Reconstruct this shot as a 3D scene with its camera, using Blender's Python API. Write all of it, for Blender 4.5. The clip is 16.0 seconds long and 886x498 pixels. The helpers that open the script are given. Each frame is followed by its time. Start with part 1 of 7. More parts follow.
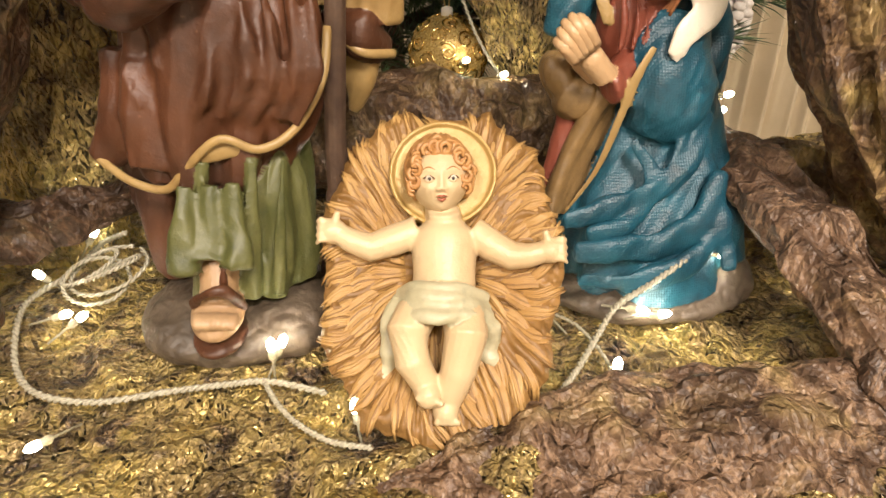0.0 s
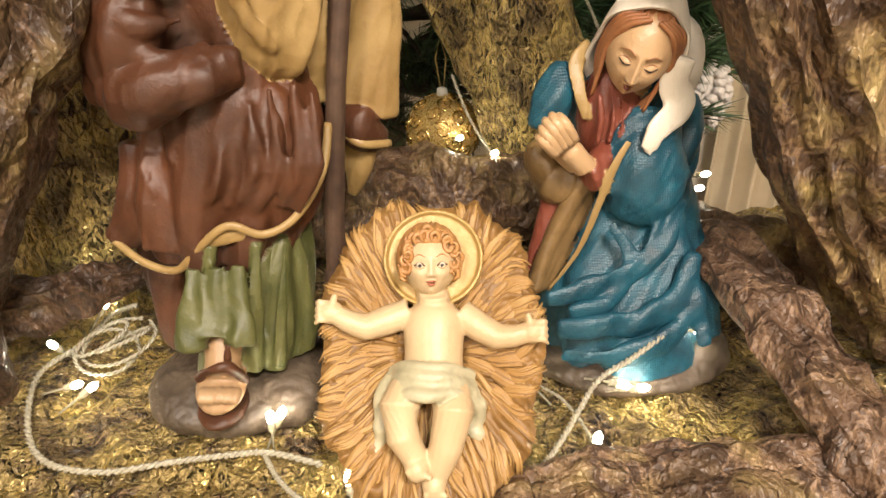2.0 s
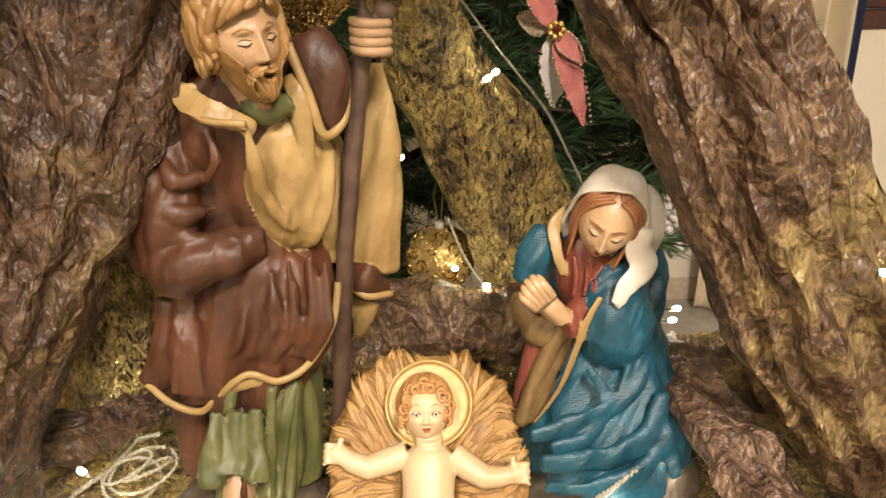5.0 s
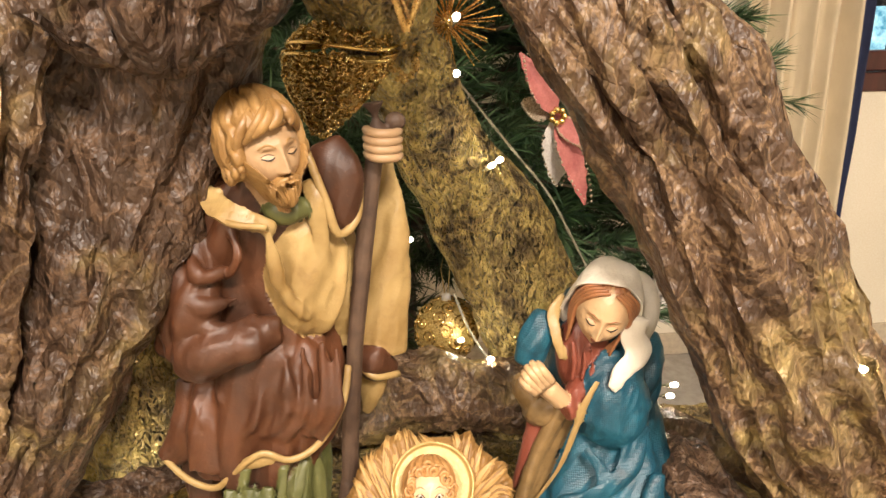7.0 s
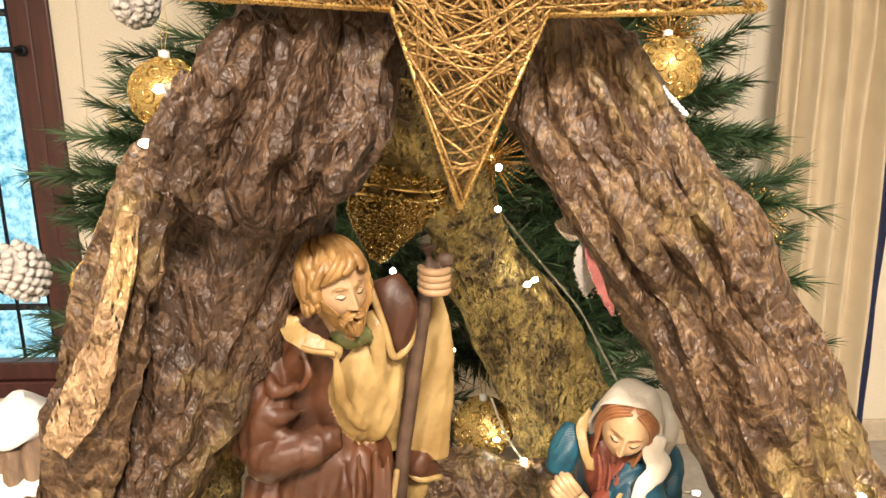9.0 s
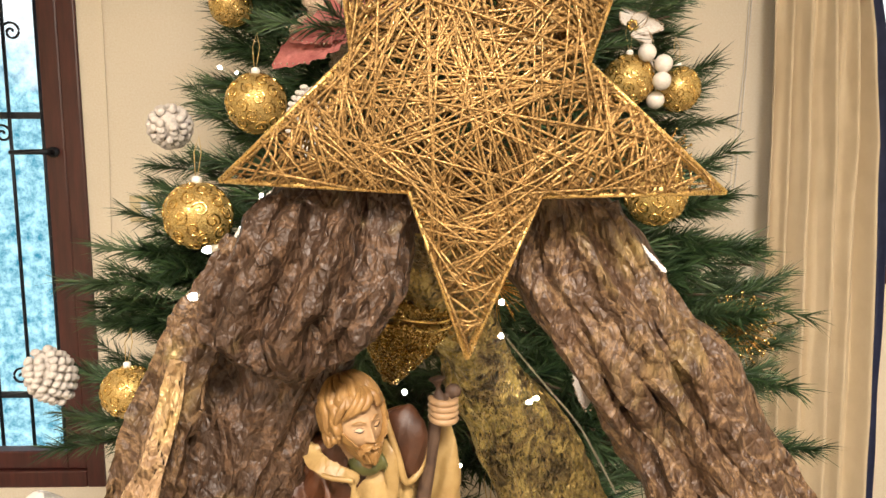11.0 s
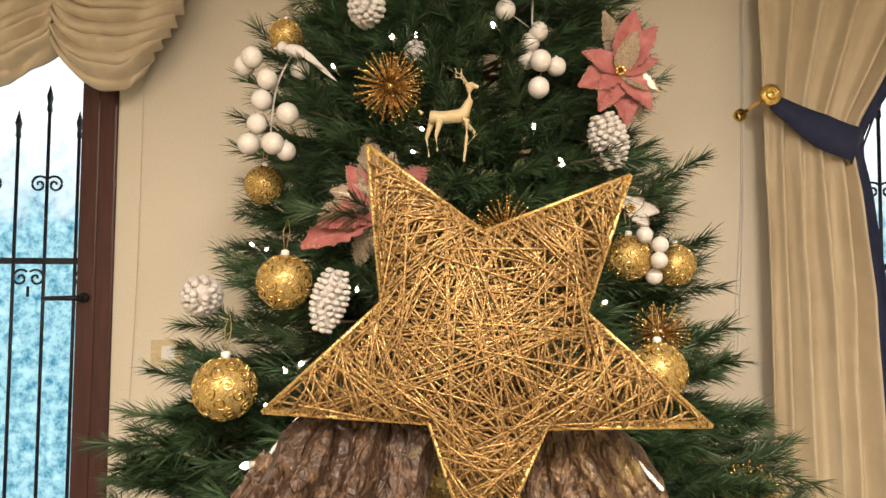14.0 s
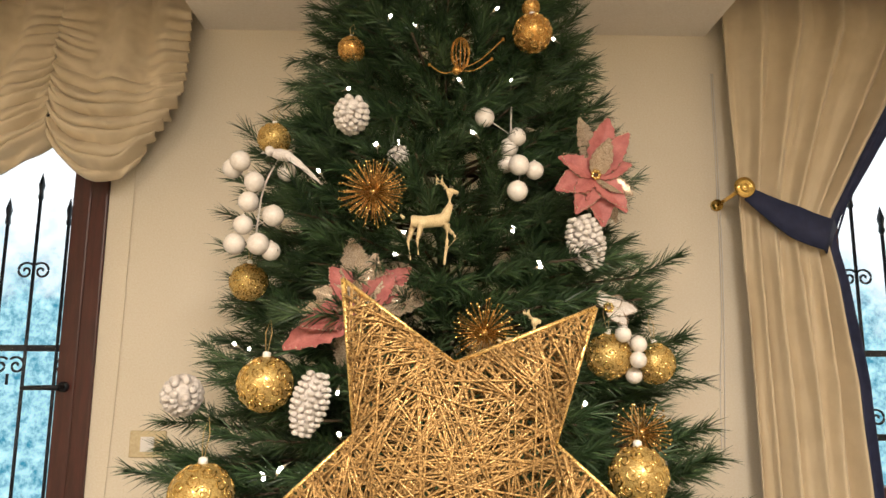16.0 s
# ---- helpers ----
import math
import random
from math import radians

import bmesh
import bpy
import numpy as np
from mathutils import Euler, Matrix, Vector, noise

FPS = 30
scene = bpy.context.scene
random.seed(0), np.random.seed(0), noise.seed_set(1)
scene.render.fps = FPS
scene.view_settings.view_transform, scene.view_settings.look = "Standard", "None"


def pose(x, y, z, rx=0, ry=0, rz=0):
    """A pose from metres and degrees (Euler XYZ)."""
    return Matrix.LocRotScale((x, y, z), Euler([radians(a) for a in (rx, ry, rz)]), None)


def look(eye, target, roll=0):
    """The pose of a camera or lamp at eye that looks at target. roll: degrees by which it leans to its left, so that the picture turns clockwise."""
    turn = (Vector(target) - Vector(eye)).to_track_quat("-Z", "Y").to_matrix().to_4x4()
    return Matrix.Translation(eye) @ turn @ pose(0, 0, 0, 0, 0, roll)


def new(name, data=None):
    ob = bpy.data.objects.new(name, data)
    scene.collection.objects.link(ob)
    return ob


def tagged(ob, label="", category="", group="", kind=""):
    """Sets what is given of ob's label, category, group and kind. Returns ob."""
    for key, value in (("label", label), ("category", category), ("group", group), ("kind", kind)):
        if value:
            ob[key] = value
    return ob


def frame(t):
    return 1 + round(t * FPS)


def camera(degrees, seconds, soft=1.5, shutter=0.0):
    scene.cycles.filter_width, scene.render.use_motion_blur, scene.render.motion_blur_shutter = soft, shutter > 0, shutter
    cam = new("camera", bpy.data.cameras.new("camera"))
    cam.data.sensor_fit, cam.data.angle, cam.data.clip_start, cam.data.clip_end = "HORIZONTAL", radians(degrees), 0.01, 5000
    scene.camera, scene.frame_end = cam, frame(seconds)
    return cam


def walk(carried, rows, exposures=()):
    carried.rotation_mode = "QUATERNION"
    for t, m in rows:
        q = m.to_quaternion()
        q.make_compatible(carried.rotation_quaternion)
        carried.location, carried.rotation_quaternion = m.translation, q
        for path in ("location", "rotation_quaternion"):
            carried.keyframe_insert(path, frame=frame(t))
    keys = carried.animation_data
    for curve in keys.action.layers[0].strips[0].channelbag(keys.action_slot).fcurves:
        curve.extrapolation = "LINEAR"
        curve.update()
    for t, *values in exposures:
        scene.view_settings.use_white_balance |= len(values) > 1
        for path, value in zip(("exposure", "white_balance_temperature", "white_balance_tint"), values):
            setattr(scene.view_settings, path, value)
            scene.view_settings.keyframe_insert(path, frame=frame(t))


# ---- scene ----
cam = camera(66.6, 16.0)
METRES, EYE, TILT, LEAN, TURN = 0.6, 0.80, -32.4, 1.2, -6.0
ROWS = [
    (0.0, 0.0, 0.0, 0.0, 0.0, 0.0, -0.0),
    (0.5, 0.0054, -0.0154, 0.009, 0.04, 0.95, -0.13),
    (1.0, 0.0133, -0.0381, 0.0238, -0.14, 2.23, -0.21),
    (1.5, 0.0148, -0.0454, 0.0312, -0.15, 2.93, -0.18),
    (2.0, 0.0136, -0.0573, 0.0413, 0.14, 3.77, -0.25),
    (2.5, 0.0145, -0.0732, 0.0518, 0.01, 4.71, -0.19),
    (3.0, 0.0062, -0.0913, 0.0641, 0.05, 5.36, -0.24),
    (3.5, 0.0098, -0.1169, 0.081, 0.06, 6.53, -0.21),
    (4.0, 0.018, -0.1497, 0.1021, 0.01, 8.03, -0.2),
    (6.5, 0.0255, -0.2276, 0.1737, 0.64, 11.92, -1.02),
    (7.0, 0.029, -0.2577, 0.1886, 0.95, 13.24, -1.14),
    (7.5, 0.0196, -0.2907, 0.1965, 2.19, 14.33, -1.53),
    (8.0, 0.0167, -0.3345, 0.2129, 2.32, 15.97, -1.91),
    (8.5, 0.0199, -0.3759, 0.2273, 2.69, 17.38, -2.37),
    (9.0, 0.0173, -0.4232, 0.2344, 3.35, 18.92, -3.26),
    (11.5, 0.0192, -0.611, 0.2995, 3.68, 26.83, -3.66),
    (12.0, 0.0242, -0.6442, 0.3141, 3.37, 28.58, -3.49),
    (12.5, 0.0224, -0.6783, 0.3307, 3.68, 30.39, -3.96),
    (13.0, 0.0234, -0.7114, 0.3442, 3.97, 31.76, -4.25),
    (13.5, 0.0207, -0.7423, 0.3576, 3.95, 33.31, -4.26),
    (14.0, 0.0136, -0.779, 0.3686, 4.11, 35.11, -4.51),
    (14.5, 0.0107, -0.8101, 0.3768, 4.03, 36.52, -4.63),
    (15.0, 0.0112, -0.8302, 0.3836, 4.02, 37.57, -4.75),
    (15.5, 0.0243, -0.8439, 0.4005, 3.57, 39.01, -4.51),
    (16.0, 0.0432, -0.865, 0.4237, 3.4, 41.23, -4.0),
]
# exposure of the clip's camera
EXPOSURES = [(0, -0.32), (4, -0.3), (6.5, -0.1), (8, 0.2), (9.2, 0.12), (11.3, -0.12), (12.5, -0.35), (13.5, -0.28), (15, -0.24), (16, -0.24)]
walk(cam, [(t, pose(0, 0, EYE, TILT, LEAN, TURN) @ pose(METRES * x, METRES * y, METRES * z, 90 + pitch, roll, yaw)) for t, x, y, z, yaw, pitch, roll in ROWS], EXPOSURES)



# ---- world and light ----
world = bpy.data.worlds.new("daylight")
scene.world = world
world.use_nodes = True
wn = world.node_tree.nodes
sky = wn.new("ShaderNodeTexSky")
sky.sky_type, sky.sun_disc = "NISHITA", False
sky.sun_elevation, sky.sun_rotation = radians(40), radians(-150)
wn["Background"].inputs[1].default_value = 0.08
world.node_tree.links.new(sky.outputs[0], wn["Background"].inputs[0])
sun_data = bpy.data.lights.new("sun", "SUN")
sun_data.energy, sun_data.angle, sun_data.color = 1.2, radians(10), (1, 0.95, 0.88)
sun_lamp = new("sun", sun_data)
sun_lamp.matrix_world = look((2, -4, 6), (0, 2, 0))


def area_lamp(name, at, target, w, h, power, colour):
    d = bpy.data.lights.new(name, "AREA")
    d.shape, d.size, d.size_y, d.energy, d.color = "RECTANGLE", w, h, power, colour
    ob = new(name, d)
    ob.matrix_world = look(at, target)
    return ob


WARM = (1.0, 0.87, 0.755)
area_lamp("ceiling_lamp_light", (0.5, -1.3, 2.44), (0.5, -1.25, 0), 0.55, 0.55, 170, WARM)
area_lamp("ceiling_lamp_light", (-1.0, -1.9, 2.44), (-1.0, -1.85, 0), 0.55, 0.55, 120, WARM)


# ---- materials ----
def material(name):
    m = bpy.data.materials.new(name)
    m.use_nodes = True
    nt = m.node_tree
    return m, nt, nt.nodes["Principled BSDF"]


def node(nt, kind, links=None, **props):
    n = nt.nodes.new(kind)
    for k, v in props.items():
        n.inputs[k.replace("_", " ")].default_value = v
    for k, s in (links or {}).items():
        nt.links.new(s, n.inputs[k])
    return n


def coords(nt, stretch=(1, 1, 1), offset=(0, 0, 0)):
    c = nt.nodes.new("ShaderNodeTexCoord")
    m = nt.nodes.new("ShaderNodeMapping")
    m.inputs["Scale"].default_value = stretch
    m.inputs["Location"].default_value = offset
    nt.links.new(c.outputs["Object"], m.inputs["Vector"])
    return m.outputs[0]


def noise_tex(nt, vec, scale, detail=4, rough=0.55, warp=0.0):
    return node(nt, "ShaderNodeTexNoise", {"Vector": vec}, Scale=scale, Detail=detail, Roughness=rough, Distortion=warp)


def ramp(nt, fac, stops):
    r = nt.nodes.new("ShaderNodeValToRGB")
    nt.links.new(fac, r.inputs[0])
    els = r.color_ramp.elements
    while len(els) < len(stops):
        els.new(0.5)
    for e, (p, c) in zip(els, stops):
        e.position, e.color = p, (*c, 1) if len(c) == 3 else c
    return r.outputs[0]


def grey(a, b):
    return [(a, (0, 0, 0)), (b, (1, 1, 1))]


def mix(nt, fac, a, b, how="MIX"):
    n = nt.nodes.new("ShaderNodeMix")
    n.data_type, n.blend_type = "RGBA", how
    for key, v in ((0, fac), (6, a), (7, b)):
        if hasattr(v, "links"):
            nt.links.new(v, n.inputs[key])
        else:
            n.inputs[key].default_value = v if key == 0 else (*v, 1)
    return n.outputs[2]


def bump(nt, height, strength, dist, normal=None):
    b = node(nt, "ShaderNodeBump", {"Height": height}, Strength=strength, Distance=dist)
    if normal:
        nt.links.new(normal, b.inputs["Normal"])
    return b.outputs[0]


def setp(nt, p, colour=None, rough=None, metal=None, normal=None, **more):
    for key, v in (("Base Color", colour), ("Roughness", rough), ("Metallic", metal), ("Normal", normal)):
        if v is None:
            continue
        if hasattr(v, "links"):
            nt.links.new(v, p.inputs[key])
        else:
            p.inputs[key].default_value = (*v, 1) if isinstance(v, tuple) else v
    for k, v in more.items():
        p.inputs[k.replace("_", " ")].default_value = v


def plain(name, a, b, scale, rough, metal=0.0, relief=0.3, dist=0.001, stretch=(1, 1, 1), spread=(0.35, 0.65), fine=None, **more):
    """Two colours mottled by noise, with a fine relief."""
    m, nt, p = material(name)
    v = coords(nt, stretch)
    n1 = noise_tex(nt, v, scale)
    n2 = noise_tex(nt, v, fine or scale * 7, 5, 0.65)
    c = mix(nt, ramp(nt, n1.outputs[0], grey(*spread)), a, b)
    c = mix(nt, 0.35, c, ramp(nt, n2.outputs[0], [(0.3, (0.25, 0.25, 0.25)), (0.7, (0.75, 0.75, 0.75))]), "OVERLAY")
    setp(nt, p, c, rough, metal, bump(nt, n2.outputs[0], relief, dist), **more)
    return m


def paper_material(name, gold_from, gold_to, seed, dark=(0.030, 0.0165, 0.0095), mid=(0.105, 0.058, 0.033), rub=(0.40, 0.60), tan=(0.30, 0.19, 0.10), shine=0.85, relief=1.0):
    """Crumpled brown packing paper: a net of sharp creases, tan for worn ridges and their sheen, gold paint in patches.
    """
    m, nt, p = material(name)
    v = coords(nt, (1, 1, 0.9), (seed, seed * 0.7, 0))
    big = noise_tex(nt, v, 7, 4, 0.6, 0.6)
    med = noise_tex(nt, v, 30, 5, 0.62, 0.8)
    fine = noise_tex(nt, v, 420, 4, 0.7)
    # facets between sharp creases, large to small
    creases = []
    for sc, off, tilt in ((30, 0.0, 0.3), (58, 3.3, -0.5), (118, 7.1, 0.9), (240, 1.9, 0.1)):
        mp = nt.nodes.new("ShaderNodeMapping")
        mp.inputs["Scale"].default_value = (1, 1, 0.68)
        mp.inputs["Rotation"].default_value = (tilt * 0.4, tilt, 0.0)
        mp.inputs["Location"].default_value = (off, off * 0.3, 0)
        nt.links.new(v, mp.inputs["Vector"])
        t = nt.nodes.new("ShaderNodeTexVoronoi")
        t.feature = "DISTANCE_TO_EDGE"
        t.inputs["Scale"].default_value = sc
        nt.links.new(mp.outputs[0], t.inputs["Vector"])
        creases.append(t.outputs["Distance"])
    base = mix(nt, ramp(nt, med.outputs[0], grey(0.32, 0.68)), dark, mid)
    base = mix(nt, ramp(nt, fine.outputs[0], [(0.5, (0, 0, 0)), (0.8, (0.30, 0.30, 0.30))]), base, tan)
    # tan colour for wear and sheen along the ridges; darker where the noise is low
    vein = noise_tex(nt, coords(nt, (1.0, 1.0, 0.8), (seed + 4.4, seed, 2.0)), 24, 6, 0.62, 0.9)
    base = mix(nt, ramp(nt, vein.outputs[0], [(0.46, (0, 0, 0)), (0.50, (0.75, 0.75, 0.75)), (0.53, (0.1, 0.1, 0.1)), (0.60, (0, 0, 0))]), base, tan)
    base = mix(nt, ramp(nt, vein.outputs[0], [(0.28, (0.5, 0.5, 0.5)), (0.40, (0, 0, 0))]), base, tuple(c * 0.6 for c in dark))
    gm = mix(nt, 1.0, ramp(nt, big.outputs[0], grey(gold_from, gold_to)), ramp(nt, med.outputs[0], grey(*rub)), "MULTIPLY")
    gm = mix(nt, 1.0, gm, ramp(nt, vein.outputs[0], [(0.40, (0.3, 0.3, 0.3)), (0.5, (1, 1, 1))]), "MULTIPLY")
    col = mix(nt, gm, base, (0.56, 0.43, 0.16))
    n = bump(nt, creases[0], 1.0, 0.013 * relief)
    n = bump(nt, creases[1], 1.0, -0.0095 * relief, n)
    n = bump(nt, creases[2], 1.0, 0.0048 * relief, n)
    n = bump(nt, creases[3], 1.0, -0.0017 * relief, n)
    met = mix(nt, 1.0, gm, (shine,) * 3, "MULTIPLY")
    rough = ramp(nt, gm, [(0, (0.45, 0.45, 0.45)), (1, (0.30, 0.30, 0.30))])
    setp(nt, p, col, rough, met, n, Specular_IOR_Level=0.4)
    return m


PAPER = paper_material("brown_paper", 0.52, 0.85, 0.0, (0.038, 0.0205, 0.0112), (0.082, 0.0455, 0.0250), tan=(0.225, 0.140, 0.072), relief=0.72)
PAPER_DARK = paper_material("dark_brown_paper", 0.56, 0.85, 3.1, (0.032, 0.0178, 0.0105), (0.060, 0.034, 0.0200), tan=(0.135, 0.078, 0.044), relief=0.75)
PAPER_FRONT = paper_material("pale_brown_paper", 0.52, 0.85, 1.3, (0.042, 0.025, 0.016), (0.140, 0.082, 0.049), tan=(0.29, 0.185, 0.112), relief=0.8)
PAPER_GOLD = paper_material("gold_rubbed_paper", 0.22, 0.46, 5.3, (0.055, 0.034, 0.016), (0.150, 0.092, 0.042), (0.34, 0.54), (0.36, 0.26, 0.11), shine=0.5, relief=1.9)
PAPER_FLOOR = paper_material("ground_paper", 0.30, 0.52, 8.7, (0.024, 0.014, 0.008), (0.095, 0.055, 0.029), (0.38, 0.58), (0.32, 0.215, 0.11), relief=1.45)
WALL = plain("cream_wall_paint", (0.74, 0.672, 0.535), (0.78, 0.712, 0.58), 1.5, 0.8, relief=0.08, fine=160)
CEIL = plain("ceiling_paint", (0.74, 0.69, 0.62), (0.78, 0.735, 0.66), 2, 0.85, relief=0.05, fine=140)
FLOOR = plain("pale_floor_tile", (0.33, 0.30, 0.26), (0.40, 0.37, 0.325), 4, 0.25, relief=0.03)
MAHOG = plain("dark_mahogany", (0.045, 0.012, 0.010), (0.075, 0.020, 0.016), 6, 0.35, stretch=(8, 8, 0.8), relief=0.15)
IRON = plain("wrought_iron", (0.012, 0.014, 0.018), (0.03, 0.032, 0.036), 60, 0.5, 0.4)
CURTAIN = plain("cream_curtain_cloth", (0.57, 0.475, 0.315), (0.63, 0.53, 0.365), 12, 0.75, relief=0.25, fine=900, dist=0.0006, Sheen_Weight=0.2)
NAVY = plain("navy_cloth", (0.012, 0.018, 0.055), (0.02, 0.028, 0.075), 30, 0.8, relief=0.3, fine=800)
BRASS = plain("polished_brass", (0.80, 0.56, 0.18), (0.72, 0.48, 0.14), 20, 0.22, 1.0, relief=0.02)
IVORY = plain("ivory_plastic", (0.60, 0.50, 0.30), (0.64, 0.54, 0.33), 20, 0.4, relief=0.02)
WHITE_PL = plain("white_plastic", (0.78, 0.77, 0.73), (0.82, 0.80, 0.76), 20, 0.4, relief=0.02)
CABLE = plain("clear_twisted_cable", (0.34, 0.31, 0.225), (0.50, 0.465, 0.355), 300, 0.25, relief=0.2, stretch=(1, 1, 1), Transmission_Weight=0.25)
SNOW = plain("white_felt_snow", (0.74, 0.72, 0.68), (0.82, 0.80, 0.76), 60, 0.9, relief=0.6, dist=0.003)
BARKWOOD = plain("rough_wood", (0.14, 0.085, 0.05), (0.26, 0.17, 0.10), 60, 0.75, relief=0.5, stretch=(1, 1, 0.2))


def emit(name, colour, strength):
    m, nt, p = material(name)
    setp(nt, p, colour, 0.4, 0.0, Emission_Strength=strength)
    p.inputs["Emission Color"].default_value = (*colour, 1)
    return m


BULB = emit("lit_bulb", (1.0, 0.90, 0.70), 105.0)
BULB_TREE = emit("lit_tree_bulb", (1.0, 0.95, 0.85), 14.0)


def backdrop_material():
    m, nt, p = material("garden_daylight")
    v = coords(nt)
    sep = nt.nodes.new("ShaderNodeSeparateXYZ")
    nt.links.new(v, sep.inputs[0])
    n = noise_tex(nt, v, 1.6, 6, 0.65)
    n2 = noise_tex(nt, v, 9, 5, 0.7)
    green = mix(nt, ramp(nt, n2.outputs[0], grey(0.35, 0.68)), (0.04, 0.24, 0.36), (0.60, 0.95, 1.0))
    add = nt.nodes.new("ShaderNodeMath")
    add.operation = "MULTIPLY_ADD"
    nt.links.new(n.outputs[0], add.inputs[0])
    add.inputs[1].default_value = 0.9
    rise = nt.nodes.new("ShaderNodeMath")
    rise.operation = "MULTIPLY_ADD"
    nt.links.new(sep.outputs[2], rise.inputs[0])
    rise.inputs[1].default_value, rise.inputs[2].default_value = 0.45, -0.6
    nt.links.new(rise.outputs[0], add.inputs[2])
    sky_part = ramp(nt, add.outputs[0], grey(0.62, 0.95))
    col = mix(nt, sky_part, green, (0.93, 0.97, 1.0))
    e = nt.nodes.new("ShaderNodeEmission")
    e.inputs[1].default_value = 1.5
    nt.links.new(col, e.inputs[0])
    nt.links.new(e.outputs[0], nt.nodes["Material Output"].inputs[0])
    return m


GARDEN = backdrop_material()


def glass_material():
    m, nt, p = material("window_glass")
    setp(nt, p, (1.0, 1.0, 1.0), 0.0, 0.0, Transmission_Weight=1.0, IOR=1.05)
    return m


GLASS = glass_material()


# ---- mesh helpers ----
class Soup:
    """Gathers closed pieces (tubes, balls, lofts, boxes) with a material index for each face."""

    def __init__(self):
        self.v, self.f, self.m = [], [], []

    def add(self, verts, faces, mi=0):
        o = len(self.v)
        self.v.extend(tuple(p) for p in verts)
        self.f.extend(tuple(i + o for i in f) for f in faces)
        self.m.extend([mi] * len(faces))
        return self

    def loft(self, rings, mi=0, closed=True, caps=True):
        n = len(rings[0])
        verts = [p for r in rings for p in r]
        faces = []
        for i in range(len(rings) - 1):
            for j in range(n if closed else n - 1):
                k = (j + 1) % n
                faces.append((i * n + j, i * n + k, (i + 1) * n + k, (i + 1) * n + j))
        if caps and closed:
            faces.append(tuple(range(n))[::-1])
            faces.append(tuple((len(rings) - 1) * n + j for j in range(n)))
        return self.add(verts, faces, mi)

    def tube(self, path, radii, mi=0, n=10, flat=1.0, up=(0, 0, 1)):
        """A tube along path; radii one number or one for each point; flat squeezes it across 'up'."""
        P = [Vector(p) for p in path]
        if not hasattr(radii, "__len__"):
            radii = [radii] * len(P)
        rings = []
        for i, p in enumerate(P):
            d = (P[min(i + 1, len(P) - 1)] - P[max(i - 1, 0)]).normalized()
            s = d.cross(Vector(up))
            if s.length < 1e-4:
                s = d.cross(Vector((1, 0.1, 0)))
            s.normalize()
            u = s.cross(d)
            r = radii[i]
            rings.append([p + (s * math.cos(a) + u * math.sin(a) * flat) * r for a in (2 * math.pi * k / n for k in range(n))])
        return self.loft(rings, mi)

    def ball(self, at, r, mi=0, n=14, rot=(0, 0, 0)):
        r = r if hasattr(r, "__len__") else (r, r, r)
        q = Euler([radians(a) for a in rot]).to_matrix()
        at = Vector(at)
        m = n // 2
        verts = [at + q @ Vector((0, 0, r[2]))]
        for i in range(1, m):
            a = math.pi * i / m
            for j in range(n):
                b = 2 * math.pi * j / n
                verts.append(at + q @ Vector((r[0] * math.sin(a) * math.cos(b), r[1] * math.sin(a) * math.sin(b), r[2] * math.cos(a))))
        verts.append(at + q @ Vector((0, 0, -r[2])))
        faces = [(0, 1 + j, 1 + (j + 1) % n) for j in range(n)]
        for i in range(m - 2):
            for j in range(n):
                a, b = 1 + i * n + j, 1 + i * n + (j + 1) % n
                faces.append((a, a + n, b + n, b))
        e = len(verts) - 1
        faces += [(e, 1 + (m - 2) * n + (j + 1) % n, 1 + (m - 2) * n + j) for j in range(n)]
        return self.add(verts, faces, mi)

    def box(self, lo, hi, mi=0):
        x, y, z = zip(lo, hi)
        v = [(x[i], y[j], z[k]) for i in (0, 1) for j in (0, 1) for k in (0, 1)]
        return self.add(v, [(0, 1, 3, 2), (4, 6, 7, 5), (0, 4, 5, 1), (2, 3, 7, 6), (0, 2, 6, 4), (1, 5, 7, 3)], mi)

    def build(self, name, mats, parent=None, smooth=True, label="", bevel=0.0):
        me = bpy.data.meshes.new(name)
        me.from_pydata([tuple(p) for p in self.v], [], self.f)
        mats = mats if isinstance(mats, (list, tuple)) else [mats]
        for m in mats:
            me.materials.append(m)
        me.polygons.foreach_set("material_index", self.m)
        me.polygons.foreach_set("use_smooth", [smooth] * len(self.f))
        bm = bmesh.new()
        bm.from_mesh(me)
        bmesh.ops.recalc_face_normals(bm, faces=bm.faces)
        bm.to_mesh(me)
        bm.free()
        ob = new(name, me)
        if bevel:
            b = ob.modifiers.new("edge", "BEVEL")
            b.width, b.segments, b.limit_method = bevel, 2, "ANGLE"
        if parent:
            ob.parent = parent
            if label:
                ob["label"] = label
        elif label:
            ob["label"] = label
        return ob


def thing(name, label, category, group="", kind="", at=(0, 0, 0)):
    ob = new(name)
    ob.location = at
    return tagged(ob, label, category, group, kind)


def curve_points(pts, steps):
    """A smooth run of points through pts (Catmull-Rom)."""
    P = [Vector(p) for p in pts]
    P = [P[0] * 2 - P[1]] + P + [P[-1] * 2 - P[-2]]
    out = []
    for i in range(1, len(P) - 2):
        a, b, c, d = P[i - 1:i + 3]
        for k in range(steps):
            t = k / steps
            out.append(0.5 * ((2 * b) + (c - a) * t + (2 * a - 5 * b + 4 * c - d) * t * t + (3 * b - a - 3 * c + d) * t ** 3))
    out.append(P[-2])
    return out


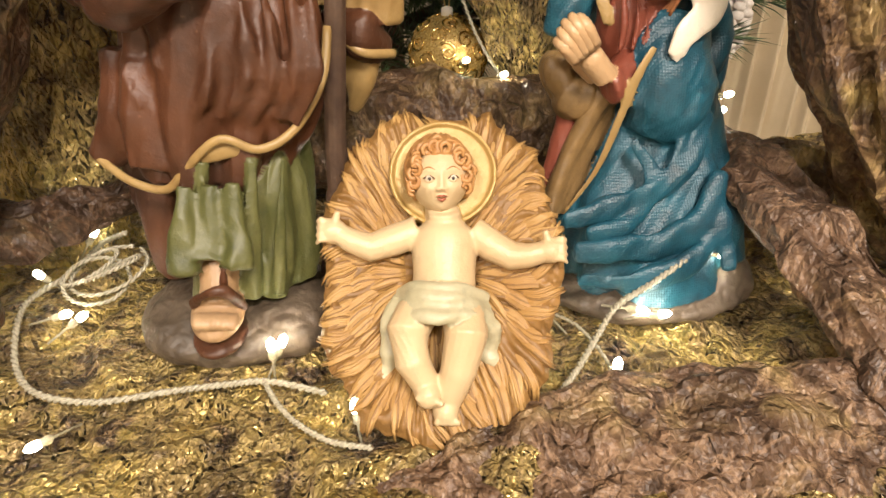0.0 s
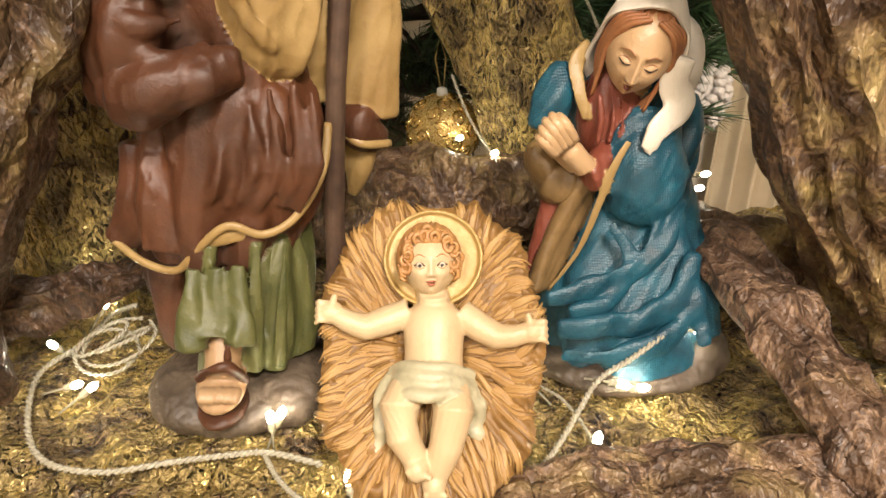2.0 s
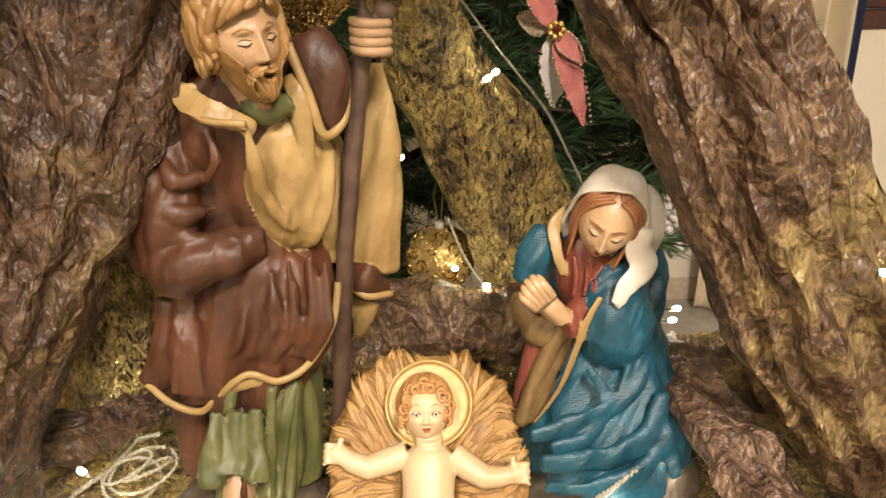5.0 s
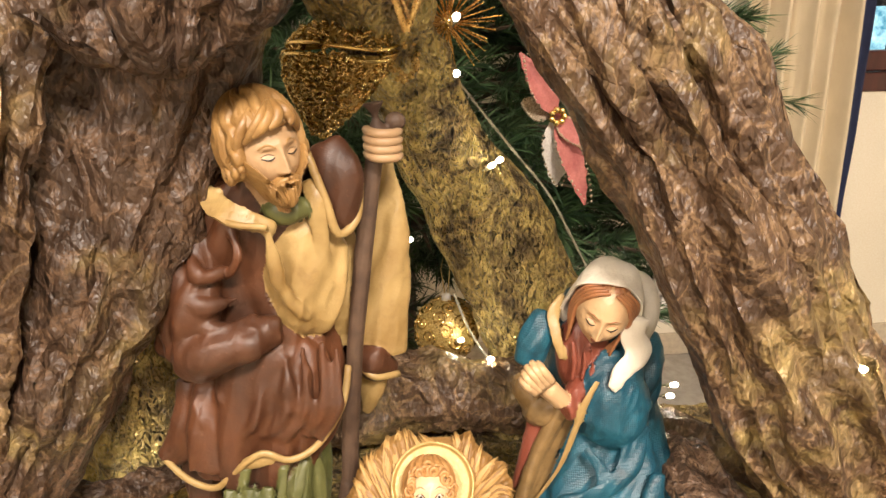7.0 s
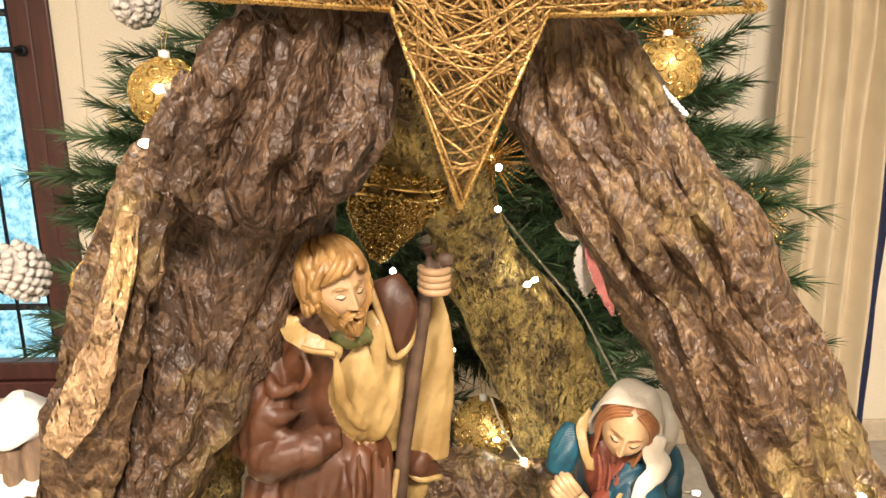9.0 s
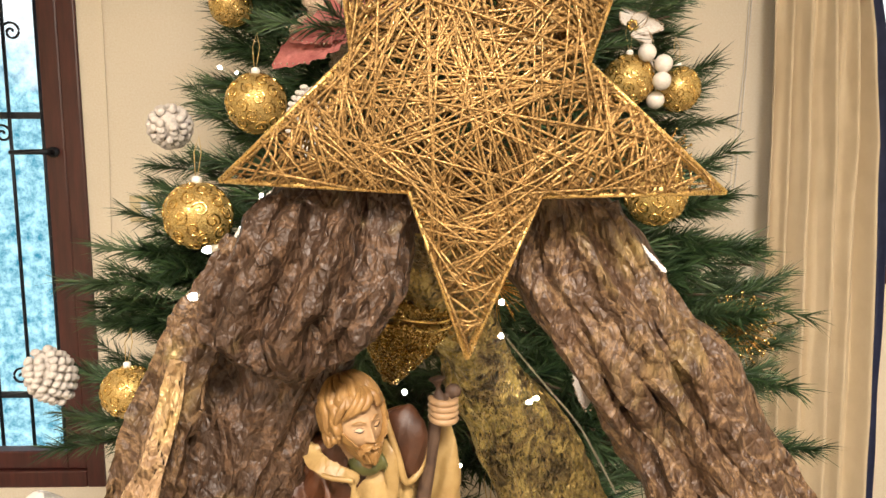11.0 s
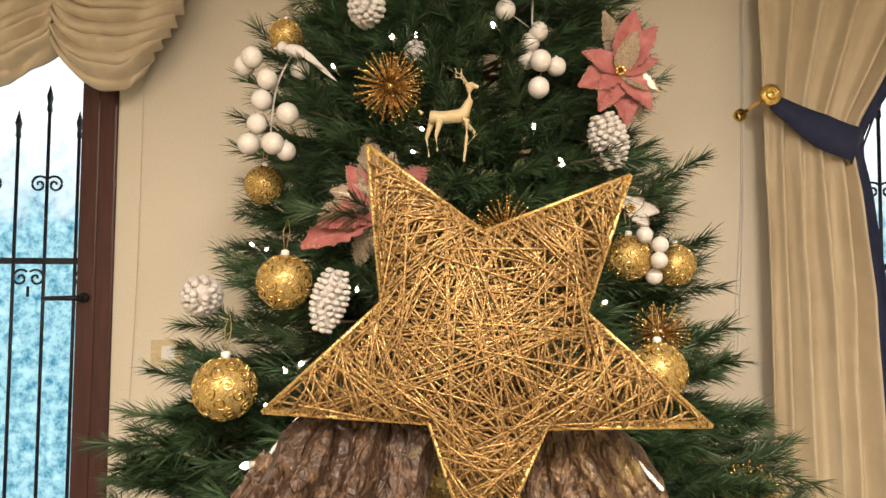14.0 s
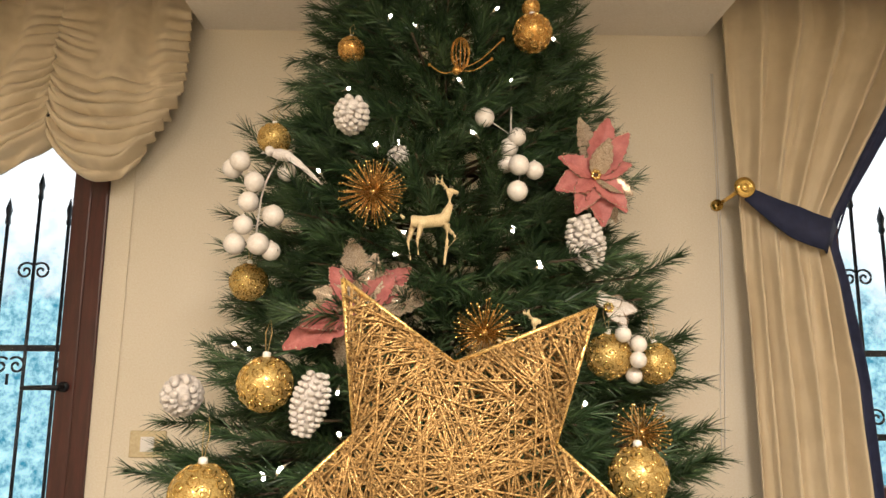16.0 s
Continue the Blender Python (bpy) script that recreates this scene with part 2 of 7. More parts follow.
def lerp_rows(rows, s):
    """Rows sorted by their first number, read at s."""
    if s <= rows[0][0]:
        return rows[0][1:]
    for a, b in zip(rows, rows[1:]):
        if s <= b[0]:
            t = (s - a[0]) / (b[0] - a[0])
            return tuple(p + (q - p) * t for p, q in zip(a[1:], b[1:]))
    return rows[-1][1:]


def zigzag(v):
    """A triangle wave: sharp ridges and valleys out of a smooth value."""
    return 2 * abs(v - math.floor(v + 0.5))


def crumple(p, seed=0.0):
    """The height of the large dents in crumpled paper at p."""
    q = Vector((p[0] + seed, p[1] + seed * 1.7, p[2] - seed))
    w = q + 0.02 * noise.noise_vector(q * 14)
    return zigzag(1.3 * noise.noise(w * 7)) * 0.005 + zigzag(1.3 * noise.noise(w * 16 + Vector((5, 2, 1)))) * 0.001 - 0.003


def facet(w):
    """How far w lies from the nearest edge of its Voronoi cell: roofs of flat facets with sharp creases."""
    near = noise.voronoi(w)[1]
    return min(abs(((near[0] + near[k]) * 0.5 - w).dot((near[k] - near[0]).normalized())) for k in (1, 2, 3))


def creased(q, seed, slim=1.0):
    """The height of the sharp folds of crumpled paper at q, long folds first, then small ones."""
    w = Vector((q[0] + seed + 0.25 * q[2], q[1] - seed, q[2] * 0.50 + seed * 0.4))
    w += 0.006 * noise.noise_vector(w * 20)
    return slim * (0.36 * facet(w * 12) / 12 - 0.30 * facet(w * 25 + Vector((3, 7, 1))) / 25 - 0.002)


def crumpled(name, rings, mat, parent, seed, closed=True, label="", amps=(0.0008, 0.0, 0.0), jitter=0.0012, slim=1.0):
    """A coarse skin of rings, creased like paper: its corners are pushed about, then every facet is broken twice into smaller ones."""
    rng = np.random.default_rng(int(seed * 10) + 7)
    n, m = len(rings[0]), len(rings)
    v = np.array([tuple(p) for r in rings for p in r], float)
    tris = []
    for i in range(m - 1):
        for j in range(n if closed else n - 1):
            a, b, c, d = i * n + j, i * n + (j + 1) % n, (i + 1) * n + (j + 1) % n, (i + 1) * n + j
            tris += [(a, b, c), (a, c, d)] if rng.random() < 0.5 else [(a, b, d), (b, c, d)]
    if closed:
        for i, flip in ((0, 1), (m - 1, 0)):
            c = len(v)
            v = np.vstack([v, v[i * n:(i + 1) * n].mean(0)])
            for j in range(n):
                a, b = i * n + j, i * n + (j + 1) % n
                tris.append((c, b, a) if flip else (c, a, b))
    f = np.array(tris)
    fresh = np.arange(len(v))
    for level, amp in enumerate(amps):
        fn = np.cross(v[f[:, 1]] - v[f[:, 0]], v[f[:, 2]] - v[f[:, 0]])
        vn = np.zeros_like(v)
        for k in range(3):
            np.add.at(vn, f[:, k], fn)
        vn /= np.linalg.norm(vn, axis=1, keepdims=True) + 1e-12
        push = np.zeros((len(v), 1))
        push[fresh, 0] = rng.uniform(-1, 1, len(fresh)) * amp
        v = v + vn * push
        if level == 0:
            v = v + rng.uniform(-1, 1, v.shape) * jitter
        if level < len(amps) - 1:
            e = np.sort(np.vstack([f[:, [0, 1]], f[:, [1, 2]], f[:, [2, 0]]]), axis=1)
            u, inv = np.unique(e, axis=0, return_inverse=True)
            inv = inv.reshape(-1)
            k, base = len(f), len(v)
            w = rng.uniform(0.38, 0.62, (len(u), 1))
            v = np.vstack([v, v[u[:, 0]] * w + v[u[:, 1]] * (1 - w)])
            ab, bc, ca = inv[:k] + base, inv[k:2 * k] + base, inv[2 * k:] + base
            f = np.vstack([np.stack(t, 1) for t in ((f[:, 0], ab, ca), (ab, f[:, 1], bc), (ca, bc, f[:, 2]), (ab, bc, ca))])
            fresh = np.arange(base, len(v))
    fn = np.cross(v[f[:, 1]] - v[f[:, 0]], v[f[:, 2]] - v[f[:, 0]])
    vn = np.zeros_like(v)
    for k in range(3):
        np.add.at(vn, f[:, k], fn)
    vn /= np.linalg.norm(vn, axis=1, keepdims=True) + 1e-12
    v = v + vn * np.array([[creased(q, seed, slim)] for q in v.tolist()])
    me = bpy.data.meshes.new(name)
    me.from_pydata(v.tolist(), [], f.tolist())
    me.materials.append(mat)
    me.polygons.foreach_set("use_smooth", [True] * len(me.polygons))
    me.set_sharp_from_angle(angle=radians(38))
    ob = new(name, me)
    ob.parent = parent
    if label:
        ob["label"] = label
    return ob


# ---- the room ----
FLOOR_Z, CEIL_Z, WALL_Y = -0.22, 2.505, 2.1
XL, XR, YB = -3.2, 3.2, -3.6


def slab(name, lo, hi, mat, label="", category="", bevel=0.0):
    ob = Soup().box(lo, hi).build(name, mat, smooth=False, bevel=bevel)
    return tagged(ob, label, category, kind="structure")


slab("floor", (XL - 0.2, YB - 0.2, FLOOR_Z - 0.1), (XR + 0.2, WALL_Y + 0.2, FLOOR_Z), FLOOR, "pale polished tiled floor", "floor")
# the ceiling stops short of the wall above the blind and the curtain
cs = Soup()
POCKETS = [(-2.60, -0.862), (1.040, 2.75)]
cs.box((XL - 0.2, YB - 0.2, CEIL_Z), (XR + 0.2, 1.80, CEIL_Z + 0.2))
for a, b in ((XL - 0.2, -2.60), (-0.862, 1.040), (2.75, XR + 0.2)):
    cs.box((a, 1.80, CEIL_Z), (b, WALL_Y + 0.2, CEIL_Z + 0.2))
cs.box((XL - 0.2, 1.80, CEIL_Z + 0.201), (XR + 0.2, WALL_Y + 0.2, CEIL_Z + 0.3))
tagged(cs.build("ceiling", CEIL, smooth=False), "plain off-white painted ceiling with curtain pockets", "ceiling", kind="structure")
slab("wall_west", (XL - 0.2, YB, FLOOR_Z), (XL, WALL_Y, CEIL_Z), WALL, "plain cream painted wall", "wall")
slab("wall_east", (XR, YB, FLOOR_Z), (XR + 0.2, WALL_Y, CEIL_Z), WALL, "plain cream painted wall", "wall")
slab("wall_south", (XL - 0.2, YB - 0.2, FLOOR_Z), (XR + 0.2, YB, CEIL_Z), WALL, "plain cream painted wall", "wall")

# the north wall, with a tall window on each side of the tree
WIN = {"window_1": (-2.45, -1.165, 0.0, 2.25), "window_2": (1.36, 2.60, 0.72, 2.30)}
wn_ = Soup()
for lo, hi in (((XL - 0.2, FLOOR_Z), (-2.45, CEIL_Z)), ((-1.165, FLOOR_Z), (1.36, CEIL_Z)), ((2.60, FLOOR_Z), (XR + 0.2, CEIL_Z)),
               ((-2.45, FLOOR_Z), (-1.165, 0.0)), ((-2.45, 2.25), (-1.165, CEIL_Z)), ((1.36, FLOOR_Z), (2.60, 0.72)), ((1.36, 2.30), (2.60, CEIL_Z))):
    wn_.box((lo[0], WALL_Y, lo[1]), (hi[0], WALL_Y + 0.2, hi[1] + (0.195 if hi[1] == CEIL_Z else 0.0)))
tagged(wn_.build("wall_north", WALL, smooth=False), "smooth cream painted wall between two windows", "wall", kind="structure")
bb = Soup()
for a, b in ((XL, XR),):
    bb.box((a, WALL_Y - 0.014, FLOOR_Z), (b, WALL_Y - 0.001, FLOOR_Z + 0.085))
tagged(bb.build("baseboard", plain("pale_baseboard", (0.50, 0.42, 0.31), (0.55, 0.47, 0.35), 8, 0.4), smooth=False, bevel=0.003), "pale tiled baseboard along the wall", "baseboard", kind="structure")


def window(name, x0, x1, z0, z1, label, handle_at=None):
    w = thing(name, label, "window", kind="structure")
    y0, y1 = WALL_Y - 0.012, WALL_Y + 0.06
    t = 0.062
    fr = Soup()
    for lo, hi in (((x0, z0), (x0 + t, z1)), ((x1 - t, z0), (x1, z1)), ((x0 + t, z0), (x1 - t, z0 + t)), ((x0 + t, z1 - t), (x1 - t, z1))):
        fr.box((lo[0], y0, lo[1]), (hi[0], y1, hi[1]))
    fr.build("window_frame", MAHOG, w, False, bevel=0.006)
    mid = (x0 + x1) / 2
    for a, b in ((x0 + t + 0.003, mid - 0.002), (mid + 0.002, x1 - t - 0.003)):
        s = Soup()
        c0, c1 = z0 + t + 0.003, z1 - t - 0.003
        k = 0.066
        for lo, hi in (((a, c0), (a + k, c1)), ((b - k, c0), (b, c1)), ((a + k, c0), (b - k, c0 + k)), ((a + k, c1 - k), (b - k, c1))):
            s.box((lo[0], y0 + 0.010, lo[1]), (hi[0], y1 - 0.006, hi[1]))
        sash = s.build("sash", MAHOG, w, False, bevel=0.006)
        pane = Soup().box((a + k, y0 + 0.035, c0 + k), (b - k, y0 + 0.041, c1 - k)).build("pane", GLASS, sash, False)
        pane.visible_shadow = False
    if handle_at:
        hx, hz = handle_at
        h = Soup()
        h.tube([(hx, y0 + 0.01, hz), (hx, y0 - 0.045, hz)], 0.009)
        h.tube([(hx + 0.012, y0 - 0.045, hz), (hx - 0.04, y0 - 0.047, hz), (hx - 0.115, y0 - 0.045, hz - 0.002)], [0.010, 0.009, 0.008])
        h.tube([(hx, y0 + 0.012, hz), (hx, y0 - 0.002, hz)], 0.018)
        h.build("handle", IRON, w, label="black lever handle")
    sill = Soup().box((x0 - 0.0, WALL_Y + 0.061, z0 - 0.03), (x1, WALL_Y + 0.24, z0 + 0.004))
    sill.build("sill", WHITE_PL, w, False)
    return w


window("window_1", *WIN["window_1"], "tall dark mahogany casement window with a lever handle", (-1.265, 1.177))
window("window_2", *WIN["window_2"], "dark mahogany casement window behind a curtain")


def grille(x0, x1, z0, z1, label):
    """A wrought-iron window grille with spear heads and scrolls."""
    g = thing("window_grille", label, "grille")
    y = WALL_Y + 0.17
    for z in (z0 + 0.25, 1.31):
        Soup().box((x0, y - 0.004, z - 0.012), (x1, y + 0.004, z + 0.012)).build("crossbar", IRON, g, False)
    n = round((x1 - x0 - 0.04) / 0.116)
    for i in range(n + 1):
        x = x0 + 0.02 + (x1 - x0 - 0.04) * i / n
        top = z1 - (0.10 if i % 2 else 0.0)
        s = Soup().tube([(x, y, z0), (x, y, top - 0.10)], 0.0065, n=8)
        s.tube([(x, y, top - 0.115), (x, y, top - 0.10), (x, y, top - 0.075), (x, y, top - 0.05), (x, y, top)], [0.006, 0.016, 0.012, 0.019, 0.001], n=8, flat=0.5)
        s.build("spear_bar", IRON, g)
        if i < n:
            xm = x if i % 2 == 0 else x + (x1 - x0 - 0.04) / n / 2
            for z in (1.60, z0 + 0.32) if i % 2 == 0 else (1.245,):
                sc = Soup()
                for d in (-1, 1):
                    pts = []
                    for k in range(30):
                        a = 0.25 * math.pi + k * 0.30
                        r = 0.034 * (1 - k / 34)
                        pts.append((xm + d * (0.030 - r * math.cos(a)), y, z + r * math.sin(a)))
                    sc.tube(pts, 0.0045, n=6)
                sc.tube([(xm, y, z - 0.07), (xm, y, z - 0.03)], 0.005, n=6)
                sc.build("scroll", IRON, g)
    return g


grille(-2.459, -1.259, 0.03, 1.985, "black wrought-iron grille with spear heads outside the window")
grille(1.40, 2.60, 0.75, 1.985, "black wrought-iron grille with spear heads outside the window")
bd = Soup().add([(-9, 6, -3), (9, 6, -3), (9, 6, 6), (-9, 6, 6)], [(0, 1, 2, 3)]).build("backdrop", GARDEN, smooth=False)
tagged(bd, "bright hazy garden beyond the windows", "backdrop", kind="structure")

# wall plate
sw = thing("wall_switch", "ivory wall plate with a white switch", "switch")
Soup().box((-1.024, WALL_Y - 0.010, 0.942), (-0.900, WALL_Y, 1.032)).build("plate", IVORY, sw, False, bevel=0.004)
Soup().box((-0.985, WALL_Y - 0.014, 0.962), (-0.938, WALL_Y - 0.0101, 1.012)).build("rocker", WHITE_PL, sw, False, bevel=0.002)


# ---- curtain with tie-back ----
def curtain():
    c = thing("curtain", "cream floor-length curtain held by a navy tie-back", "curtain")
    nz, nx, pleats = 140, 230, 5.5
    rows = [(-0.2, 1.090, 1.525), (0.6, 1.085, 1.510), (1.2, 1.080, 1.485), (1.55, 1.075, 1.440), (1.72, 1.074, 1.405), (1.80, 1.072, 1.440), (2.1, 1.070, 1.640), (2.5, 1.065, 1.90)]
    s = Soup()
    rings = []
    for i in range(nz + 1):
        z = FLOOR_Z + 0.015 + (CEIL_Z - FLOOR_Z + 0.12) * i / nz
        x0, x1 = lerp_rows(rows, z)
        pinch = math.exp(-((z - 1.73) / 0.20) ** 2)
        ring = []
        for j in range(nx + 1):
            u = j / nx
            ph = u * pleats * 2 * math.pi + 1.9 * noise.noise(Vector((u * 5, z * 0.45, 2)))
            w = math.sin(ph)
            amp = (0.032 + 0.020 * noise.noise(Vector((u * 7, z * 0.6, 9)))) * (1 - 0.45 * pinch)
            y = 1.985 + amp * (w + 0.22 * math.sin(2 * ph + 1 + 2 * noise.noise(Vector((u * 3, z * 0.5, 6))))) - 0.030 * pinch * math.sin(math.pi * u) + 0.006 * noise.noise(Vector((u * 30, z * 4, 1)))
            x = x0 + (x1 - x0) * (u + 0.004 * math.sin(ph * 2))
            ring.append((x, y, z))
        rings.append(ring)
    n = nx + 1
    verts = [p for r in rings for p in r]
    edge = int(nx * 0.90)
    for part_name, j0, j1, mat, lab in (("cloth", 0, edge, CURTAIN, ""), ("border", edge, nx, NAVY, "navy border of the curtain's edge")):
        s = Soup()
        w = j1 - j0 + 1
        vs = [r[j] for r in rings for j in range(j0, j1 + 1)]
        fs = [(i * w + j, i * w + j + 1, (i + 1) * w + j + 1, (i + 1) * w + j) for i in range(nz) for j in range(w - 1)]
        ob = s.add(vs, fs).build(part_name, mat, c, label=lab)
        so = ob.modifiers.new("thickness", "SOLIDIFY")
        so.thickness = 0.003
    return c


curtain()
tb = thing("curtain_tieback", "navy cloth tie-back hooked on a brass rosette", "tie-back")
band = Soup()
rings = []
for i in range(25):
    t = i / 24
    cx, cz = 1.075 + 0.335 * t, 1.845 - 0.155 * t - 0.03 * math.sin(math.pi * t)
    hw = 0.022 + 0.030 * min(1, t * 2.2)
    y = 1.915 - 0.012 * math.sin(math.pi * t) + (0.09 * max(0, t - 0.8) / 0.2)
    rings.append([(cx - 0.35 * hw, y, cz - hw), (cx + 0.35 * hw, y - 0.002, cz + hw), (cx + 0.35 * hw, y + 0.008, cz + hw), (cx - 0.35 * hw, y + 0.008, cz - hw)])
band.loft(rings).build("band", NAVY, tb)
back = Soup().loft([[(1.40 + 0.11 * t, 1.99 + 0.06 * t, 1.66 + 0.20 * t), (1.42 + 0.11 * t, 1.99 + 0.06 * t, 1.72 + 0.21 * t), (1.42 + 0.11 * t, 1.998 + 0.06 * t, 1.72 + 0.21 * t), (1.40 + 0.11 * t, 1.998 + 0.06 * t, 1.66 + 0.20 * t)] for t in (0, 0.3, 0.6, 1.0)])
back.build("band", NAVY, tb)
ros = Soup()
prof = [(0.0, 0.012), (0.006, 0.012), (0.009, 0.008), (0.016, 0.007), (0.018, 0.012), (0.024, 0.013), (0.027, 0.008), (0.033, 0.007), (0.036, 0.003), (0.036, 0.0)]
ros.loft([[(1.062 + r * math.cos(a), 1.905 - h, 1.862 + r * math.sin(a)) for a in (2 * math.pi * k / 28 for k in range(28))] for r, h in [(max(r, 0.0005), h) for r, h in prof]])
ros.build("rosette", BRASS, tb, label="round polished brass rosette")
Soup().tube([(1.062, 1.905, 1.862), (1.052, 2.0, 1.850), (1.045, 2.099, 1.842)], 0.007).tube([(1.045, 2.085, 1.842), (1.045, 2.0995, 1.842)], 0.022).build("holdback_arm", BRASS, tb)


# ---- gathered blind over the tall window ----
def balloon_blind():
    b = thing("balloon_blind", "cream ruched balloon blind gathered into swags", "blind")
    knots = [-2.36, -1.85, -1.335, -0.875]
    nz, nx = 220, 90
    for a, c in zip(knots, knots[1:]):
        vs = []
        tail = c > -0.9
        for i in range(nz + 1):
            v = i / nz
            low = max(0.0, (v - 0.42) / 0.58)
            for j in range(nx + 1):
                u = j / nx
                sag = math.sin(math.pi * u) ** 0.75
                # the free side draws in towards its gathered foot
                x = a + (c - a) * u - (0.15 * u * u * max(0.0, (v - 0.5) / 0.5) ** 2 if tail else 0.0)
                hang = 0.46 + 0.155 * sag + (0.07 * (1 - sag) * (u > 0.5) if tail else 0.0)
                z = CEIL_Z + 0.07 - v * (hang + 0.07)
                q = Vector((x * 5, v * 2.5, 4 + a))
                # hanging pleats above, gathered swags that stack up below
                hangs = 0.020 * math.sin(u * 17 + 2.2 * noise.noise(q * 0.6)) * (1 - 0.75 * low) * (0.35 + 0.65 * sag)
                w = 8.5 * low ** 1.15 + 0.55 * noise.noise(q) + 0.25 * noise.noise(q * 2.3)
                gather = (abs(math.sin(math.pi * w)) ** 0.8 - 0.5) * 0.034 * min(1, low * 2.5) * (0.55 + 0.45 * sag)
                cross = 0.010 * math.sin(math.pi * (w * 2.1 + 3 * u)) * min(1, low * 2) * (0.4 + 0.6 * noise.noise(q * 1.7))
                ruche = 0.014 * math.sin(v * 88 + 5 * noise.noise(q * 1.5)) * max(0.0, 1 - 3.2 * min(u, 1 - u)) * min(1, v * 3)
                belly = 0.10 * math.sin(math.pi * min(1.0, 0.10 + 0.80 * v) ** 2.2) * (0.35 + 0.65 * sag)
                y = 2.0 - belly - hangs - gather - cross - ruche + 0.006 * noise.noise(Vector((x * 26, z * 26, 3)))
                y += (max(0.0, v - 0.95) / 0.05) ** 2 * 0.05
                vs.append((x, y, z - 0.012 * math.sin(math.pi * w) * low))
        w = nx + 1
        fs = [(i * w + j, i * w + j + 1, (i + 1) * w + j + 1, (i + 1) * w + j) for i in range(nz) for j in range(nx)]
        ob = Soup().add(vs, fs).build("swag", CURTAIN, b)
        so = ob.modifiers.new("thickness", "SOLIDIFY")
        so.thickness = 0.004
    Soup().box((-2.37, 2.01, CEIL_Z + 0.04), (-0.875, 2.05, CEIL_Z + 0.10)).build("head_rail", CURTAIN, b, False)


balloon_blind()

# thin curtain cords, and a faint wall line beside the blind drawn as a tube
for pts, lab in (([(1.052, 2.094, 2.35), (1.048, 2.093, 1.75), (1.040, 2.092, 1.45), (1.020, 2.092, 1.18), (1.012, 2.092, 0.96)], "thin white curtain cord hanging against the wall"),
                 ([(1.058, 2.092, 2.35), (1.056, 2.092, 1.75), (1.046, 2.092, 1.40), (1.034, 2.092, 1.15), (1.024, 2.092, 0.98)], "thin white curtain cord hanging against the wall"),
                 ([(-1.075, 2.094, 2.30), (-1.078, 2.094, 1.70), (-1.083, 2.094, 1.20), (-1.100, 2.094, 0.70)], "thin pale line down the wall beside the blind")):
    cord = Soup().tube(curve_points(pts, 8), 0.0016, n=6).build("cord", WALL if pts[0][0] < 0 else WHITE_PL)
    tagged(cord, lab, "cord", group="cords on the wall")

# ceiling lamps behind the camera
for x, y in ((0.5, -1.3), (-1.0, -1.9)):
    cl = thing("ceiling_lamp", "square white ceiling lamp with a warm glow", "lamp", group="ceiling lamps")
    Soup().box((x - 0.31, y - 0.31, 2.452), (x + 0.31, y + 0.31, CEIL_Z)).build("housing", WHITE_PL, cl, False, bevel=0.006)


# ---- the paper grotto ----
def paper_loft(name, rows, mat, parent, seed, nz=44, na=54, folds=0.018, fold_count=9, amount=1.0, label="", square=0.8, lean=0.0):
    """A tall crumpled paper body. rows: z, left x, right x, middle y, depth radius."""
    rows = sorted(rows)
    z0, z1 = rows[0][0], rows[-1][0]
    rings = []
    for i in range(nz + 1):
        z = z0 + (z1 - z0) * i / nz
        xl, xr, yc, ry = lerp_rows(rows, z)
        cx, rx = (xl + xr) / 2, (xr - xl) / 2
        end = min(1.0, 6 * min(i, nz - i) / nz + 0.25)
        ring = []
        for j in range(na):
            a = 2 * math.pi * j / na
            ca, sa = math.cos(a), math.sin(a)
            px = cx + rx * math.copysign(abs(ca) ** square, ca)
            py = yc + ry * math.copysign(abs(sa) ** square, sa)
            nrm = Vector((ca / max(rx, 0.01), sa / max(ry, 0.01), 0)).normalized()
            fold = folds * (2 * abs(noise.noise(Vector((a * fold_count / 6.3 + 1.5 * noise.noise(Vector((a, z * 6, seed))), z * 2.0, seed)))) - 0.4)
            fold = 0.7 * fold + folds * 0.75 * (zigzag(a * fold_count / 6.2832 + 1.1 * noise.noise(Vector((z * 4, a, seed)))) - 0.5)
            h = (fold + amount * crumple((px, py, z), seed)) * end
            ring.append((px + nrm.x * h, py + nrm.y * h, z + amount * 0.006 * noise.noise(Vector((px * 20, py * 20, z * 20 + seed)))))
        rings.append(ring)
    return crumpled(name, rings, mat, parent, seed, label=label)


